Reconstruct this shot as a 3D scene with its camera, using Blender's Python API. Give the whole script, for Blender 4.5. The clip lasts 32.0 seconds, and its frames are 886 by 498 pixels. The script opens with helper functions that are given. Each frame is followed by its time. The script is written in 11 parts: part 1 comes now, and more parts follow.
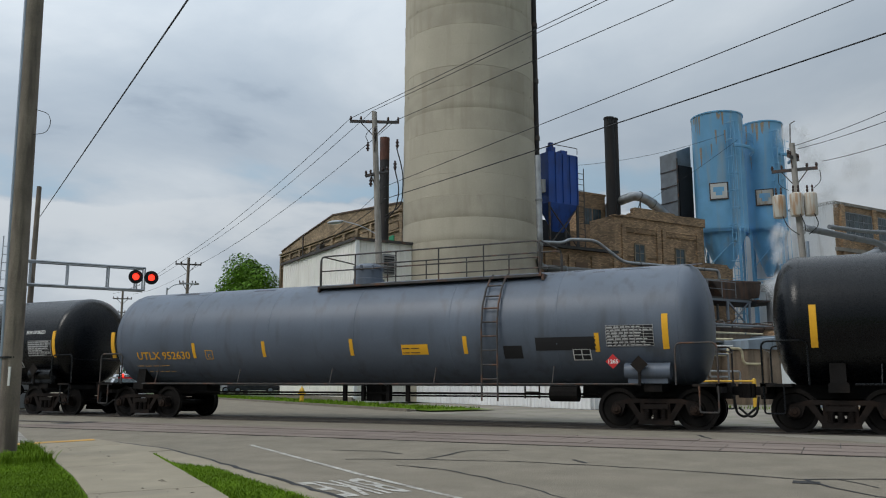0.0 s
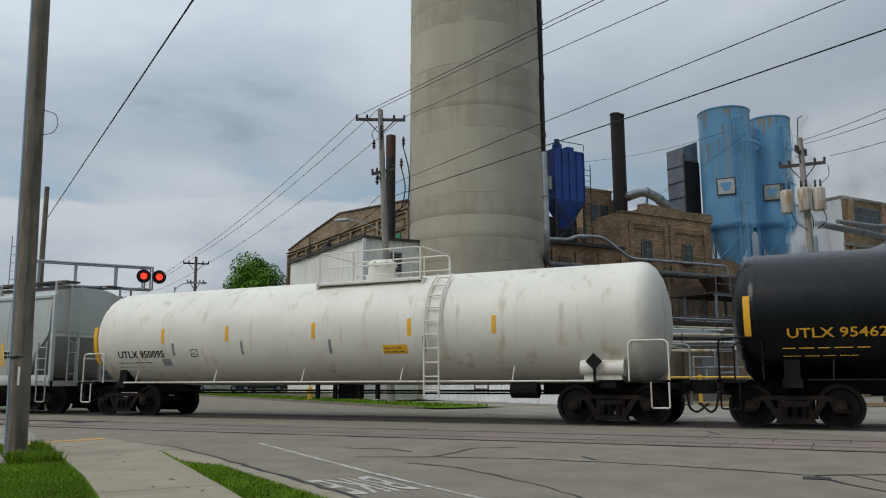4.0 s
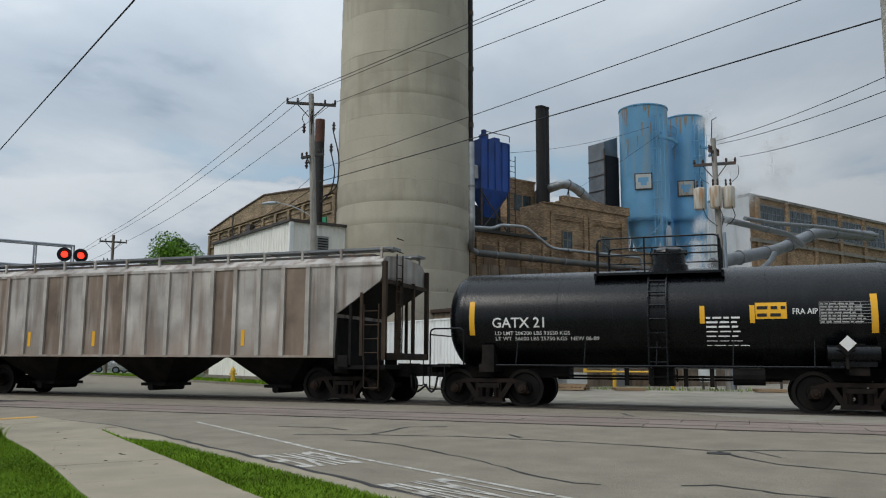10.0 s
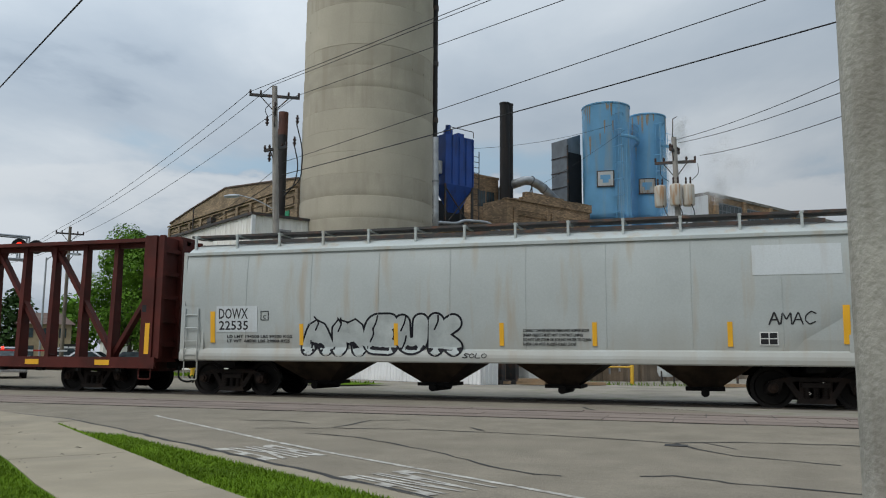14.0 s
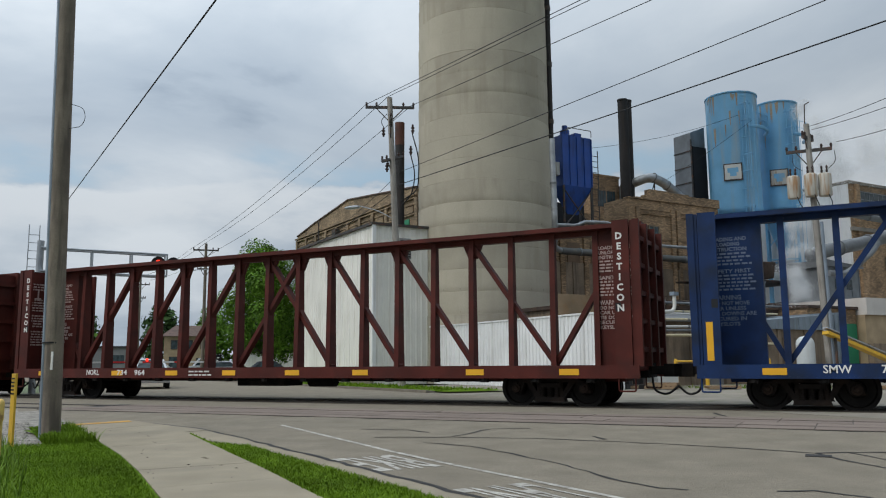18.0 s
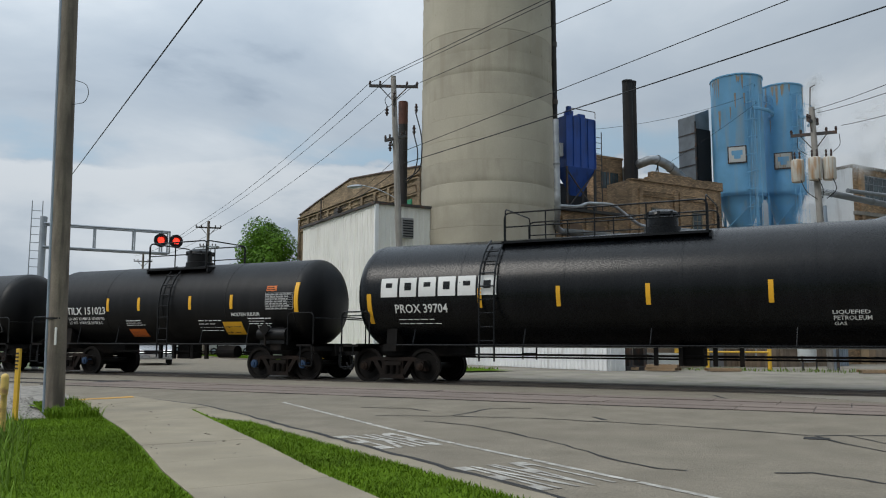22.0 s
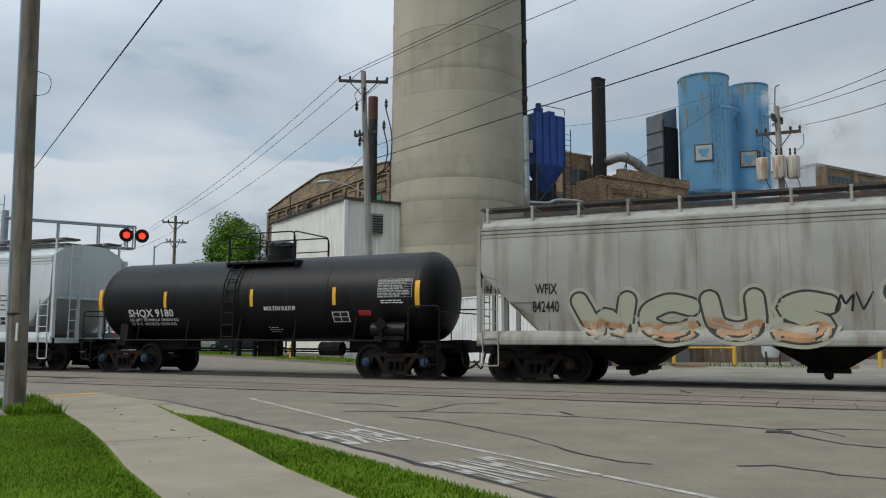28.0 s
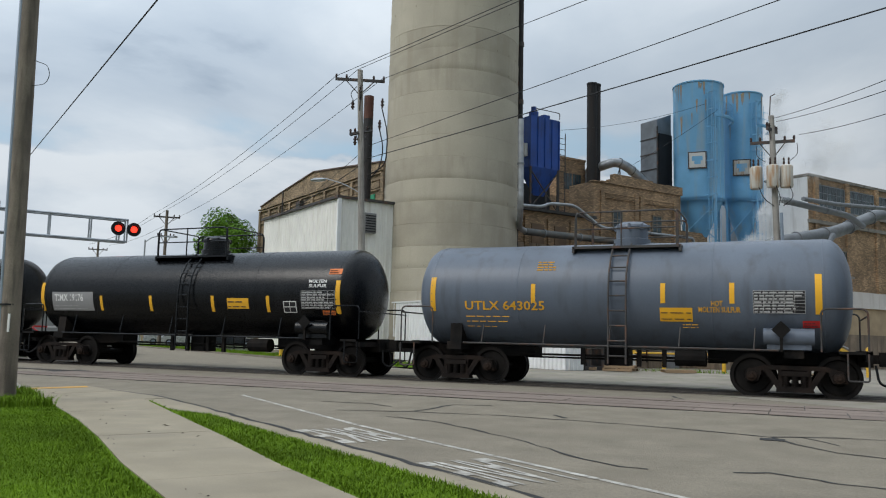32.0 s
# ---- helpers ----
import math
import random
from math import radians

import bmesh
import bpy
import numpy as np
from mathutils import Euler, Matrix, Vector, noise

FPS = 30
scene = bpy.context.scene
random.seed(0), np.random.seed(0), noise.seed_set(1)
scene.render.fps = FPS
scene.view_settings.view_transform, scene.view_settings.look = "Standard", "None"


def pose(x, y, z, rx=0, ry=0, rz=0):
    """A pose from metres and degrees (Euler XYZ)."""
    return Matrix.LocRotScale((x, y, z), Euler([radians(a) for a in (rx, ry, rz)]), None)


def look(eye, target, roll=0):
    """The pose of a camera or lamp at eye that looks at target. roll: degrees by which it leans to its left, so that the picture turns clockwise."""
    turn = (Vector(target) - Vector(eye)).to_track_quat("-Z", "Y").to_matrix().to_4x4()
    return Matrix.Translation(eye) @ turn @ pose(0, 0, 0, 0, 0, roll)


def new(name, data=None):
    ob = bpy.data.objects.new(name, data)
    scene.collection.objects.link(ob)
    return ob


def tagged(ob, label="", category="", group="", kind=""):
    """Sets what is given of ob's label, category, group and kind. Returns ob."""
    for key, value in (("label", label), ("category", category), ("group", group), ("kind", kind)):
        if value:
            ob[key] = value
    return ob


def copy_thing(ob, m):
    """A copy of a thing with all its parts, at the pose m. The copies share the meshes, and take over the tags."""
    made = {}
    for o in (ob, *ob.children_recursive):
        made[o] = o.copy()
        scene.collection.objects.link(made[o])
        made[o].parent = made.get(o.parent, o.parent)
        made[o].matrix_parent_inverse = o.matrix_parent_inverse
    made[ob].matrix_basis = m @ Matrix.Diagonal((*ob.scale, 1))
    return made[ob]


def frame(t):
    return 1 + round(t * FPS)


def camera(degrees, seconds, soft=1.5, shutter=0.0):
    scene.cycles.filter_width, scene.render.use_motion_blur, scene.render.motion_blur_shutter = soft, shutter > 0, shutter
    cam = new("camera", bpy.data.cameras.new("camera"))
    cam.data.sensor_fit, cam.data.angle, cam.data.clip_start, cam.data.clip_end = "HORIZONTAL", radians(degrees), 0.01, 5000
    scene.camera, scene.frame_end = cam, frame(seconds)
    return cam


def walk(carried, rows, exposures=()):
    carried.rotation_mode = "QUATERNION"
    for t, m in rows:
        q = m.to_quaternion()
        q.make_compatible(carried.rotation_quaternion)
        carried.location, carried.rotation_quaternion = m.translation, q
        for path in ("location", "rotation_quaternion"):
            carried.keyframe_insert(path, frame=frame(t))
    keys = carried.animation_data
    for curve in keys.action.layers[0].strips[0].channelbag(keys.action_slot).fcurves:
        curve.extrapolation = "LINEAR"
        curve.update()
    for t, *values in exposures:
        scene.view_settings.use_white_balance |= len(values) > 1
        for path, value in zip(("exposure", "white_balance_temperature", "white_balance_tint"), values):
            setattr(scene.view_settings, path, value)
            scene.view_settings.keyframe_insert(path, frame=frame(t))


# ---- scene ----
cam = camera(57.0, 32.0, 1.1)
# The x axis runs along the track in the train's direction, y away from the camera, z up from the rail heads.
PATH = [
    (0.0, pose(-0.05, 0.47, 1.10, 99.20, 0.00, 25.42)), (0.5, pose(-0.05, 0.48, 1.10, 99.15, -0.02, 25.63)),
    (1.0, pose(-0.06, 0.48, 1.10, 99.12, 0.06, 25.62)), (1.5, pose(-0.06, 0.48, 1.09, 99.14, 0.13, 25.68)),
    (2.0, pose(-0.08, 0.47, 1.10, 99.09, 0.12, 25.77)), (2.5, pose(-0.08, 0.48, 1.10, 99.16, 0.20, 25.90)),
    (4.5, pose(-0.06, 0.47, 1.10, 99.00, 0.31, 25.94)), (5.0, pose(-0.07, 0.43, 1.11, 99.01, 0.13, 25.77)),
    (5.5, pose(-0.06, 0.46, 1.09, 98.73, -0.31, 25.53)), (6.0, pose(-0.06, 0.47, 1.08, 97.84, -0.36, 25.48)),
    (6.5, pose(-0.08, 0.42, 1.09, 97.82, -0.37, 25.44)), (7.0, pose(-0.06, 0.30, 1.10, 97.81, -0.29, 25.34)),
    (7.5, pose(-0.01, 0.14, 1.09, 97.22, -1.02, 25.33)), (8.0, pose(-0.04, -0.06, 1.08, 97.44, -0.85, 24.99)),
    (8.5, pose(-0.06, -0.22, 1.07, 97.58, -0.39, 23.53)), (9.0, pose(-0.05, -0.26, 1.07, 97.65, -0.11, 21.98)),
    (9.5, pose(-0.04, -0.27, 1.07, 97.77, -0.03, 21.29)), (10.0, pose(-0.05, -0.29, 1.07, 97.97, -0.36, 20.24)),
    (10.5, pose(-0.04, -0.30, 1.06, 97.92, -0.62, 19.50)), (11.0, pose(-0.03, -0.34, 1.06, 97.88, -0.60, 19.41)),
    (11.5, pose(-0.03, -0.33, 1.06, 97.81, -0.58, 18.75)), (12.0, pose(-0.03, -0.31, 1.04, 97.83, -0.58, 18.28)),
    (12.5, pose(-0.02, -0.33, 1.05, 97.73, -0.63, 18.03)), (13.0, pose(-0.03, -0.33, 1.05, 97.75, -0.53, 17.88)),
    (13.5, pose(-0.04, -0.30, 1.04, 97.75, -0.61, 17.78)), (14.0, pose(-0.05, -0.32, 1.04, 97.67, -0.50, 17.61)),
    (14.5, pose(-0.06, -0.23, 1.05, 97.72, 0.09, 17.89)), (15.0, pose(-0.02, -0.14, 1.09, 97.90, 0.05, 21.91)),
    (15.5, pose(0.01, -0.07, 1.09, 97.85, 0.39, 24.66)), (17.5, pose(-0.00, -0.04, 1.09, 97.96, 0.31, 26.25)),
    (18.0, pose(-0.00, -0.02, 1.08, 98.00, 0.43, 26.39)), (18.5, pose(0.01, -0.05, 1.09, 98.03, 0.65, 26.81)),
    (19.0, pose(0.01, -0.01, 1.08, 98.00, 0.62, 27.07)), (19.5, pose(0.01, -0.03, 1.08, 97.98, 0.59, 27.11)),
    (20.0, pose(0.00, -0.03, 1.08, 97.92, 0.67, 27.15)), (20.5, pose(-0.00, -0.02, 1.07, 97.83, 0.50, 26.99)),
    (21.0, pose(-0.01, -0.04, 1.08, 97.25, 0.16, 26.71)), (21.5, pose(-0.00, -0.06, 1.08, 96.58, -0.18, 26.50)),
    (22.0, pose(-0.00, -0.04, 1.08, 96.59, -0.18, 26.46)), (22.5, pose(0.00, -0.03, 1.07, 96.58, -0.24, 26.44)),
    (23.0, pose(-0.00, -0.03, 1.07, 96.59, -0.27, 26.43)), (23.5, pose(0.01, -0.04, 1.07, 96.62, -0.16, 26.36)),
    (24.0, pose(0.02, -0.04, 1.07, 96.62, -0.20, 26.24)), (24.5, pose(0.02, -0.04, 1.07, 96.55, -0.15, 26.16)),
    (25.0, pose(0.00, -0.03, 1.07, 96.53, 0.07, 26.14)), (25.5, pose(0.00, -0.06, 1.07, 96.53, -0.05, 26.16)),
    (26.0, pose(-0.02, -0.02, 1.07, 96.55, -0.23, 26.07)), (26.5, pose(-0.01, -0.01, 1.07, 96.50, -0.26, 25.99)),
    (28.5, pose(0.02, -0.04, 1.07, 96.30, -0.06, 24.04)), (29.0, pose(0.01, -0.05, 1.07, 96.29, -0.02, 24.04)),
    (29.5, pose(0.00, -0.02, 1.07, 96.32, -0.15, 23.99)), (30.0, pose(0.01, -0.05, 1.07, 96.33, 0.01, 24.06)),
    (30.5, pose(0.01, -0.07, 1.08, 96.34, 0.10, 24.06)), (31.0, pose(0.02, -0.08, 1.08, 96.32, -0.05, 24.08)),
    (31.5, pose(-0.00, -0.07, 1.06, 96.22, -1.18, 23.81)), (32.0, pose(-0.09, -0.05, 1.06, 96.42, -1.41, 23.54)),
]
# the camera closes its aperture a little for the pale cars
walk(cam, PATH, [(0, -0.28), (2.5, -0.25), (4.5, -0.45), (5.2, -0.45), (6, -0.34), (7, -0.28), (8, -0.2), (10.5, -0.2), (11.5, -0.28), (12.3, -0.25), (13, -0.2), (29, -0.2), (29.7, -0.32), (31, -0.28), (31.6, -0.12), (32, -0.04)])

# ---- world and sun ----
world = bpy.data.worlds.new("overcast_sky")
scene.world = world
world.use_nodes = True
wn, wl = world.node_tree.nodes, world.node_tree.links
SUN_EL, SUN_AZ = radians(42), radians(215)
sky = wn.new("ShaderNodeTexSky")
sky.sky_type, sky.sun_disc, sky.sun_elevation, sky.sun_rotation = "NISHITA", False, SUN_EL, SUN_AZ
skyc = wn.new("ShaderNodeTexCoord")
sep = wn.new("ShaderNodeSeparateXYZ")
wl.new(skyc.outputs["Generated"], sep.inputs[0])


def wmath(op, a, b=None, c=None):
    n = wn.new("ShaderNodeMath")
    n.operation = op
    for i, v in enumerate((a, b, c)):
        if v is None:
            continue
        if isinstance(v, (int, float)):
            n.inputs[i].default_value = v
        else:
            wl.new(v, n.inputs[i])
    return n.outputs[0]


# the cloud layer lies on a plane overhead, so clouds flatten towards the horizon
up = wmath("MAXIMUM", sep.outputs["Z"], 0.0)
lift = wmath("ADD", up, 0.22)
comb = wn.new("ShaderNodeCombineXYZ")
wl.new(wmath("DIVIDE", sep.outputs["X"], lift), comb.inputs[0])
wl.new(wmath("DIVIDE", sep.outputs["Y"], lift), comb.inputs[1])
clouds = wn.new("ShaderNodeTexNoise")
clouds.inputs["Scale"].default_value, clouds.inputs["Detail"].default_value, clouds.inputs["Roughness"].default_value = 0.95, 8.0, 0.53
clouds.inputs["Distortion"].default_value = 0.25
drift = wn.new("ShaderNodeMapping")
drift.inputs["Location"].default_value = (3.7, 1.3, 0.0)
wl.new(comb.outputs[0], drift.inputs[0])
wl.new(drift.outputs[0], clouds.inputs["Vector"])
ramp = wn.new("ShaderNodeValToRGB")
ramp.color_ramp.elements[0].position, ramp.color_ramp.elements[0].color = 0.34, (0.375, 0.455, 0.55, 1)
ramp.color_ramp.elements[1].position, ramp.color_ramp.elements[1].color = 0.66, (0.70, 0.76, 0.815, 1)
mid = ramp.color_ramp.elements.new(0.50)
mid.color = (0.50, 0.575, 0.655, 1)
wl.new(clouds.outputs["Fac"], ramp.inputs[0])
# heaped cloud low in the sky, with thin blue gaps above it
heap = wn.new("ShaderNodeTexNoise")
heap.inputs["Scale"].default_value, heap.inputs["Detail"].default_value, heap.inputs["Roughness"].default_value = 3.4, 9.0, 0.58
flatten = wn.new("ShaderNodeMapping")
flatten.inputs["Location"].default_value, flatten.inputs["Scale"].default_value = (0.35, 0.0, 0.0), (1.0, 1.0, 3.0)
wl.new(skyc.outputs["Generated"], flatten.inputs[0])
wl.new(flatten.outputs[0], heap.inputs["Vector"])


def wrange(v, a, b, lo, hi):
    n = wn.new("ShaderNodeMapRange")
    n.interpolation_type = "SMOOTHSTEP"
    for i, k in enumerate((a, b, lo, hi)):
        n.inputs[1 + i].default_value = k
    wl.new(v, n.inputs[0])
    return n.outputs[0]


def wmix(fac, a, col):
    n = wn.new("ShaderNodeMix")
    n.data_type = "RGBA"
    wl.new(fac, n.inputs[0])
    wl.new(a, n.inputs[6])
    n.inputs[7].default_value = (*col, 1)
    return n.outputs[2]


wavy = wmath("MULTIPLY_ADD", heap.outputs["Fac"], 0.16, sep.outputs["Z"])
tops = wmath("MULTIPLY", wrange(wavy, 0.222, 0.262, 0.0, 1.0), wrange(wavy, 0.286, 0.299, 1.0, 0.0))
tops = wmath("MULTIPLY", tops, wrange(heap.outputs["Fac"], 0.36, 0.54, 0.15, 0.85))
blue_gap = wmath("MULTIPLY", wrange(wavy, 0.292, 0.302, 0.0, 1.0), wrange(wavy, 0.306, 0.345, 1.0, 0.0))
blue_gap = wmath("MULTIPLY", blue_gap, wrange(clouds.outputs["Fac"], 0.44, 0.56, 0.75, 0.0))
cloudy = wmix(tops, ramp.outputs[0], (0.685, 0.737, 0.785))
cloudy = wmix(blue_gap, cloudy, (0.36, 0.53, 0.68))
# an overcast sky is about three times brighter overhead than at the horizon
bright = wmath("ADD", wmath("MULTIPLY_ADD", up, 0.15, 0.84), wmath("MULTIPLY", wmath("MULTIPLY", up, up), 2.3))
# thinner cloud towards the open end of the street, thicker over the works
side = wmath("MULTIPLY_ADD", sep.outputs["X"], -0.36, 0.88)
bright = wmath("MULTIPLY", bright, wmath("MINIMUM", wmath("MAXIMUM", side, 0.7), 1.15))
glow = wn.new("ShaderNodeMix")
glow.data_type, glow.blend_type = "RGBA", "MULTIPLY"
glow.inputs[0].default_value = 1.0
wl.new(cloudy, glow.inputs[6])
grey = wn.new("ShaderNodeCombineXYZ")
for i in range(3):
    wl.new(bright, grey.inputs[i])
wl.new(grey.outputs[0], glow.inputs[7])
skydim = wn.new("ShaderNodeMix")
skydim.data_type, skydim.blend_type = "RGBA", "MULTIPLY"
skydim.inputs[0].default_value = 1.0
wl.new(sky.outputs[0], skydim.inputs[6])
skydim.inputs[7].default_value = (0.07, 0.07, 0.07, 1)
cover = wn.new("ShaderNodeMix")
cover.data_type = "RGBA"
gap = wn.new("ShaderNodeMapRange")
gap.inputs[1].default_value, gap.inputs[2].default_value, gap.inputs[3].default_value, gap.inputs[4].default_value = 0.30, 0.40, 0.55, 1.0
wl.new(clouds.outputs["Fac"], gap.inputs[0])
wl.new(gap.outputs[0], cover.inputs[0])
wl.new(skydim.outputs[2], cover.inputs[6])
wl.new(glow.outputs[2], cover.inputs[7])
wl.new(cover.outputs[2], wn["Background"].inputs["Color"])
wn["Background"].inputs["Strength"].default_value = 1.0

sun_data = bpy.data.lights.new("sun", "SUN")
sun_data.energy, sun_data.angle, sun_data.color = 1.5, radians(25), (1.0, 0.95, 0.88)
sun = new("sun", sun_data)
sun.matrix_world = look((-30 * math.sin(SUN_AZ) * -1, 30 * math.cos(SUN_AZ), 30), (0, 0, 0))

# ---- materials ----


def mat(name, col, rough=0.6, metal=0.0, var=0.12, scale=1.2, grain=25.0, gvar=0.08, bump=0.15, dirt=None, amount=0.5, streak=0.0, dscale=1.5, emit=0.0, island=0.0, objvar=0.0, spec=0.5, low=None):
    """Procedural surface: broad blotches, fine grain, and dirt or rust in patches or vertical streaks. low: (colour, z
    below which it is full, z where it ends), a second colour towards the bottom.
    """
    m = bpy.data.materials.new(name)
    m.use_nodes = True
    n, l = m.node_tree.nodes, m.node_tree.links
    b = n["Principled BSDF"]
    tc = n.new("ShaderNodeTexCoord")

    def noise_(sc, det, stretch=None):
        t = n.new("ShaderNodeTexNoise")
        t.inputs["Scale"].default_value, t.inputs["Detail"].default_value = sc, det
        if stretch:
            mp = n.new("ShaderNodeMapping")
            mp.inputs["Scale"].default_value = stretch
            l.new(tc.outputs["Object"], mp.inputs[0])
            l.new(mp.outputs[0], t.inputs["Vector"])
        else:
            l.new(tc.outputs["Object"], t.inputs["Vector"])
        return t.outputs["Fac"]

    def mixed(kind, fac, a, c):
        x = n.new("ShaderNodeMix")
        x.data_type, x.blend_type = "RGBA", kind
        for i, v in ((0, fac), (6, a), (7, c)):
            if isinstance(v, (int, float)):
                x.inputs[i].default_value = v
            elif isinstance(v, tuple):
                x.inputs[i].default_value = (*v, 1)
            else:
                l.new(v, x.inputs[i])
        return x.outputs[2]

    def span(v, a, c, lo, hi):
        r = n.new("ShaderNodeMapRange")
        for i, k in enumerate((a, c, lo, hi)):
            r.inputs[1 + i].default_value = k
        l.new(v, r.inputs[0])
        return r.outputs[0]

    dark = tuple(max(0, k * (1 - 2 * var)) for k in col)
    light = tuple(min(1, k * (1 + var)) for k in col)
    big = noise_(scale, 5)
    fine = noise_(grain, 4)
    c = mixed("MIX", span(big, 0.3, 0.7, 0, 1), dark, light)
    c = mixed("MULTIPLY", gvar * 4, c, mixed("MIX", span(fine, 0.3, 0.7, 0, 1), (0.72, 0.72, 0.72), (1, 1, 1)))
    if dirt:
        d = noise_(dscale, 6, (2.2, 2.2, 0.22) if streak else None)
        c = mixed("MIX", span(d, 0.60 - 0.22 * amount, 0.74 - 0.12 * amount, 0, min(1, 0.55 + 0.4 * amount)), c, dirt)
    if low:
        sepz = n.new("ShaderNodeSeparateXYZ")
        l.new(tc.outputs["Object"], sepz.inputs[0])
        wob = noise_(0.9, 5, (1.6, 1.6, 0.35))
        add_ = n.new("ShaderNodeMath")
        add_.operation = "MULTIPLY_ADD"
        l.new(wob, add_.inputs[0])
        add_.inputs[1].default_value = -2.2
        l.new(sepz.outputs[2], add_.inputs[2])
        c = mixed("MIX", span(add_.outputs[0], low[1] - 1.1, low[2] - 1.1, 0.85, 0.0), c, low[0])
    if island or objvar:
        src = n.new("ShaderNodeObjectInfo").outputs["Random"] if objvar else n.new("ShaderNodeNewGeometry").outputs["Random Per Island"]
        k = objvar or island
        v = span(src, 0, 1, 1 - k, 1 + k * 0.6)
        h = n.new("ShaderNodeHueSaturation")
        l.new(v, h.inputs["Value"])
        l.new(c, h.inputs["Color"])
        c = h.outputs[0]
    l.new(c, b.inputs["Base Color"])
    l.new(span(fine, 0.25, 0.75, max(0.03, rough - 0.1), min(1, rough + 0.1)), b.inputs["Roughness"])
    b.inputs["Metallic"].default_value = metal
    b.inputs["Specular IOR Level"].default_value = spec
    if bump:
        bn = n.new("ShaderNodeBump")
        bn.inputs["Strength"].default_value, bn.inputs["Distance"].default_value = bump, 0.02
        l.new(fine, bn.inputs["Height"])
        l.new(bn.outputs[0], b.inputs["Normal"])
    if emit:
        b.inputs["Emission Color"].default_value = (*col, 1)
        b.inputs["Emission Strength"].default_value = emit
    return m


def flat(name, col, rough=0.5, metal=0.0, spec=0.3):
    return mat(name, col, rough, metal, var=0.06, gvar=0.03, bump=0.0, spec=spec)


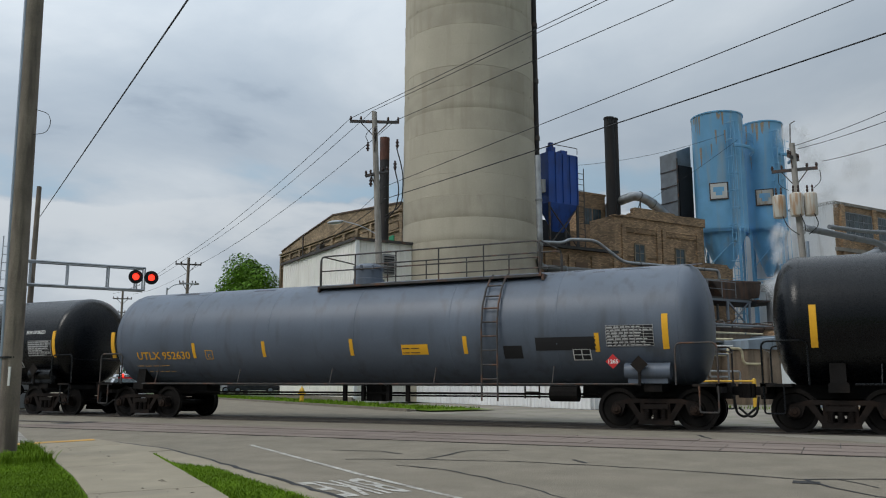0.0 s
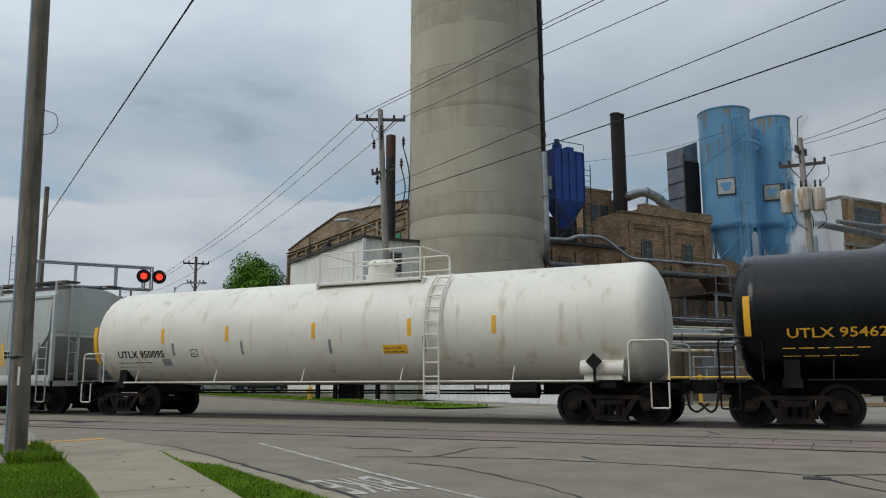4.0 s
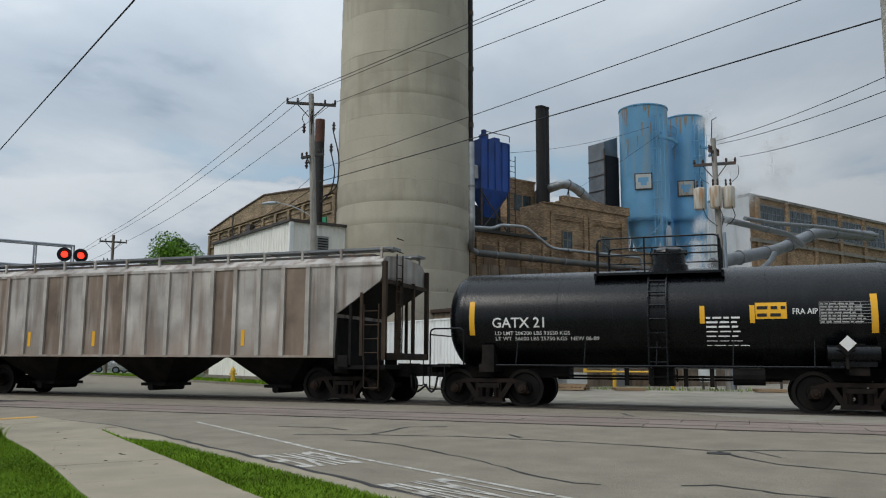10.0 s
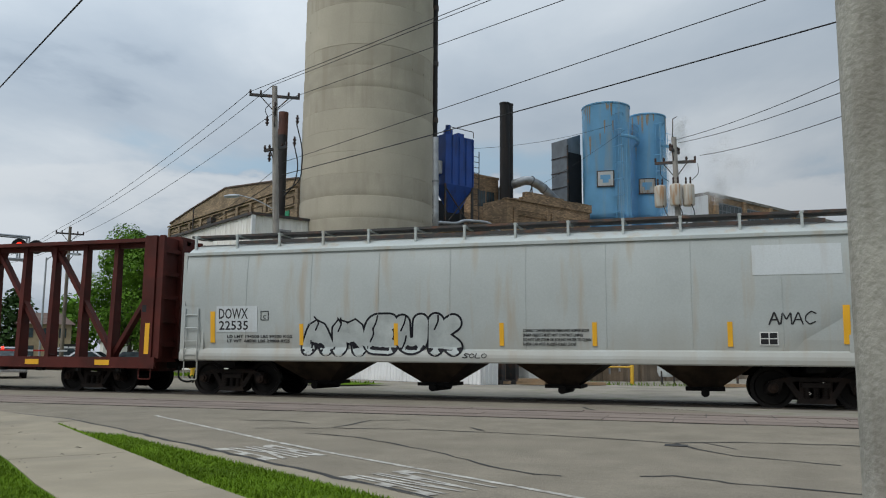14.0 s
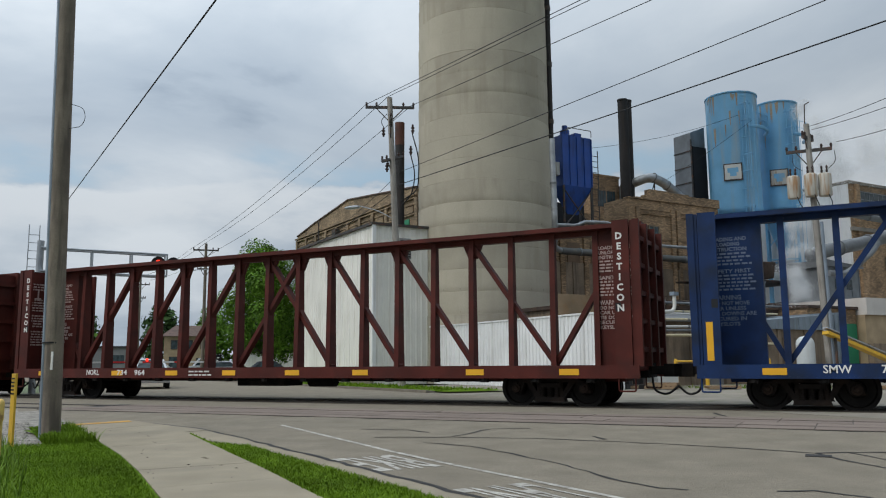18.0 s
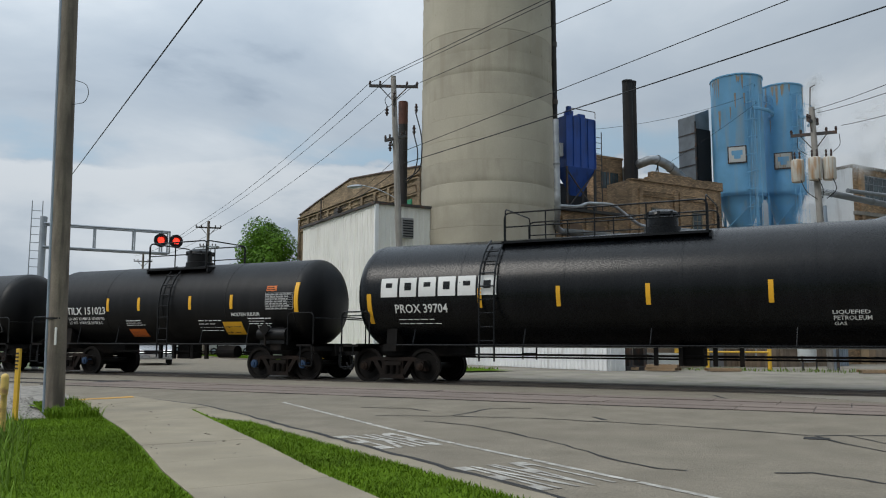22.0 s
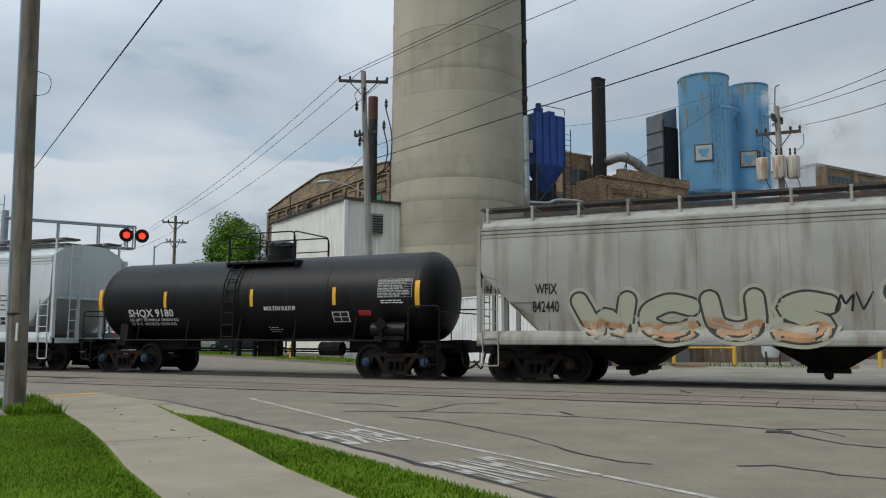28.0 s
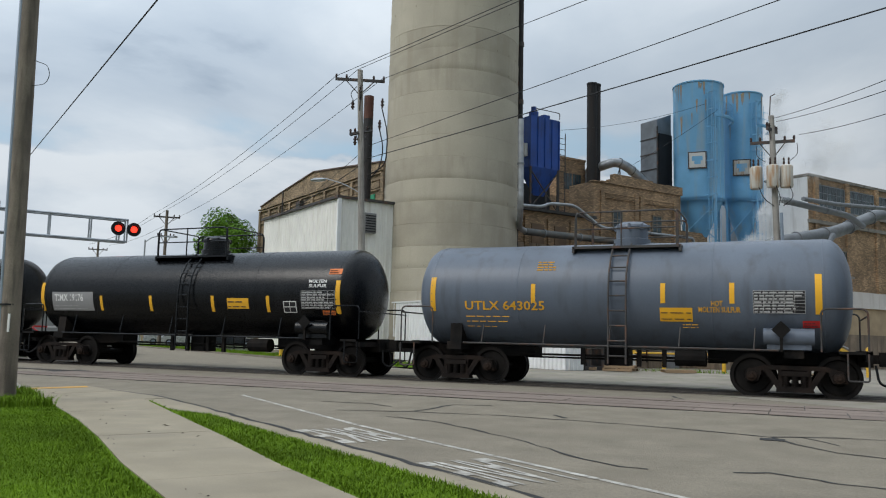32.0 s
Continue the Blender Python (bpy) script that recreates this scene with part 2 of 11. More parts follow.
RUST, SOOT, EARTH = (0.16, 0.07, 0.035), (0.02, 0.019, 0.018), (0.12, 0.09, 0.065)
M = dict(
    black_tank=mat("black_tank_paint", (0.0024, 0.0032, 0.0046), 0.28, var=0.25, scale=0.7, grain=30, bump=0.02, dirt=(0.0065, 0.0072, 0.0085), amount=0.45, streak=1, spec=0.28),
    black_tank_worn=mat("worn_black_tank_paint", (0.0048, 0.0048, 0.0053), 0.45, var=0.3, scale=0.8, bump=0.03, dirt=(0.009, 0.0088, 0.009), amount=0.6, streak=1, spec=0.24),
    dusty_black=mat("dusty_black_tank_paint", (0.016, 0.0148, 0.0142), 0.52, var=0.15, scale=0.8, bump=0.03, dirt=(0.036, 0.032, 0.028), amount=0.6, streak=1, spec=0.22),
    slate_dark=mat("near_black_slate_paint", (0.0034, 0.0040, 0.0052), 0.26, var=0.12, scale=0.6, bump=0.02, dirt=(0.02, 0.022, 0.026), amount=0.4, streak=1, spec=0.42),
    grey_tank=mat("blue_grey_tank_paint", (0.108, 0.131, 0.168), 0.42, var=0.1, scale=0.6, bump=0.02, dirt=(0.07, 0.078, 0.09), amount=0.35, streak=1, spec=0.35),
    slate_tank=mat("slate_tank_paint", (0.07, 0.085, 0.115), 0.34, var=0.1, scale=0.6, bump=0.02, dirt=(0.04, 0.045, 0.055), amount=0.4, streak=1, spec=0.35),
    white_tank=mat("cream_white_tank_paint", (0.74, 0.71, 0.62), 0.5, var=0.05, scale=0.7, bump=0.04, dirt=(0.42, 0.33, 0.20), amount=0.12, streak=1),
    worn_patch=mat("flaked_paint", (0.05, 0.06, 0.08), 0.7, dirt=(0.11, 0.10, 0.10), amount=0.7),
    rust_patch=mat("rust_burn", (0.10, 0.038, 0.025), 0.8, dirt=SOOT, amount=0.5),
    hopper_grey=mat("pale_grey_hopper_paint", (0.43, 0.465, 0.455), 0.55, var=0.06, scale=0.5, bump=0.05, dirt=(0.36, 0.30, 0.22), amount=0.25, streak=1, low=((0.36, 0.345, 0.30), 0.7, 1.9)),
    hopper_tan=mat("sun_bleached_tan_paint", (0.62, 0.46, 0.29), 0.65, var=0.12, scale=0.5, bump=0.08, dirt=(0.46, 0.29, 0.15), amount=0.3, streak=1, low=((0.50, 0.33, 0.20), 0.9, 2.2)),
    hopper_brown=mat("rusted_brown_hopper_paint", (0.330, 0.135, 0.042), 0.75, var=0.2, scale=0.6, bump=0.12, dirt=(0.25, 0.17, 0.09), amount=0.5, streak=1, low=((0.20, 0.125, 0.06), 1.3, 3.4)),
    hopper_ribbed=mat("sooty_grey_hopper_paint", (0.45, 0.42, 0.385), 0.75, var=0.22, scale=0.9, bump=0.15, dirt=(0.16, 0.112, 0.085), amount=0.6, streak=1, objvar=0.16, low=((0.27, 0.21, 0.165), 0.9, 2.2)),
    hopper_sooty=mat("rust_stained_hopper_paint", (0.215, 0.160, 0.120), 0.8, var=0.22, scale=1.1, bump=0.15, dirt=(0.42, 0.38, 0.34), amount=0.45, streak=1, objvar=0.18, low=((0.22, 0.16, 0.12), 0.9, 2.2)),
    hopper_white=mat("clean_light_grey_paint", (0.56, 0.60, 0.61), 0.5, var=0.04, scale=0.5, bump=0.04, dirt=(0.43, 0.42, 0.40), amount=0.25, streak=1),
    hopper_wf=mat("faded_grey_hopper_paint", (0.36, 0.355, 0.32), 0.65, var=0.1, scale=0.6, bump=0.08, dirt=(0.2, 0.17, 0.13), amount=0.5, streak=1),
    beam_red=mat("oxide_red_paint", (0.088, 0.018, 0.013), 0.6, var=0.18, scale=1.2, bump=0.08, dirt=(0.05, 0.015, 0.012), amount=0.5, spec=0.22),
    beam_blue=mat("deep_blue_paint", (0.011, 0.034, 0.115), 0.55, var=0.18, scale=1.2, bump=0.08, dirt=(0.012, 0.02, 0.04), amount=0.5, spec=0.22),
    rack_white=mat("off_white_rack_paint", (0.60, 0.565, 0.53), 0.55, var=0.06, scale=0.8, bump=0.04, dirt=(0.45, 0.40, 0.35), amount=0.3, streak=1),
    rack_steel=mat("galvanised_rack_panel", (0.43, 0.44, 0.445), 0.42, 0.4, var=0.12, scale=2, bump=0.05, dirt=(0.3, 0.32, 0.34), amount=0.4),
    # panel steel made brighter, so the ridges carry the sky's glint in their colour
    rack_glint=mat("bright_galvanised_ridge", (0.60, 0.62, 0.64), 0.3, 0.75, var=0.1, scale=3, bump=0.03),
    sill_grey=mat("chalky_grey_sill_paint", (0.20, 0.172, 0.125), 0.7, var=0.15, scale=1.2, bump=0.06, dirt=(0.2, 0.13, 0.07), amount=0.4),
    roof_steel=mat("galvanised_roof", (0.60, 0.62, 0.64), 0.4, 0.6, var=0.1, scale=1.5, bump=0.04),
    # near-black paint for the shade inside openings
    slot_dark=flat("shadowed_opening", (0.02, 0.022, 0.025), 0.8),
    rack_yellow=mat("weathered_yellow_paint", (0.50, 0.31, 0.05), 0.6, dirt=RUST, amount=0.4),
    truck=mat("sooty_cast_steel", (0.013, 0.0092, 0.0075), 0.75, 0.1, var=0.3, scale=4, bump=0.3, dirt=(0.034, 0.019, 0.012), amount=0.5, spec=0.2),
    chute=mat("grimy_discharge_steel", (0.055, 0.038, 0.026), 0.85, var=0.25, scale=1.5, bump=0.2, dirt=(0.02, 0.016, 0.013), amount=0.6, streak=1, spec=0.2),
    wheel=mat("rolled_steel_wheel", (0.013, 0.0112, 0.010), 0.6, 0.4, var=0.25, scale=3, bump=0.15, dirt=(0.012, 0.010, 0.009), amount=0.5, spec=0.2),
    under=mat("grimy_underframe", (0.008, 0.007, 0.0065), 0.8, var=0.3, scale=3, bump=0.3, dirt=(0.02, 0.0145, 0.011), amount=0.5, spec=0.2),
    hub_blue=flat("blue_bearing_cap", (0.018, 0.045, 0.10), 0.5),
    yellow=flat("yellow_reflector", (0.80, 0.42, 0.03), 0.4),
    letter_white=flat("white_lettering", (0.72, 0.72, 0.70)),
    letter_yellow=flat("yellow_lettering", (0.70, 0.36, 0.03)),
    letter_black=flat("black_lettering", (0.02, 0.02, 0.022)),
    letter_red=flat("red_lettering", (0.45, 0.05, 0.03)),
    letter_brown=flat("brown_lettering", (0.09, 0.06, 0.045)),
    letter_blue=flat("blue_marker", (0.015, 0.125, 0.32)),
    stencil_dim=flat("worn_white_stencil", (0.40, 0.40, 0.39)),
    notice_blue=flat("worn_stencil_on_blue", (0.15, 0.19, 0.27)),
    stake_pale=mat("rubbed_pale_stake", (0.42, 0.385, 0.345), 0.7, var=0.15, scale=1.5, bump=0.1, dirt=(0.24, 0.18, 0.14), amount=0.5, streak=1),
    notice=flat("faded_white_notice", (0.42, 0.33, 0.31)),
    orange=flat("orange_panel", (0.65, 0.16, 0.03)),
    red=flat("red_placard", (0.55, 0.03, 0.03)),
    rubber=flat("black_rubber", (0.015, 0.015, 0.015), 0.7),
    asphalt=mat("worn_grey_asphalt", (0.250, 0.219, 0.170), 0.9, var=0.085, scale=1.6, grain=44, gvar=0.5, bump=0.8, dirt=(0.190, 0.166, 0.128), amount=0.45, dscale=0.35, spec=0.15),
    tar=mat("crack_sealing_tar", (0.035, 0.034, 0.033), 0.65, bump=0.1, spec=0.2),
    concrete=mat("sidewalk_concrete", (0.305, 0.265, 0.197), 0.9, var=0.08, scale=1.4, grain=50, gvar=0.12, bump=0.3, dirt=(0.245, 0.215, 0.165), amount=0.45, objvar=0.03, spec=0.15),
    kerb=mat("kerb_concrete", (0.21, 0.186, 0.15), 0.9, var=0.1, scale=2, grain=50, bump=0.3, dirt=(0.145, 0.13, 0.11), amount=0.4, spec=0.15),
    # asphalt darkened to carry the train's shade on the ground
    train_shade=mat("oil_stained_asphalt", (0.085, 0.073, 0.06), 0.9, var=0.2, scale=1.2, grain=40, bump=0.4, dirt=(0.05, 0.043, 0.036), amount=0.5, spec=0.12),
    panel=mat("crossing_panel_concrete", (0.235, 0.19, 0.162), 0.9, var=0.1, scale=1.5, grain=40, bump=0.3, dirt=(0.14, 0.115, 0.095), amount=0.5, objvar=0.12, spec=0.15),
    rail=mat("rusty_rail", (0.10, 0.065, 0.045), 0.6, 0.3, bump=0.2),
    paint=mat("worn_road_paint", (0.47, 0.45, 0.405), 0.85, var=0.15, scale=3, grain=30, bump=0.1, dirt=(0.22, 0.20, 0.172), amount=0.75, dscale=7, spec=0.2),
    paint_yellow=mat("worn_yellow_kerb_paint", (0.55, 0.30, 0.05), 0.8, dirt=(0.3, 0.25, 0.18), amount=0.4, dscale=4),
    soil=mat("lawn_soil", (0.097, 0.170, 0.0115), 0.95, var=0.2, scale=3, bump=0.4, spec=0.05),
    grass=mat("grass_blades", (0.121, 0.210, 0.0118), 0.7, var=0.2, scale=0.8, bump=0.0, island=0.13, spec=0.08),
    weed=mat("tall_weed_blades", (0.15, 0.245, 0.035), 0.7, var=0.25, scale=1.5, bump=0.0, island=0.3, spec=0.1),
    grass_tip=mat("seeding_grass", (0.22, 0.22, 0.09), 0.8, var=0.2, scale=2, bump=0.0, island=0.3, spec=0.1),
    gravel=mat("ballast_gravel", (0.36, 0.335, 0.295), 0.95, var=0.2, scale=6, grain=30, gvar=0.2, bump=0.8, island=0.3, spec=0.2),
    earth=mat("dry_yard_ground", (0.27, 0.245, 0.205), 0.95, var=0.15, scale=0.4, grain=20, bump=0.4, dirt=(0.15, 0.16, 0.08), amount=0.3, spec=0.15),
    field=mat("distant_ground", (0.10, 0.13, 0.06), 0.95, var=0.2, scale=0.05, grain=1.0, bump=0.0),
    wood=mat("grey_weathered_pole", (0.205, 0.172, 0.135), 0.85, var=0.22, scale=1.5, grain=35, gvar=0.2, bump=0.5, dirt=(0.075, 0.06, 0.048), amount=0.65, streak=1, dscale=5),
    wood_pale=mat("bleached_grey_pole", (0.34, 0.32, 0.29), 0.85, var=0.15, scale=1.5, grain=35, gvar=0.2, bump=0.5, dirt=(0.17, 0.15, 0.13), amount=0.5, streak=1, dscale=4),
    conduit=mat("galvanised_conduit", (0.27, 0.32, 0.38), 0.45, 0.5, bump=0.05),
    cable=flat("black_cable", (0.012, 0.012, 0.013), 0.6),
    insulator=flat("brown_porcelain", (0.05, 0.03, 0.025), 0.25),
    metal_white=mat("white_ribbed_cladding", (0.80, 0.785, 0.73), 0.5, var=0.05, scale=0.6, bump=0.04, dirt=(0.58, 0.55, 0.48), amount=0.3, streak=1),
    metal_wall=mat("bright_white_cladding", (0.78, 0.79, 0.79), 0.5, var=0.05, scale=0.6, bump=0.04, dirt=(0.46, 0.45, 0.43), amount=0.3, streak=1),
    stack=mat("weathered_concrete_stack", (0.465, 0.425, 0.340), 0.92, var=0.07, scale=0.35, grain=18, gvar=0.1, bump=0.25, dirt=(0.37, 0.335, 0.265), amount=0.35, streak=1, dscale=0.9, spec=0.2),
    stack_dark=mat("stained_lift_band", (0.425, 0.388, 0.310), 0.92, var=0.1, scale=0.5, grain=18, gvar=0.1, bump=0.25, dirt=(0.33, 0.295, 0.23), amount=0.45, streak=1, dscale=1.2, spec=0.2),
    brick_wall=mat("old_tan_brickwork", (0.255, 0.168, 0.108), 0.92, var=0.2, scale=0.5, grain=9, gvar=0.2, bump=0.5, dirt=(0.13, 0.09, 0.065), amount=0.5, dscale=0.6, island=0.16),
    coping=mat("stone_coping", (0.24, 0.22, 0.19), 0.9, dirt=SOOT, amount=0.3),
    roof_dark=mat("dark_flat_roof", (0.05, 0.048, 0.046), 0.9),
    silo=mat("sky_blue_silo_paint", (0.17, 0.425, 0.665), 0.5, var=0.10, scale=0.5, bump=0.06, dirt=(0.30, 0.36, 0.38), amount=0.3, streak=1, dscale=0.9),
    silo_rust=mat("rust_run", (0.40, 0.30, 0.18), 0.8, dirt=(0.25, 0.3, 0.35), amount=0.6, dscale=6),
    box_blue=mat("royal_blue_paint", (0.008, 0.06, 0.30), 0.45, var=0.12, scale=1, bump=0.04, dirt=(0.006, 0.018, 0.06), amount=0.3, streak=1),
    duct=mat("grey_duct_steel", (0.21, 0.23, 0.25), 0.55, 0.3, var=0.12, scale=1.2, bump=0.06, dirt=(0.13, 0.14, 0.15), amount=0.4),
    chimney_black=mat("sooty_black_flue", (0.015, 0.014, 0.0145), 0.75, dirt=(0.032, 0.022, 0.017), amount=0.5, streak=1),
    pipe=mat("aluminium_clad_pipe", (0.40, 0.42, 0.44), 0.4, 0.55, var=0.12, scale=2, bump=0.05, dirt=(0.22, 0.22, 0.21), amount=0.4),
    pipe_dull=mat("dull_grey_pipe", (0.20, 0.215, 0.23), 0.55, 0.25, var=0.15, scale=1.5, bump=0.06, dirt=(0.1, 0.1, 0.1), amount=0.4),
    pipe_dark=mat("weathered_dark_pipe", (0.115, 0.12, 0.115), 0.6, 0.1, var=0.2, scale=1.5, bump=0.06, dirt=(0.16, 0.11, 0.07), amount=0.35),
    rusty_steel=mat("rust_brown_steel", (0.06, 0.04, 0.03), 0.8, var=0.3, scale=1.5, bump=0.2, dirt=(0.11, 0.055, 0.03), amount=0.6, streak=1),
    pipe_cream=mat("cream_pipe_paint", (0.56, 0.50, 0.33), 0.55, dirt=RUST, amount=0.2),
    safety=mat("safety_yellow_paint", (0.68, 0.40, 0.03), 0.55, var=0.1, dirt=(0.35, 0.2, 0.05), amount=0.3),
    cream_post=mat("cream_vent_pipe", (0.68, 0.47, 0.13), 0.6, dirt=RUST, amount=0.5, dscale=9),
    steel_dark=mat("dark_structural_steel", (0.055, 0.052, 0.05), 0.65, 0.2, dirt=RUST, amount=0.4, dscale=3),
    steel_light=mat("galvanised_truss", (0.38, 0.41, 0.44), 0.45, 0.5, bump=0.05),
    transformer=mat("pale_transformer_tank", (0.56, 0.54, 0.48), 0.55, dirt=(0.33, 0.17, 0.06), amount=0.75, streak=1, dscale=4),
    dirty_wall=mat("stained_old_concrete", (0.27, 0.205, 0.145), 0.95, var=0.2, scale=0.7, grain=12, gvar=0.2, bump=0.5, dirt=(0.10, 0.08, 0.06), amount=0.6, streak=1, dscale=1.6),
    box_grey=mat("blue_grey_cabin_paint", (0.21, 0.26, 0.31), 0.6, var=0.1, scale=1, dirt=(0.13, 0.15, 0.16), amount=0.4, streak=1),
    glass=mat("factory_window_glass", (0.05, 0.075, 0.085), 0.15, 0.0, var=0.3, scale=2, bump=0.02, objvar=0.3),
    frame_white=flat("white_window_frame", (0.6, 0.6, 0.57)),
    louvre=flat("grey_louvre", (0.25, 0.25, 0.25)),
    lamp_red=mat("lit_red_lens", (1.0, 0.04, 0.02), 0.3, bump=0, emit=2.2),
    lamp_dim=mat("unlit_red_lens", (0.16, 0.008, 0.008), 0.2, bump=0),
    leaf=mat("maple_leaves", (0.115, 0.245, 0.022), 0.6, var=0.25, scale=0.6, bump=0.0, island=0.4, spec=0.12),
    leaf_dark=mat("far_foliage", (0.05, 0.10, 0.03), 0.75, var=0.3, scale=0.3, bump=0.0, island=0.4, spec=0.1),
    bark=mat("bark", (0.08, 0.06, 0.045), 0.9, bump=0.5),
    stucco=mat("tan_stucco", (0.42, 0.32, 0.20), 0.9),
    tiles=mat("brown_shingles", (0.12, 0.08, 0.065), 0.9, var=0.2, scale=3),
    car_silver=mat("silver_car_paint", (0.52, 0.53, 0.54), 0.3, 0.5, bump=0.0),
    car_dark=mat("dark_car_paint", (0.03, 0.035, 0.045), 0.3, 0.3, bump=0.0),
    headlamp=mat("headlamp_glass", (0.8, 0.8, 0.78), 0.2, emit=2.0, bump=0),
    plywood=mat("bare_plywood", (0.27, 0.19, 0.115), 0.85, dirt=(0.25, 0.14, 0.06), amount=0.3),
    tarp_green=flat("green_door_paint", (0.02, 0.20, 0.10)),
    motor_blue=mat("blue_machine_paint", (0.12, 0.22, 0.30), 0.5, dirt=SOOT, amount=0.3),
)

M["steam"] = flat("drifting_steam", (0.82, 0.84, 0.86), 1.0, spec=0.0)

# ---- mesh helpers ----


def part(name, bm, material, parent=None, label="", smooth=False):
    """Links a bmesh as one mesh object, under its thing or part."""
    me = bpy.data.meshes.new(name)
    bm.to_mesh(me)
    bm.free()
    if smooth:
        me.polygons.foreach_set("use_smooth", [True] * len(me.polygons))
        me.set_sharp_from_angle(angle=radians(35))
    me.materials.append(material)
    ob = new(name, me)
    if parent:
        ob.parent = parent
    if label:
        ob["label"] = label
    return ob


def again(ob, parent, m=None):
    """A repeat of a part: an object of its own on the same mesh."""
    o = new(ob.name.split(".")[0], ob.data)
    o.parent = parent
    if m is not None:
        o.matrix_basis = m
    if "label" in ob:
        o["label"] = ob["label"]
    return o


def thing(name, label, category, m=None, group="", kind=""):
    ob = new(name)
    ob.empty_display_size = 0.3
    if m is not None:
        ob.matrix_basis = m
    return tagged(ob, label, category, group, kind)


def bx(bm, x0, x1, y0, y1, z0, z1, m=None):
    vs = [bm.verts.new(v) for v in ((x0, y0, z0), (x1, y0, z0), (x1, y1, z0), (x0, y1, z0), (x0, y0, z1), (x1, y0, z1), (x1, y1, z1), (x0, y1, z1))]
    for f in ((0, 3, 2, 1), (4, 5, 6, 7), (0, 1, 5, 4), (1, 2, 6, 5), (2, 3, 7, 6), (3, 0, 4, 7)):
        bm.faces.new([vs[i] for i in f])
    if m is not None:
        for v in vs:
            v.co = m @ v.co
    return vs


def box(x0, x1, y0, y1, z0, z1, bevel=0.0):
    bm = bmesh.new()
    bx(bm, x0, x1, y0, y1, z0, z1)
    if bevel:
        bmesh.ops.bevel(bm, geom=bm.edges[:], offset=bevel, segments=2, affect="EDGES", profile=0.6)
    return bm


def ring(bm, centre, ax, ay, r, seg):
    return [bm.verts.new(centre + ax * (r * math.cos(2 * math.pi * i / seg)) + ay * (r * math.sin(2 * math.pi * i / seg))) for i in range(seg)]


def cyl(bm, p, q, r, seg=10, r2=None, caps=True):
    p, q = Vector(p), Vector(q)
    d = (q - p).normalized()
    ax = d.orthogonal().normalized()
    ay = d.cross(ax)
    a, b = ring(bm, p, ax, ay, r, seg), ring(bm, q, ax, ay, r if r2 is None else r2, seg)
    for i in range(seg):
        bm.faces.new((a[i], a[(i + 1) % seg], b[(i + 1) % seg], b[i]))
    if caps:
        bm.faces.new(a[::-1])
        bm.faces.new(b)
    return bm


def tube(bm, pts, r, seg=8):
    """A bent pipe through the points."""
    pts = [Vector(p) for p in pts]
    rows, ax = [], None
    for i, p in enumerate(pts):
        d = (pts[min(i + 1, len(pts) - 1)] - pts[max(i - 1, 0)]).normalized()
        if ax is None:
            ax = d.orthogonal().normalized()
        ax = (ax - d * ax.dot(d)).normalized()
        rows.append(ring(bm, p, ax, d.cross(ax), r, seg))
    for a, b in zip(rows, rows[1:]):
        for i in range(seg):
            bm.faces.new((a[i], a[(i + 1) % seg], b[(i + 1) % seg], b[i]))
    bm.faces.new(rows[0][::-1])
    bm.faces.new(rows[-1])
    return bm


def bend(points, radius=0.3, n=5):
    """Rounds the corners of a path."""
    pts = [Vector(p) for p in points]
    out = [pts[0]]
    for a, b, c in zip(pts, pts[1:], pts[2:]):
        u, v = (a - b), (c - b)
        k = min(radius, u.length * 0.45, v.length * 0.45)
        s, e = b + u.normalized() * k, b + v.normalized() * k
        for i in range(n + 1):
            t = i / n
            out.append(s * (1 - t) ** 2 + b * 2 * t * (1 - t) + e * t ** 2)
    return out + [pts[-1]]


def lathe(bm, profile, seg=24, m=None):
    """Turns (radius, height) pairs round the z axis."""
    rows = []
    for r, z in profile:
        if r < 1e-5:
            rows.append([bm.verts.new((0, 0, z))])
        else:
            rows.append([bm.verts.new((r * math.cos(2 * math.pi * i / seg), r * math.sin(2 * math.pi * i / seg), z)) for i in range(seg)])
    for a, b in zip(rows, rows[1:]):
        for i in range(seg):
            j = (i + 1) % seg
            if len(a) == 1 and len(b) > 1:
                bm.faces.new((a[0], b[j], b[i]))
            elif len(b) == 1 and len(a) > 1:
                bm.faces.new((a[i], a[j], b[0]))
            elif len(a) > 1:
                bm.faces.new((a[i], a[j], b[j], b[i]))
    if m is not None:
        for row in rows:
            for v in row:
                v.co = m @ v.co
    return bm


def prism(bm, poly, t0, t1, plane="xz"):
    """Extrudes a polygon of (a, b) pairs in a plane from t0 to t1 along the third axis."""
    def at(a, b, t):
        return {"xz": (a, t, b), "yz": (t, a, b), "xy": (a, b, t)}[plane]
    lo, hi = [bm.verts.new(at(a, b, t0)) for a, b in poly], [bm.verts.new(at(a, b, t1)) for a, b in poly]
    n = len(poly)
    for i in range(n):
        bm.faces.new((lo[i], lo[(i + 1) % n], hi[(i + 1) % n], hi[i]))
    bm.faces.new(lo[::-1])
    bm.faces.new(hi)
    return bm


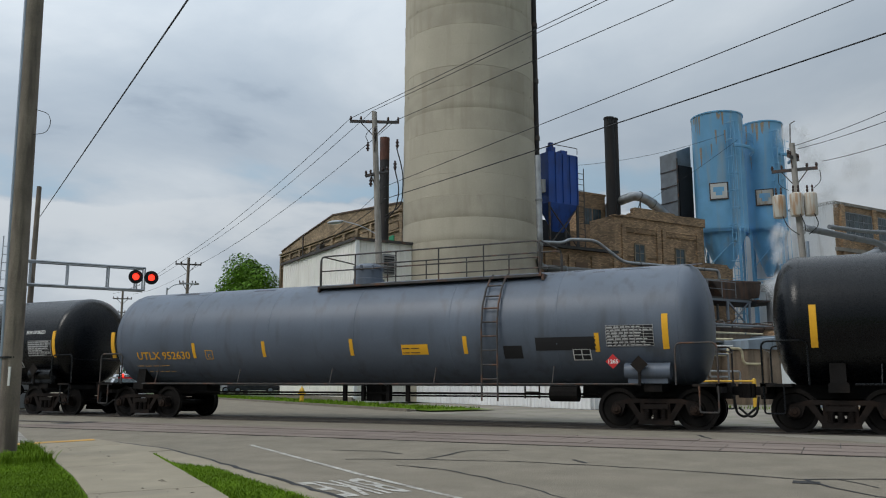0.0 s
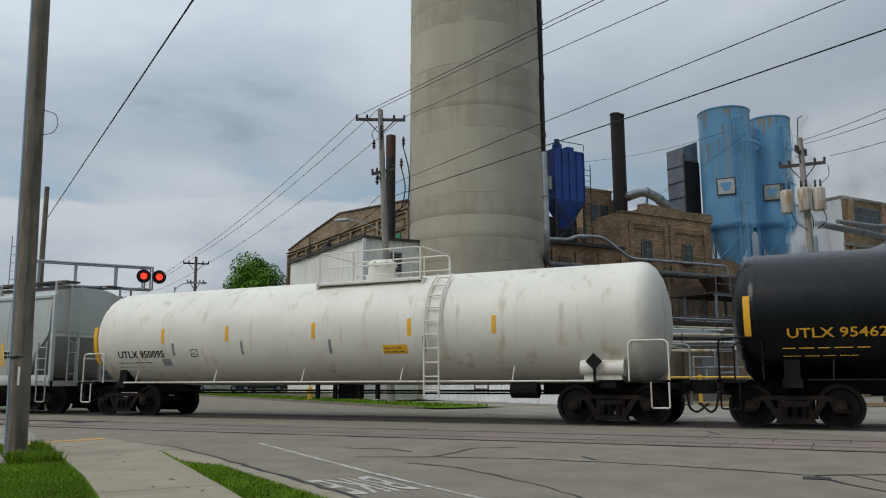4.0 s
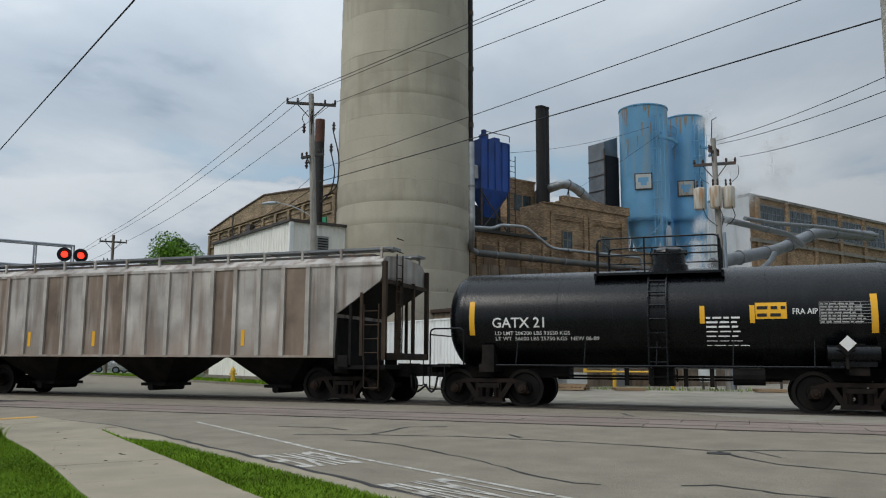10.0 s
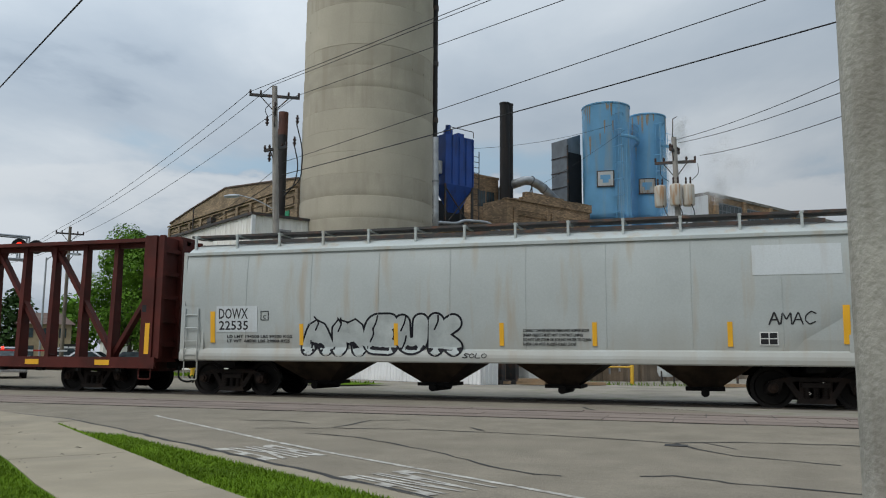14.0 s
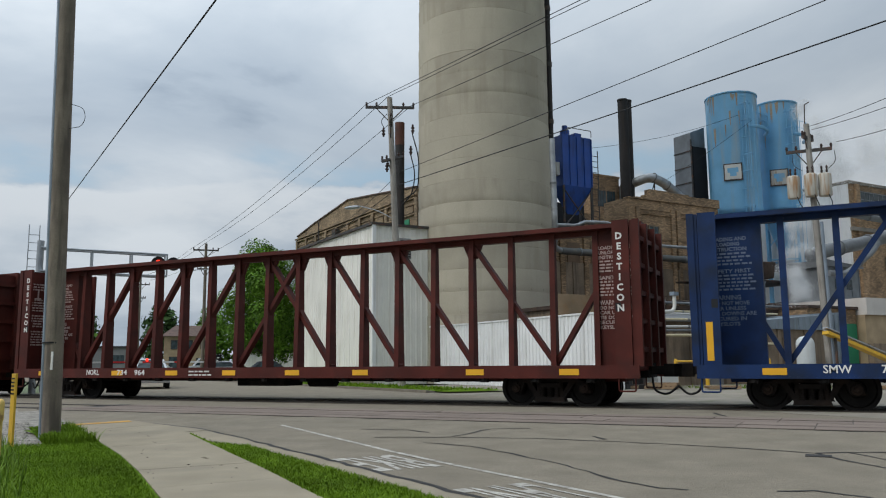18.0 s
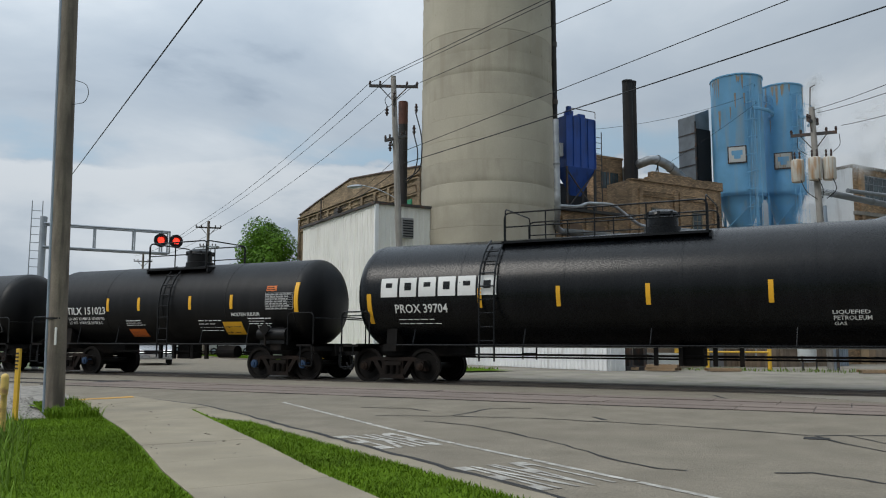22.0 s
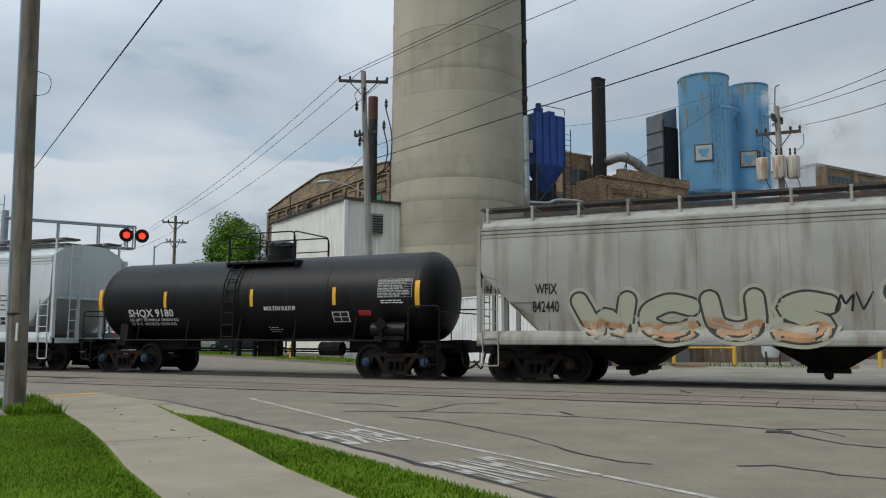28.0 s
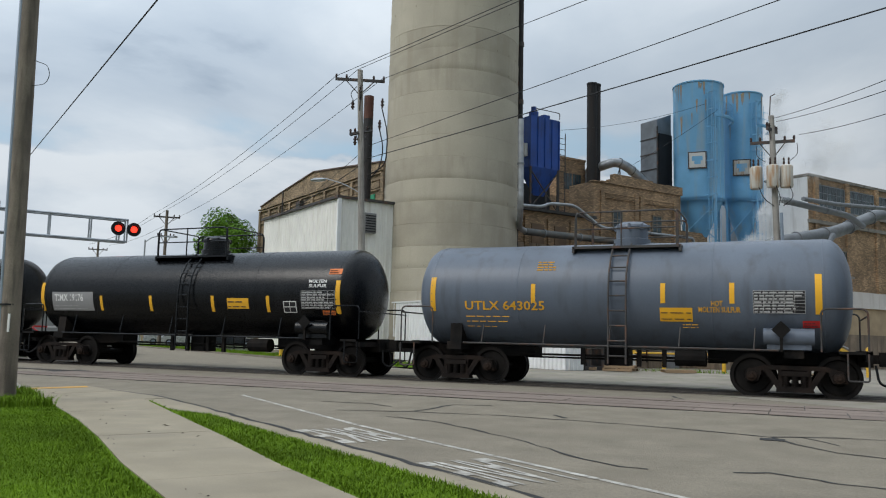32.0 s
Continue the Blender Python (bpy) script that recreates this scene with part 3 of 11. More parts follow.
def bar(bm, p, q, w, h):
    """A square bar from p to q, w wide sideways and h deep."""
    p, q = Vector(p), Vector(q)
    d = q - p
    side = d.cross(Vector((0, 1, 0))) if abs(d.normalized().y) < 0.9 else d.cross(Vector((1, 0, 0)))
    side = side.normalized()
    oth = d.normalized().cross(side)
    vs = []
    for base in (p, q):
        for a, b in ((-1, -1), (1, -1), (1, 1), (-1, 1)):
            vs.append(bm.verts.new(base + side * (a * h / 2) + oth * (b * w / 2)))
    for f in ((0, 3, 2, 1), (4, 5, 6, 7), (0, 1, 5, 4), (1, 2, 6, 5), (2, 3, 7, 6), (3, 0, 4, 7)):
        bm.faces.new([vs[i] for i in f])
    return bm


def over(wrap, x, z, y):
    """The y of a car's near side: round a tank (radius, centre z), over a skin (x, z) -> y, or flat at y."""
    if wrap is None:
        return y
    if isinstance(wrap, tuple):
        return -math.sqrt(max(0.01, wrap[0] ** 2 - (z - wrap[1]) ** 2))
    return wrap(x, z)


def lettering(text, size, material, parent, place, name="lettering", wrap=None, bold=0.0, squeeze=1.0, align="LEFT", label="", rot=None, thick=0.003, width=0.0):
    """Text on a side wall that faces -y; place is its lower left corner. wrap: (radius, centre z) of a tank round which it lies."""
    cu = bpy.data.curves.new(name, "FONT")
    cu.body, cu.size, cu.extrude, cu.offset, cu.align_x, cu.resolution_u = text, size * 1.42, thick, bold, align, 2
    tmp = bpy.data.objects.new(name, cu)
    me = bpy.data.meshes.new_from_object(tmp)
    bpy.data.objects.remove(tmp)
    bpy.data.curves.remove(cu)
    if width:
        xs = [v.co.x for v in me.vertices]
        squeeze = width / (max(xs) - min(xs))
    turn = rot if rot is not None else Matrix.Rotation(radians(90), 4, "X")
    me.transform(Matrix.Translation(place) @ turn @ Matrix.Diagonal((squeeze, 1, 1, 1)))
    if wrap:
        for v in me.vertices:
            v.co.y += over(wrap, v.co.x, v.co.z, 0) - place[1] - 0.006
    me.materials.append(material)
    ob = new(name, me)
    ob.parent = parent
    if label:
        ob["label"] = label
    return ob


def plate(name, x0, x1, z0, z1, y, material, parent, wrap=None, label="", thick=0.006, slant=0.0):
    """A thin panel on a side wall, or bent round a tank."""
    bm = bmesh.new()
    n = max(2, int(abs(z1 - z0) / 0.12) + 2) if wrap else 2
    rows = []
    for i in range(n):
        z = z0 + (z1 - z0) * i / (n - 1)
        yy = over(wrap, (x0 + x1) / 2, z, y)
        dx = slant * (z - z0)
        rows.append([bm.verts.new((x + dx, yy + o, z)) for x, o in ((x0, 0.03), (x0, -thick), (x1, -thick), (x1, 0.03))])
    for a, b in zip(rows, rows[1:]):
        for i in range(4):
            bm.faces.new((a[i], a[(i + 1) % 4], b[(i + 1) % 4], b[i]))
    bm.faces.new(rows[0][::-1])
    bm.faces.new(rows[-1])
    return part(name, bm, material, parent, label)


def bars(name, x0, x1, z0, z1, lines, y, material, parent, seed, wrap=None, fill=0.85, label="rows of small unreadable lettering"):
    """Small writing that cannot be read: rows of little bars."""
    rnd = random.Random(seed)
    bm = bmesh.new()
    step = (z1 - z0) / lines
    for k in range(lines):
        z, x = z1 - (k + 0.8) * step, x0
        end = x0 + (x1 - x0) * rnd.uniform(0.6, 1.0)
        while x < end:
            w = rnd.uniform(1.5, 5) * step * 0.5
            yy = over(wrap, x, z, y)
            bx(bm, x, min(x + w, x1), yy - 0.007, yy + 0.02, z, z + step * 0.42)
            x += w + step * 0.45
    return part(name, bm, material, parent, label)

# ---- plan: u runs along the road towards the near end, q across it ----
ROAD = radians(33.5)
UX, UY, QX, QY = math.cos(ROAD), -math.sin(ROAD), math.sin(ROAD), math.cos(ROAD)


def at(u, q, z=0.0):
    return Vector((u * UX + q * QX, u * UY + q * QY, z))


def uq(x, y):
    return x * UX + y * UY, x * QX + y * QY


PLAN = Matrix.Rotation(-ROAD, 4, "Z")


def lay(y):
    """Height of the paving: level at the tracks, falling a hand's width towards the near end."""
    return -0.15 * min(1.0, max(0.0, (14.2 - y) / 4.5))


def sheet(name, us, qs, material, lift, keep=None, label="", kind="structure", thick=0.0):
    bm = bmesh.new()
    grid = {}
    for i, u in enumerate(us):
        for j, q in enumerate(qs):
            p = at(u, q)
            p.z = lay(p.y) + lift
            grid[i, j] = p
    made = {}
    for i in range(len(us) - 1):
        for j in range(len(qs) - 1):
            ks = ((i, j), (i + 1, j), (i + 1, j + 1), (i, j + 1))
            c = sum((grid[k] for k in ks), Vector()) / 4
            if keep and not keep(c.x, c.y, *uq(c.x, c.y)):
                continue
            vs = []
            for k in ks:
                if k not in made:
                    made[k] = bm.verts.new(grid[k])
                vs.append(made[k])
            bm.faces.new(vs)
    ob = part(name, bm, material)
    return tagged(ob, label, name, kind=kind)


def span_(a, b, step):
    n = max(1, round(abs(b - a) / step))
    return [a + (b - a) * k / n for k in range(n + 1)]


# ground to the horizon
bm = bmesh.new()
rows = [[bm.verts.new((x, y, z)) for x in (-3000, -60, 60, 3000)] for y, z in ((-3000, -0.32), (9, -0.32), (15, -0.12), (80, -0.12), (3000, -0.12))]
for a, b in zip(rows, rows[1:]):
    for i in range(3):
        bm.faces.new((a[i], a[i + 1], b[i + 1], b[i]))
tagged(part("ground", bm, M["field"]), "flat green and grey ground reaching the horizon", "ground", kind="structure")

ROAD_L, ROAD_R = 4.0, 14.9
road = sheet("road", span_(-130, 40, 1.0), [4.0, 5.0, 6.5, 8, 9.5, 11, 12.5, 14.0, 14.9, 16, 19, 24, 30], M["asphalt"], 0.0, lambda x, y, u, q: q < 14.9 or y < 14, "worn grey asphalt road with sealed cracks")
yard = sheet("yard", span_(-56, 40, 1.5), [14.9, 17, 19, 22, 26, 30, 36, 44, 52, 62], M["earth"], 0.002, lambda x, y, u, q: y >= 14 and (q > 21.8 or u > -37 or y < 33), "pale dusty factory yard with patches of weeds")
ballast = sheet("gravel_bed", span_(-75, -12, 0.5), [-40, -30, -20, -15, -10, -7, -5, -3, -2, -1, -0.5, 0, 0.4, 0.8, 1.2, 1.9], M["gravel"], 0.0, lambda x, y, u, q: (u < -14.1 and q < 1.2 and y < 14.0) or 11.2 < y < 14.0 or 22.6 < y < 27, "grey crushed stone beside the tracks", "stuff")
shoulder = sheet("crossing_apron", span_(-90, -12, 0.75), span_(-40, 4.0, 1.0), M["asphalt"], -0.002, lambda x, y, u, q: (13.2 if q < 1.0 else 10.4) < y < 23 and (u < -17.9 or q > 2.9 or y > 12.5), "grey asphalt between and beside the tracks")


def edge(table):
    """The line q(u) through the points of a table."""
    def line(u):
        for (a, p), (b, r) in zip(table, table[1:]):
            if u <= b:
                return p + (r - p) * max(0.0, (u - a) / (b - a))
        return table[-1][1]
    return line


LAWN_Q = edge(((-18.3, 1.15), (-17.6, 1.62), (-16.7, 1.86), (-14.6, 1.93), (-12.2, 1.90), (-10.0, 1.78), (-8.1, 1.62), (-5.0, 1.50), (12, 1.45)))
VERGE_L = edge(((-14.6, 3.40), (-12.4, 3.31), (-11.2, 3.21), (-9.6, 3.10), (-7.3, 2.88), (-5.0, 2.78), (12, 2.7)))
VERGE_R = edge(((-14.6, 3.42), (-12.95, 3.40), (-12.7, 3.52), (-12.2, 3.74), (12, 3.78)))
TAR_Q = edge(((-18.2, 3.02), (-16.8, 3.32), (-15.3, 3.78), (-13.0, 3.98), (-11.3, 4.08), (12, 4.10)))


def strip(name, us, lo, hi, cols, material, lift, label, keep=None):
    """A sheet of ground between two lines along the road; lift(f) is its height at the share f of its width."""
    bm = bmesh.new()
    rows = []
    for u in us:
        row = []
        for j in range(cols + 1):
            f = j / cols
            p = at(u, lo(u) + (hi(u) - lo(u)) * f)
            row.append(bm.verts.new((p.x, p.y, lay(p.y) + lift(f))))
        rows.append((u, row))
    for (u, a), (_, b) in zip(rows, rows[1:]):
        for j in range(cols):
            c = (a[j].co + a[j + 1].co + b[j].co + b[j + 1].co) / 4
            if keep is None or keep(*uq(c.x, c.y)):
                bm.faces.new((a[j], b[j], b[j + 1], a[j + 1]))
    return tagged(part(name, bm, material, None, "", True), label, name, kind="structure")


lawn = strip("lawn", span_(-17.9, 12, 0.35), lambda u: LAWN_Q(u) - 9.0, LAWN_Q, 24, M["soil"], lambda f: 0.045 - 0.02 * f ** 30, "mown green lawn beside the sidewalk", lambda u, q: u > -14.2 or q > 1.12)
verge = strip("verge", span_(-14.6, 12, 0.35), VERGE_L, VERGE_R, 4, M["soil"], lambda f: 0.02 + 0.025 * math.sin(math.pi * f), "narrow grass verge between sidewalk and gutter")
far_verge = sheet("far_verge", span_(-72, -26, 1.0), [15.3, 16.4, 18.2], M["soil"], 0.06, lambda x, y, u, q: y > 25, "grass strip in front of the shed")

# kerb beyond the crossing
bm = bmesh.new()
for q0, q1 in ((14.9, 15.05), (15.05, 15.3)):
    for a, b in zip(span_(-70, -27, 2.0), span_(-70, -27, 2.0)[1:]):
        bx(bm, a, b, q0, q1, -0.1, 0.10 if q0 < 15 else 0.07, PLAN)
tagged(part("far_kerb", bm, M["kerb"]), "pale concrete kerb across the crossing", "kerb", kind="structure")

# sidewalk slabs
sidewalk = thing("sidewalk", "tan concrete sidewalk of square slabs", "sidewalk", kind="structure")


def slab(owner, u0, u1, lo, hi, h, g=0.0035):
    """A concrete slab between two lines, with its joints left open."""
    bm = bmesh.new()
    us = [u0 + g + (u1 - u0 - 2 * g) * k / 3 for k in range(4)]
    tilt = random.uniform(-0.0015, 0.0015)
    tops, feet = [], []
    for u in us:
        for q in (lo(u) + g, hi(u) - g):
            p = at(u, q)
            tops.append(bm.verts.new((p.x, p.y, lay(p.y) + h + tilt)))
            feet.append(bm.verts.new((p.x, p.y, lay(p.y) - 0.1)))
    for k in range(3):
        a, b, c, d = 2 * k, 2 * k + 2, 2 * k + 3, 2 * k + 1
        bm.faces.new((tops[a], tops[b], tops[c], tops[d]))
        bm.faces.new((feet[a], feet[b], tops[b], tops[a]))
        bm.faces.new((feet[c], feet[d], tops[d], tops[c]))
    for a, b in ((0, 1), (7, 6)):
        bm.faces.new((feet[b], feet[a], tops[a], tops[b]))
    return part("slab", bm, M["concrete"], owner)


joints = [-18.1, -16.6, -15.0, -13.35, -11.75, -10.2, -8.65, -7.0, -5.4, -3.8, -2.2, -0.6, 1.0, 2.6, 4.2, 5.8, 7.4, 9.0]
for a, b in zip(joints, joints[1:]):
    if b <= -14.6:
        slab(sidewalk, a, b, LAWN_Q, lambda u: min(TAR_Q(u), 3.0 + max(0, (u + 18.1) * 0.06)), 0.032)
        slab(sidewalk, a, b, lambda u: min(TAR_Q(u), 3.0 + max(0, (u + 18.1) * 0.06)), TAR_Q, 0.026)
    else:
        slab(sidewalk, a, b, LAWN_Q, VERGE_L, 0.032)
gutter = thing("gutter", "flush concrete gutter pan beside the grass verge", "gutter", kind="structure")
for k in range(9):
    a = -15.0 + k * 3.0
    slab(gutter, a, a + 3.0, VERGE_R, TAR_Q, 0.018)
kerb_paint = part("kerb_marking", box(-17.95, -17.66, 1.62, 2.96, 0, 0.004), M["paint_yellow"])
kerb_paint.matrix_basis = PLAN
for v in kerb_paint.data.vertices:
    p = PLAN @ v.co
    v.co.z += lay(p.y) + 0.036
tagged(kerb_paint, "worn yellow stripe across the end of the sidewalk", "road marking", kind="structure")

# road markings
bm = bmesh.new()
for a, b in zip(span_(-15.2, 12, 1.6), span_(-15.2, 12, 1.6)[1:]):
    vs = []
    for u, q in ((a + 0.02, 5.19), (b - 0.02, 5.19), (b - 0.02, 5.27), (a + 0.02, 5.27)):
        p = at(u, q)
        vs.append(bm.verts.new((p.x, p.y, lay(p.y) + 0.005)))
    bm.faces.new(vs)
tagged(part("lane_line", bm, M["paint"]), "worn white line along the bicycle lane", "road marking", kind="structure")


def road_text(text, u0, u1, q0, q1):
    """Letters painted on the road, upright for who rides towards the near end."""
    cu = bpy.data.curves.new("road_lettering", "FONT")
    cu.body, cu.size, cu.offset, cu.resolution_u = text, 1.0, 0.012, 2
    tmp = bpy.data.objects.new("tmp", cu)
    me = bpy.data.meshes.new_from_object(tmp)
    bpy.data.objects.remove(tmp)
    xs, ys = [v.co.x for v in me.vertices], [v.co.y for v in me.vertices]
    for v in me.vertices:
        fx, fy = (v.co.x - min(xs)) / (max(xs) - min(xs)), (v.co.y - min(ys)) / (max(ys) - min(ys))
        p = at(u0 + (u1 - u0) * fy, q1 + (q0 - q1) * fx)
        v.co = (p.x, p.y, lay(p.y) + 0.006)
    me.materials.append(M["paint"])
    tagged(new("road_lettering", me), "worn white bicycle lane lettering on the asphalt", "road marking", kind="structure")


road_text("BIKE", -10.2, -8.75, 4.2, 5.05)
road_text("LANE", -7.1, -5.65, 4.2, 5.05)


def seal(points, width, name="crack_seal"):
    """A tar line over a crack in the asphalt."""
    rnd = random.Random(len(points) * 7 + int(points[0][0] * 10))
    pts = []
    for (x0, y0), (x1, y1) in zip(points, points[1:]):
        n = max(2, int(math.hypot(x1 - x0, y1 - y0) / 0.25))
        for k in range(n):
            t = k / n
            pts.append((x0 + (x1 - x0) * t + rnd.uniform(-0.03, 0.03), y0 + (y1 - y0) * t + rnd.uniform(-0.03, 0.03)))
    pts.append(points[-1])
    bm = bmesh.new()
    prev = None
    for i, (x, y) in enumerate(pts):
        a, b = pts[max(0, i - 1)], pts[min(len(pts) - 1, i + 1)]
        d = Vector((b[0] - a[0], b[1] - a[1])).normalized()
        w = width * rnd.uniform(0.5, 1.3) / 2
        cur = [bm.verts.new((x - d.y * w * s, y + d.x * w * s, lay(y) + (0.022 if name == "gutter_seal" else 0.005))) for s in (-1, 1)]
        if prev:
            bm.faces.new((prev[0], prev[1], cur[1], cur[0]))
        prev = cur
    tagged(part(name, bm, M["tar"]), "dark tar seal over a road crack", "crack seal", kind="structure")


seal([tuple(at(u, TAR_Q(u) + 0.02)[:2]) for u in span_(-17.2, 10, 0.9)], 0.075, "gutter_seal")

# ---- tracks ----


def track(name, y, x0, x1, label, panels):
    t = thing(name, label, "railway track", kind="structure")
    for s in (-1, 1):
        bm = bmesh.new()
        yy = y + s * 0.7525
        bx(bm, x0, x1, yy - 0.036, yy + 0.036, -0.10, 0.012)
        part("rail", bm, M["rail"], t)
        bm = bmesh.new()
        w0, w1 = (yy - s * 0.04, yy - s * 0.115)
        bx(bm, x0, x1, min(w0, w1), max(w0, w1), -0.08, 0.009)
        w0, w1 = (yy + s * 0.04, yy + s * 0.24)
        bx(bm, x0, x1, min(w0, w1), max(w0, w1), -0.08, 0.009)
        part("flangeway", bm, M["tar"], t)
    return t


main_track = track("main_track", 20.84, -520, 520, "railway track set flush in dark asphalt", 0)
near_track = track("near_track", 15.68, -300, 300, "railway track set in worn concrete crossing panels", 1)
# dark strips between and beside the rails stand in for the train's shadow
bm = bmesh.new()
bx(bm, -30, 40, 20.84 - 0.63, 20.84 + 0.63, -0.08, 0.004)
bx(bm, -30, 40, 20.84 - 1.45, 20.84 - 0.80, -0.08, 0.003)
bx(bm, -30, 40, 20.84 + 0.80, 20.84 + 1.5, -0.08, 0.003)
for x0, x1 in ((-520, -64), (44, 520)):
    bed = bmesh.new()
    prism(bed, [(18.6, -0.25), (19.2, -0.03), (22.5, -0.03), (23.1, -0.25)], x0, x1, "yz")
    part("ballast_bed", bed, M["gravel"], main_track, "grey crushed-stone ballast")
part("infill", bm, M["train_shade"], main_track, "asphalt round the rails with the train's shade painted in")

# ---- poles ----


def wood_pole(name, base, top, r0, r1, label, lean=(0, 0)):
    p = thing(name, label, "utility pole", pose(*base))
    bm = bmesh.new()
    n = 10
    rows = []
    for k in range(n + 1):
        t = k / n
        c = Vector((lean[0] * t, lean[1] * t, -0.4 + (top + 0.4) * t))
        rows.append(ring(bm, c, Vector((1, 0, 0)), Vector((0, 1, 0)), r0 + (r1 - r0) * t, 18))
    for a, b in zip(rows, rows[1:]):
        for i in range(18):
            bm.faces.new((a[i], a[(i + 1) % 18], b[(i + 1) % 18], b[i]))
    bm.faces.new(rows[-1])
    part("shaft", bm, M["wood"], p, "", True)
    return p


near_pole = wood_pole("utility_pole", (-12.185, 9.645, -0.17), 12.5, 0.155, 0.122, "grey weathered wooden pole with a conduit in the grass", (-0.17, -0.15))
bm = bmesh.new()
cyl(bm, (-0.135, -0.10, -0.1), (-0.28, -0.22, 12.0), 0.036, 10)
part("conduit", bm, M["conduit"], near_pole)
for z in (1.64,):
    bm = bmesh.new()
    cyl(bm, (-0.03 - z * 0.0136, -0.01 - z * 0.012, z), (-0.03 - z * 0.0136, -0.01 - z * 0.012, z + 0.028), 0.172 - z * 0.002, 16)
    part("strap", bm, M["cable"], near_pole)
bm = bmesh.new()
bx(bm, 0.055, 0.105, -0.145, -0.13, 1.20, 1.50)
part("tag", bm, M["frame_white"], near_pole, "small white tag")
bm = bmesh.new()
tube(bm, bend([(0.05, -0.05, 5.42), (0.24, 0.06, 5.46), (0.30, 0.09, 5.62), (0.26, 0.07, 5.80), (0.04, -0.04, 5.88)], 0.12), 0.006, 5)
part("wire_loop", bm, M["cable"], near_pole)
corner_pole = wood_pole("utility_pole", (0.62, 3.03, -0.15), 11, 0.145, 0.12, "bleached wooden pole close by, with checks and knots")

shed_pole = wood_pole("utility_pole", (-18.99, 33.95, 0), 14.1, 0.19, 0.13, "tall grey wooden pole with a crossarm and street lamp", (-0.55, -0.3))
yard_pole = wood_pole("utility_pole", (-0.8, 38.33, 0), 11.4, 0.16, 0.12, "pale wooden pole carrying three transformers", (-0.28, -0.02))
far_pole = wood_pole("utility_pole", (-51.1, 55.4, 0), 11.9, 0.17, 0.12, "distant wooden pole with a crossarm")
farther_pole = wood_pole("utility_pole", (-80.1, 75.3, 0), 12.4, 0.17, 0.12, "distant wooden pole with a crossarm")

for p_ in (shed_pole, yard_pole, corner_pole):
    p_.children[0].data.materials[0] = M["wood_pale"]

# ---- main buildings ----


def wall_block(name, u0, u1, q0, q1, z1, material, label, category, z0=0.0):
    bm = bmesh.new()
    bx(bm, u0, u1, q0, q1, z0, z1)
    ob = part(name, bm, material)
    ob.matrix_basis = PLAN
    return tagged(ob, label, category)


def ribbed(bm, a, b, z0, z1, step=0.30, out=0.035):
    """Trapezoid-ribbed cladding from plan point a to b, ribs outward to the right hand of a-b."""
    a, b = Vector(a), Vector(b)
    d = (b - a)
    n = max(1, round(d.length / step))
    d.normalize()
    o = Vector((d.y, -d.x)) * out
    pts = []
    for k in range(n):
        s = a + (b - a) * (k / n)
        w = (b - a) / n
        pts += [s, s + w * 0.55, s + w * 0.65 + o, s + w * 0.90 + o]
    pts.append(b)
    lo, hi = [bm.verts.new((p.x, p.y, z0)) for p in pts], [bm.verts.new((p.x, p.y, z1)) for p in pts]
    for i in range(len(pts) - 1):
        bm.faces.new((lo[i], lo[i + 1], hi[i + 1], hi[i]))


shed = thing("storage_shed", "tall shed clad in off-white ribbed metal", "shed", PLAN.copy())
bm = bmesh.new()
bx(bm, -50.4, -39.3, 18.56, 26.0, 0, 8.55)
part("core", bm, M["metal_white"], shed)
for k in range(11):
    bm = bmesh.new()
    ribbed(bm, (-50.4 + k * 1.01, 18.52), (-50.4 + (k + 1) * 1.01, 18.52), 0.25, 8.55)
    part("cladding_panel", bm, M["metal_white"], shed)
for k in range(4):
    bm = bmesh.new()
    ribbed(bm, (-39.26, 18.52 + k * 1.0), (-39.26, 18.52 + (k + 1) * 1.0), 0.25, 8.55)
    part("cladding_panel", bm, M["metal_white"], shed)
bm = bmesh.new()
bx(bm, -50.6, -39.1, 18.35, 26.1, 8.5, 8.64)
part("roof_edge", bm, M["steel_dark"], shed)
bm = bmesh.new()
bx(bm, -39.24, -39.12, 18.40, 18.60, 0.2, 8.5)
part("corner_trim", bm, M["metal_wall"], shed)
bm = bmesh.new()
bx(bm, -39.3, -39.05, 19.98, 20.68, 6.76, 7.86)
vent = part("vent", bm, M["louvre"], shed, "grey louvred vent")
for k in range(7):
    bm = bmesh.new()
    bx(bm, -39.06, -39.0, 20.03, 20.63, 6.83 + k * 0.142, 6.885 + k * 0.142)
    part("slat", bm, M["slot_dark"], vent)
bm = bmesh.new()
bx(bm, -50.5, -39.15, 18.3, 18.5, -0.1, 0.28)
part("plinth", bm, M["kerb"], shed)

low_wall = thing("metal_wall", "low bright white ribbed metal wall at the yard's edge", "wall", PLAN.copy())
bm = bmesh.new()
bx(bm, -40.0, -24.85, 21.86, 22.2, 0, 3.02)
bx(bm, -25.1, -24.85, 21.86, 22.75, 0, 3.02)
part("core", bm, M["metal_wall"], low_wall)
for k in range(15):
    bm = bmesh.new()
    ribbed(bm, (-40 + k * 1.01, 21.84), (-40 + (k + 1) * 1.01, 21.84), 0.02, 3.05, 0.25)
    part("cladding_panel", bm, M["metal_wall"], low_wall)
bm = bmesh.new()
ribbed(bm, (-24.83, 21.84), (-24.83, 22.75), 0.02, 3.05, 0.25)
part("cladding_panel", bm, M["metal_wall"], low_wall)
bm = bmesh.new()
bx(bm, -40.1, -24.75, 21.78, 22.25, 3.03, 3.10)
part("capping", bm, M["metal_wall"], low_wall)

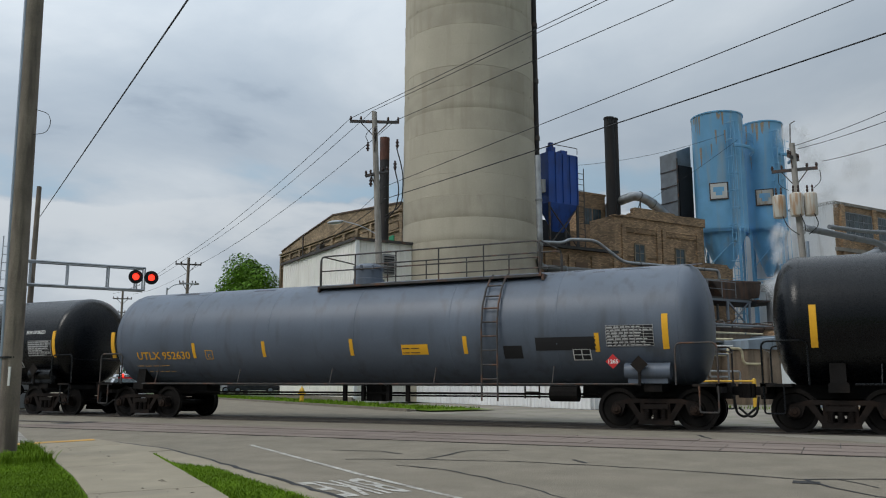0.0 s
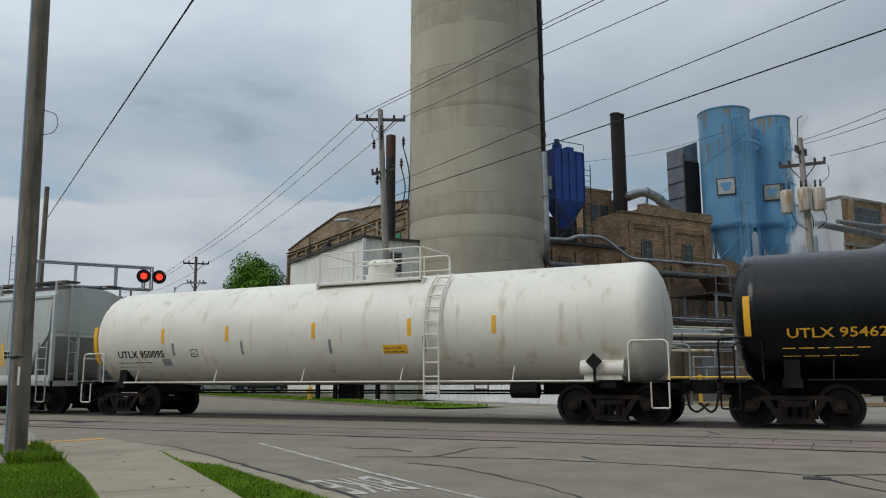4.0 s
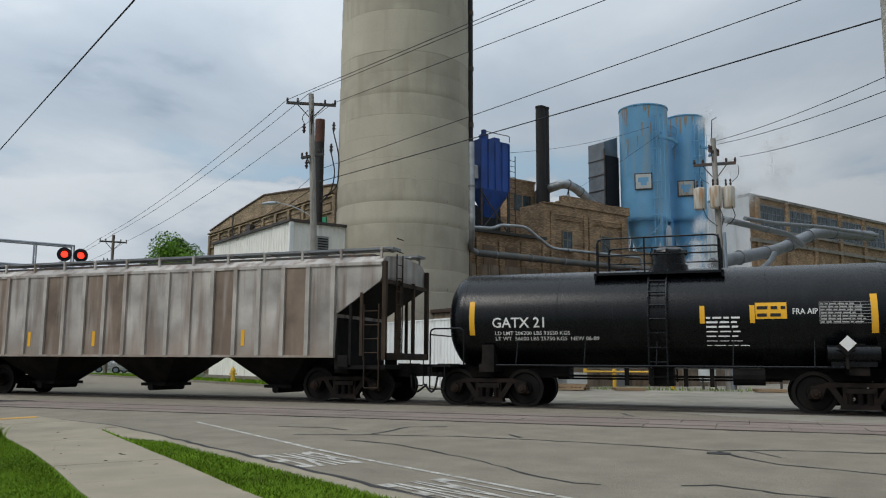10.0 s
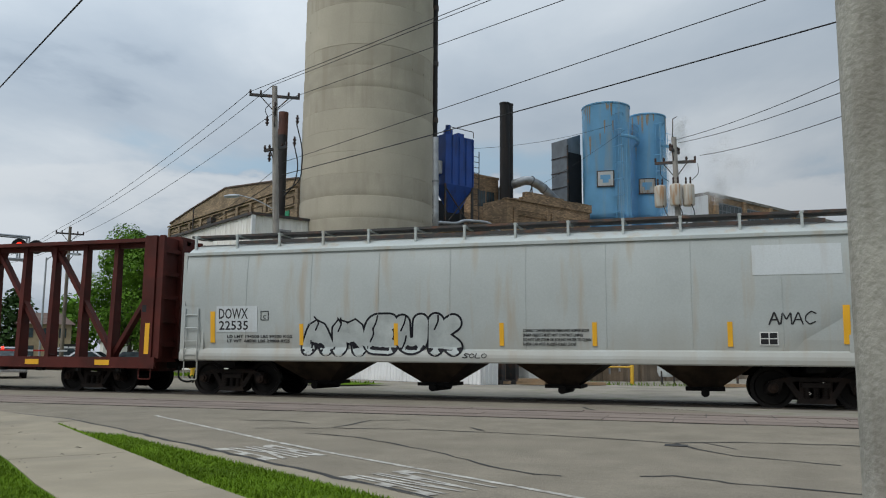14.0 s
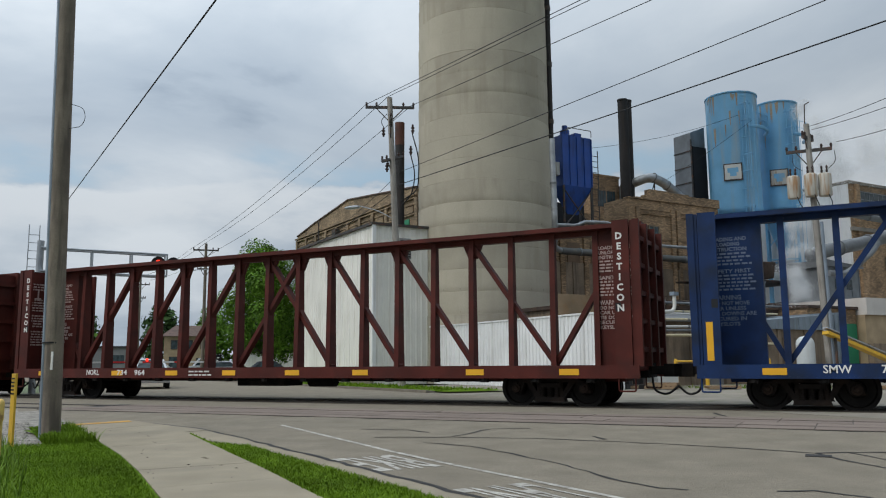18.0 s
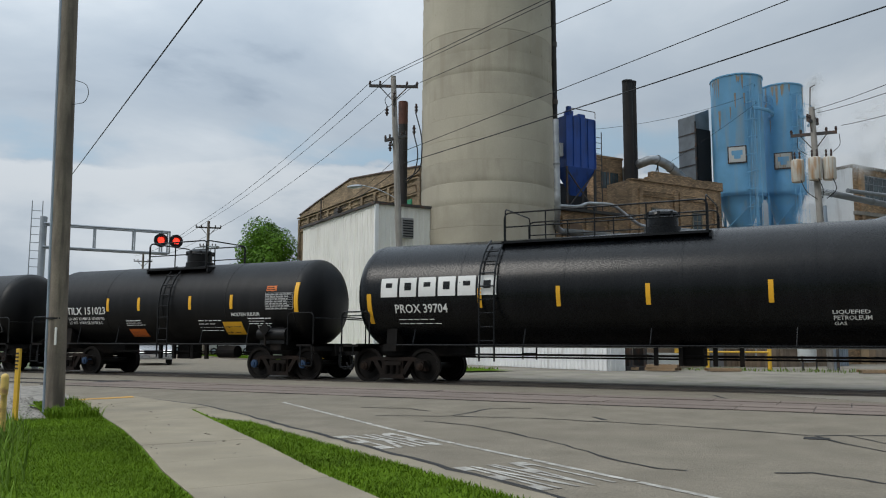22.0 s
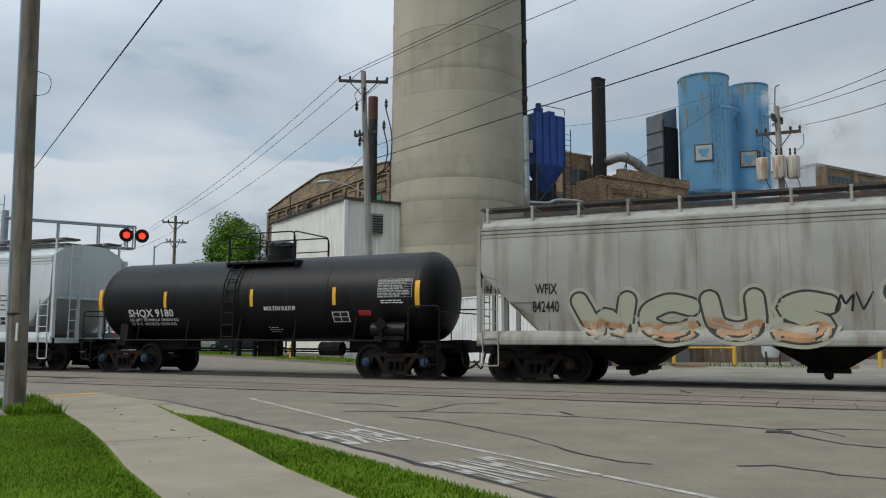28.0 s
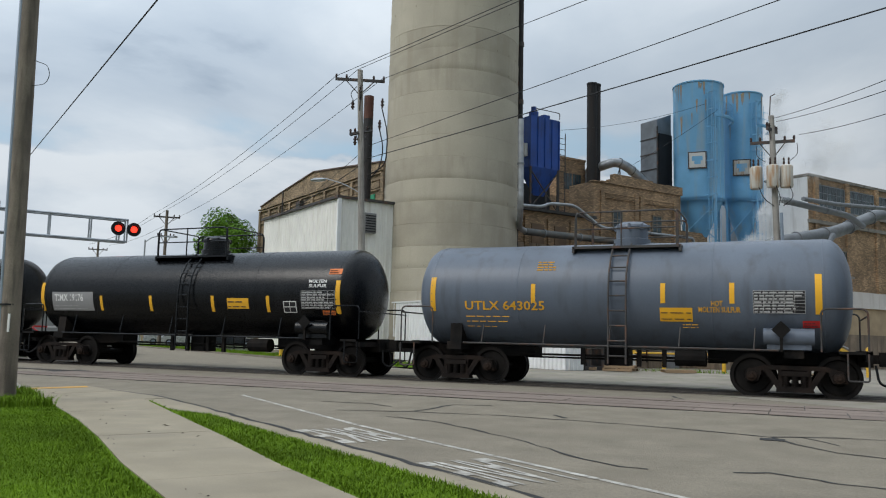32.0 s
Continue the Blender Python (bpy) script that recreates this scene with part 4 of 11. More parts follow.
# concrete chimney, cast in lifts
chimney = thing("concrete_chimney", "huge tan concrete chimney cast in rings", "chimney", Matrix.Translation(at(-39.34, 25.69)))
lift_h, n_lift = 1.22, 48
for k in range(n_lift):
    z0 = k * lift_h
    r0, r1 = 3.92 - z0 * 0.0062, 3.92 - (z0 + lift_h) * 0.0062
    rnd = random.Random(k)
    d = rnd.uniform(-0.012, 0.012)
    bm = bmesh.new()
    lathe(bm, [(r0 - 0.012, z0), (r0 + d, z0 + 0.012), (r0 + d + 0.004, z0 + 0.4), (r1 + d + 0.022, z0 + lift_h - 0.16), (r1 + d + 0.022, z0 + lift_h - 0.012), (r1 - 0.012, z0 + lift_h)], 72)
    part("concrete_lift", bm, M["stack"] if rnd.random() < 0.6 else M["stack_dark"], chimney, "", True)
    if k < 30:
        bm = bmesh.new()
        for q in range(24):
            a = 2 * math.pi * q / 24 + 0.05
            m_ = Matrix.Rotation(a, 4, "Z")
            bx(bm, r0 - 0.02, r0 + 0.012, -0.02, 0.02, z0 + 0.1, z0 + 0.18, m_)
        part("form_tie", bm, M["stack_dark"], chimney)["kind"] = "stuff"
bm = bmesh.new()
dirn = (at(-39.34, 25.69) - Vector((0, 0, 0))).normalized()
sidev = Vector((dirn.y, -dirn.x, 0))
pp = sidev * 3.98 - dirn * 0.25
cyl(bm, pp + Vector((0, 0, 7.5)), pp * 0.955 + Vector((0, 0, 58)), 0.15, 12)
part("downpipe", bm, M["chimney_black"], chimney, "black riser pipe strapped to the chimney")
bm = bmesh.new()
cyl(bm, pp * 0.97 + Vector((0.0, 0, 0)), pp * 0.94 + Vector((0, 0, 58)), 0.10, 10)
part("conduit", bm, M["steel_dark"], chimney)
for k in range(14):
    bm = bmesh.new()
    f = 1 - 0.045 * k / 14
    cyl(bm, pp * f + Vector((0, 0, 8 + k * 3.5)), pp * f + Vector((0, 0, 8.25 + k * 3.5)), 0.19, 12)
    part("pipe_collar", bm, M["steel_dark"], chimney)

# gabled brick hall behind the shed
hall = thing("brick_hall", "old tan brick hall with a stepped gable", "factory building", PLAN.copy())
gable = [(-74.4, 0), (-74.4, 13.3), (-69.6, 13.95), (-62.2, 14.75), (-50.2, 13.55), (-50.2, 0)]
bm = bmesh.new()
prism(bm, gable, 27.0, 40.0, "xz")
part("wall", bm, M["brick_wall"], hall)
for (a0, z0), (a1, z1) in zip(gable[1:4], gable[2:5]):
    bm = bmesh.new()
    prism(bm, [(a0, z0), (a1, z1), (a1, z1 + 0.10), (a0, z0 + 0.10)], 26.90, 40.1, "xz")
    part("coping", bm, M["tiles"], hall)
for z, out in ((12.75, 0.16), (12.95, 0.24), (11.6, 0.14), (12.35, 0.08)):
    bm = bmesh.new()
    bx(bm, -74.5, -50.1, 27.0 - out, 27.05, z, z + 0.11)
    part("string_course", bm, M["brick_wall"], hall)
for k in range(11):
    bm = bmesh.new()
    a = -74.4 + k * 2.42
    bx(bm, a, a + 0.42, 26.82, 27.02, 9.0, 12.75)
    part("pilaster", bm, M["brick_wall"], hall)
    if k < 10:
        bm = bmesh.new()
        bx(bm, a + 0.75, a + 2.1, 26.90, 27.02, 11.78, 12.25)
        part("corbel_panel", bm, M["brick_wall"], hall)

works = thing("brick_works", "tan brick factory block with arched windows", "factory building", PLAN.copy())
bm = bmesh.new()
bx(bm, -50, -37.95, 28.5, 46.5, 0, 9.0)
part("lower_wall", bm, M["brick_wall"], works)
bm = bmesh.new()
bx(bm, -40.2, -37.9, 35.6, 43.7, 8.9, 11.42)
part("upper_wall", bm, M["brick_wall"], works)
for q0, q1, z in ((35.5, 36.2, 11.46), (36.2, 37.0, 11.52), (37.0, 37.35, 11.72), (37.35, 39.1, 12.10), (39.1, 40.9, 12.04), (40.9, 42.2, 11.94), (42.2, 43.8, 11.97)):
    bm = bmesh.new()
    bx(bm, -38.25, -37.8, q0, q1, 11.4, z)
    part("parapet_step", bm, M["brick_wall"], works)
bm = bmesh.new()
bx(bm, -46, -43, 30.5, 36.9, 8.9, 11.3)
bx(bm, -46, -43, 36.9, 39.55, 8.9, 14.05)
bx(bm, -46.1, -42.94, 36.85, 39.6, 14.05, 14.2)
part("rear_wall", bm, M["brick_wall"], works)
for q in (37.55, 38.4):
    bm = bmesh.new()
    bx(bm, -43.05, -42.97, q, q + 0.72, 11.9, 13.05)
    pane_ = part("rear_window", bm, M["glass"], works, "dark rear window")
    bm = bmesh.new()
    for k in range(1, 3):
        bx(bm, -42.975, -42.955, q + 0.24 * k - 0.02, q + 0.24 * k + 0.02, 11.9, 13.05)
    part("mullion", bm, M["steel_dark"], pane_)

east = thing("brick_mill", "tan brick mill with wide steel-framed windows", "factory building", PLAN.copy())
bm = bmesh.new()
bx(bm, -45, -33.6, 51.9, 80, 0, 13.2)
part("wall", bm, M["brick_wall"], east)
bm = bmesh.new()
bx(bm, -45.1, -33.5, 51.8, 80, 13.2, 13.4)
part("coping", bm, M["coping"], east)
bm = bmesh.new()
bx(bm, -45, -33.64, 51.82, 51.90, 0, 13.17)
part("end_wall", bm, M["metal_wall"], east, "white-rendered end wall")
white_block = wall_block("white_annex", -46, -36.6, 50.9, 53.4, 13.1, M["metal_wall"], "plain white clad annex between silos and mill", "annex")

# silos


def silo(u, q, r, z0, z1, label):
    c = at(u, q)
    s = thing("silo", label, "silo", Matrix.Translation(c), "blue silos")
    bm = bmesh.new()
    prof = [(0.22, z0 - 3.1), (r * 0.9, z0 + 0.02), (r * 0.9, z0 + 0.25), (r, z0 + 0.25), (r, z0)]
    z = z0
    while z < z1 - 0.5:
        prof += [(r, z + 0.95)]
        z += 1.9
    prof += [(r, z1), (r + 0.05, z1 + 0.01), (r + 0.05, z1 + 0.10), (r - 0.1, z1 + 0.16), (0, z1 + 0.3)]
    lathe(bm, prof, 40)
    part("shell", bm, M["silo"], s, "", True)
    for k in range(4):
        a = 2 * math.pi * (k + 0.5) / 4
        bm = bmesh.new()
        x, y = r * 0.97 * math.cos(a), r * 0.97 * math.sin(a)
        bar(bm, (x, y, 0), (x, y, z0 + 0.4), 0.15, 0.15)
        x2, y2 = r * 0.97 * math.cos(a + math.pi / 2), r * 0.97 * math.sin(a + math.pi / 2)
        bar(bm, (x, y, z0 - 2.6), (x2, y2, z0 - 0.2), 0.06, 0.06)
        bar(bm, (x, y, z0 - 3.4), (x2, y2, z0 - 3.4), 0.09, 0.09)
        part("leg", bm, M["silo"], s)
    return s


silo_a = silo(-38.45, 46.3, 1.75, 11.2, 19.66, "tall sky-blue steel silo with rust runs")
silo_b = silo(-37.9, 50.4, 1.48, 11.6, 19.58, "sky-blue steel silo behind the first, half in steam")

# ---- brick walls: courses in the material, since each brick is far off ----


def brickwork(name, col):
    m = mat(name, col, 0.92, var=0.18, scale=0.5, grain=9, gvar=0.15, bump=0.0, dirt=tuple(k * 0.45 for k in col), amount=0.6, dscale=0.8)
    n, l = m.node_tree.nodes, m.node_tree.links
    b = n["Principled BSDF"]
    base = b.inputs["Base Color"].links[0].from_socket
    tc = n.new("ShaderNodeTexCoord")
    s = n.new("ShaderNodeSeparateXYZ")
    l.new(tc.outputs["Object"], s.inputs[0])
    add = n.new("ShaderNodeMath")
    l.new(s.outputs[0], add.inputs[0])
    l.new(s.outputs[1], add.inputs[1])
    c = n.new("ShaderNodeCombineXYZ")
    l.new(add.outputs[0], c.inputs[0])
    l.new(s.outputs[2], c.inputs[1])
    t = n.new("ShaderNodeTexBrick")
    t.inputs["Scale"].default_value = 1.0
    t.inputs["Brick Width"].default_value, t.inputs["Row Height"].default_value, t.inputs["Mortar Size"].default_value = 0.22, 0.075, 0.012
    t.inputs["Color1"].default_value, t.inputs["Color2"].default_value, t.inputs["Mortar"].default_value = (0.52, 0.52, 0.52, 1), (1.30, 1.22, 1.12, 1), (0.55, 0.54, 0.52, 1)
    l.new(c.outputs[0], t.inputs["Vector"])
    x = n.new("ShaderNodeMix")
    x.data_type, x.blend_type = "RGBA", "MULTIPLY"
    x.inputs[0].default_value = 1.0
    l.new(base, x.inputs[6])
    l.new(t.outputs["Color"], x.inputs[7])
    l.new(x.outputs[2], b.inputs["Base Color"])
    bn = n.new("ShaderNodeBump")
    bn.inputs["Strength"].default_value, bn.inputs["Distance"].default_value = 0.4, 0.01
    l.new(t.outputs["Fac"], bn.inputs["Height"])
    bn.invert = True
    l.new(bn.outputs[0], b.inputs["Normal"])
    return m


M["bricks"] = brickwork("tan_brick_courses", (0.47, 0.325, 0.20))
M["bricks_grey"] = brickwork("grey_tan_brick_courses", (0.36, 0.275, 0.18))
for o in (hall, works, east):
    for ch in o.children:
        if ch.data.materials[0] == M["brick_wall"]:
            ch.data.materials[0] = M["bricks_grey" if o == hall else "bricks"]


def window(parent, u, q0, q1, z0, z1, cols, rows, frame_mat, arch=False, sill=True):
    """A steel window in a wall that faces +u: recess, frame, panes and sill."""
    bm = bmesh.new()
    t, bars_ = 0.07, []
    for a, b, c, d in ((q0, q1, z0, z0 + t), (q0, q1, z1 - t, z1), (q0, q0 + t, z0, z1), (q1 - t, q1, z0, z1)):
        bx(bm, u - 0.02, u + 0.05, a, b, c, d)
    for k in range(1, cols):
        q = q0 + (q1 - q0) * k / cols
        bars_.append((q - 0.02, q + 0.02, z0 + t, z1 - t, 0.035))
    for k in range(1, rows):
        z = z0 + (z1 - z0) * k / rows
        bars_.append((q0 + t, q1 - t, z - 0.02, z + 0.02, 0.031))
    if arch:
        n, bm_frame, bm = 8, bm, bmesh.new()
        pts = [(q0 - 0.05, z1), (q1 + 0.05, z1)] + [(q1 + 0.05 - (q1 - q0 + 0.1) * k / n, z1 + 0.28 * math.sin(math.pi * k / n)) for k in range(1, n)]
        prism(bm, pts, u - 0.02, u + 0.06, "yz")
        part("brick_arch", bm, M["bricks"], parent)
        bm = bm_frame
    w = part("window", bm, frame_mat, parent)
    for a, b, c, d, e in bars_:
        bm = bmesh.new()
        bx(bm, u, u + e, a, b, c, d)
        part("glazing_bar", bm, frame_mat, w)
    for i in range(cols):
        for j in range(rows):
            bm = bmesh.new()
            a, b = q0 + (q1 - q0) * i / cols + 0.02, q0 + (q1 - q0) * (i + 1) / cols - 0.02
            c, d = z0 + (z1 - z0) * j / rows + 0.02, z0 + (z1 - z0) * (j + 1) / rows - 0.02
            bx(bm, u - 0.01, u + 0.012, a, b, c, d)
            part("pane", bm, M["glass"], w)
    if sill:
        bm = bmesh.new()
        bx(bm, u, u + 0.14, q0 - 0.12, q1 + 0.12, z0 - 0.16, z0)
        part("sill", bm, M["coping"], w)
    return w


for q0 in (37.2, 40.85):
    window(works, -37.87, q0, q0 + 0.92, 8.55, 9.75, 2, 2, M["sill_grey"], True)
for q0, q1 in ((36.5, 39.15), (40.05, 42.85)):
    for k in range(4):
        bm = bmesh.new()
        bx(bm, -37.95, -37.80 + 0.02 * (k % 2), q0, q1, 10.45 + k * 0.09, 10.52 + k * 0.09)
        part("corbel_course", bm, M["bricks"], works)
    for q in (q0 - 0.35, q1 + 0.05):
        bm = bmesh.new()
        bx(bm, -37.95, -37.78, q, q + 0.32, 0, 10.9)
        part("pilaster", bm, M["bricks"], works)
for q in (30.0, 31.8, 33.6, 35.4):
    bm = bmesh.new()
    bx(bm, -37.99, -37.80, q, q + 0.35, 0, 8.6)
    part("pilaster", bm, M["bricks"], works)
for q0 in (30.6, 32.4):
    bm = bmesh.new()
    bx(bm, -37.97, -37.90, q0, q0 + 0.95, 6.9, 8.2)
    part("bricked_window", bm, M["brick_wall"], works, "bricked-up window")
bm = bmesh.new()
bx(bm, -38.0, -37.86, 28.6, 43.7, 0, 7.0)
part("rendered_base", bm, M["dirty_wall"], works, "brown stained render over the lower wall")
# flat dark panel: the doorway's inner shade is only its colour
bm = bmesh.new()
bx(bm, -37.9, -37.83, 37.25, 38.3, 4.3, 6.5)
part("doorway", bm, M["slot_dark"], works, "dark open doorway high in the wall")
for q in (30.9, 33.9, 36.3, 39.6, 42.4):
    bm = bmesh.new()
    bx(bm, -37.87, -37.78, q, q + 0.22, 0, 7.0)
    part("pier", bm, M["dirty_wall"], works)
bm = bmesh.new()
bx(bm, -48, -37.7, 28.4, 35.7, 8.95, 9.12)
part("roof_edge", bm, M["roof_dark"], works)
bm = bmesh.new()
bx(bm, -42.95, -42.9, 33.0, 36.2, 10.2, 11.8)
part("dark_opening", bm, M["slot_dark"], works)
for q in (37.2, 44.2):
    window(works, -37.93, q, q + 1.1, 3.2, 5.2, 2, 3, M["frame_white"])
for k in range(5):
    q0 = 53.0 + k * 3.85
    window(east, -33.55, q0, q0 + 3.2, 11.0, 12.75, 6, 3, M["duct"], False)
    bm = bmesh.new()
    bx(bm, -33.65, -33.42, q0 - 0.55, q0 - 0.1, 0, 13.2)
    part("pilaster", bm, M["bricks"], east)
window(east, -33.55, 55.4, 56.9, 6.4, 8.2, 2, 2, M["sill_grey"], True)
bm = bmesh.new()
bx(bm, -33.65, -33.40, 51.8, 80, 9.9, 10.15)
part("string_course", bm, M["coping"], east)
bm = bmesh.new()
bx(bm, -51.9, -51.2, 26.93, 27.02, 10.3, 11.4)
part("shutter", bm, M["tarp_green"], hall, "green boarded window")
bm = bmesh.new()
cyl(bm, (-68.3, 26.75, 9.0), (-68.3, 26.75, 14.0), 0.07, 8)
part("downpipe", bm, M["steel_dark"], hall)
bm = bmesh.new()
bx(bm, -64.6, -63.8, 26.5, 27.0, 11.2, 12.5)
part("roof_vent", bm, M["steel_dark"], hall)

# ---- roof equipment ----
filt = thing("dust_filter", "royal blue dust filter box on steel legs", "dust filter", PLAN.copy())
u0, u1, q0, q1 = -39.3, -38.1, 30.6, 32.85
bm = bmesh.new()
bx(bm, u0, u1, q0, q1, 11.75, 14.9)
part("housing", bm, M["box_blue"], filt)
for k in range(5):
    bm = bmesh.new()
    q = q0 + (q1 - q0) * k / 4
    bx(bm, u1, u1 + 0.05, q - 0.035, q + 0.035, 11.8, 14.85)
    part("stiffener", bm, M["box_blue"], filt)
bm = bmesh.new()
loft_rows = [[(u0, q0, 11.75), (u1, q0, 11.75), (u1, q1, 11.75), (u0, q1, 11.75)], [(u0 + 0.6, q0 + 0.7, 10.1), (u1 - 0.6, q0 + 0.7, 10.1), (u1 - 0.6, q1 - 0.7, 10.1), (u0 + 0.6, q1 - 0.7, 10.1)]]
vr = [[bm.verts.new(v) for v in r] for r in loft_rows]
for i in range(4):
    bm.faces.new((vr[0][i], vr[0][(i + 1) % 4], vr[1][(i + 1) % 4], vr[1][i]))
part("hopper", bm, M["box_blue"], filt)
bm = bmesh.new()
for q in (q0 + 0.05, q1 - 0.05):
    for u in (u0 + 0.05, u1 - 0.05):
        bar(bm, (u, q, 9.0), (u, q, 11.8), 0.1, 0.1)
bar(bm, (u1 - 0.05, q0, 9.1), (u1 - 0.05, q1, 11.6), 0.06, 0.06)
bar(bm, (u1 - 0.05, q1, 9.1), (u1 - 0.05, q0, 11.6), 0.06, 0.06)
part("leg_frame", bm, M["steel_dark"], filt)
bm = bmesh.new()
cyl(bm, (-38.6, 31.2, 14.9), (-38.6, 31.2, 15.3), 0.30, 14)
cyl(bm, (-38.6, 31.2, 15.3), (-38.6, 31.2, 15.62), 0.17, 12)
bx(bm, -39.0, -38.4, 31.85, 32.35, 14.9, 15.22)
part("fan", bm, M["box_blue"], filt)
bm = bmesh.new()
bx(bm, -38.9, -38.4, 30.36, 30.6, 12.4, 13.2)
part("inspection_box", bm, M["frame_white"], filt)
bm = bmesh.new()
for q in (32.95, 33.45):
    cyl(bm, (-38.2, q, 9.0), (-38.2, q, 14.2), 0.03, 6)
for k in range(14):
    cyl(bm, (-38.2, 32.95, 9.3 + k * 0.35), (-38.2, 33.45, 9.3 + k * 0.35), 0.02, 5)
part("ladder", bm, M["steel_dark"], filt)
bm = bmesh.new()
tube(bm, bend([(-38.0, 30.9, 14.95), (-38.0, 30.9, 15.35), (-38.0, 32.8, 15.35), (-38.0, 32.8, 14.95)], 0.1), 0.025, 6)
part("guard_rail", bm, M["steel_dark"], filt)

flue = thing("twin_flue", "sooty black twin flue rising from the roof", "flue", PLAN.copy())
for q, r in ((39.55, 0.36), (39.98, 0.30)):
    bm = bmesh.new()
    cyl(bm, (-42.3, q, 8.9), (-42.3, q, 19.65), r, 20)
    cyl(bm, (-42.3, q, 19.6), (-42.3, q, 19.72), r + 0.03, 20)
    part("pipe", bm, M["chimney_black"], flue, "", True)
elbow = thing("roof_duct", "grey galvanised duct bending over the roof", "duct", PLAN.copy())
bm = bmesh.new()
tube(bm, bend([(-43.3, 39.9, 12.6), (-43.1, 39.95, 13.5), (-40.9, 40.5, 13.9), (-40.8, 41.7, 13.6), (-40.7, 43.3, 12.6)], 0.5), 0.33, 16)
part("pipe", bm, M["pipe"], elbow, "", True)
for p in ((-40.9, 40.8, 13.85), (-40.8, 42.0, 13.42)):
    bm = bmesh.new()
    lathe(bm, [(0.33, -0.04), (0.37, -0.04), (0.37, 0.04), (0.33, 0.04)], 16, Matrix.Translation(p) @ Matrix.Rotation(radians(70), 4, "X"))
    part("flange", bm, M["pipe_dull"], elbow)
bm = bmesh.new()
bar(bm, (-40.8, 40.9, 11.7), (-40.8, 40.8, 13.6), 0.06, 0.06)
bar(bm, (-40.8, 40.1, 11.7), (-40.8, 40.8, 13.4), 0.05, 0.05)
part("prop", bm, M["steel_dark"], elbow)

penthouse = thing("inlet_duct", "tall grey sheet-metal inlet duct beside the silo", "duct", PLAN.copy())
bm = bmesh.new()
prism(bm, [(44.05, 11.8), (45.5, 11.8), (45.5, 18.0), (44.05, 17.4)], -41.9, -40.3, "yz")
part("casing", bm, M["duct"], penthouse)
for k in range(4):
    bm = bmesh.new()
    z = 12.6 + k * 1.15
    bx(bm, -41.9, -40.25, 44.0, 44.07, z, z + 0.07)
    part("stiffener", bm, M["steel_dark"], penthouse)
for q in (44.0,):
    bm = bmesh.new()
    bx(bm, -40.32, -40.22, q, q + 0.07, 11.8, 16.9)
    part("stiffener", bm, M["steel_dark"], penthouse)
# a proud near-black box paints the shaded mouth of the duct
bm = bmesh.new()
bx(bm, -40.6, -40.2, 44.15, 45.5, 12.5, 16.4)
part("recess", bm, M["slot_dark"], penthouse)

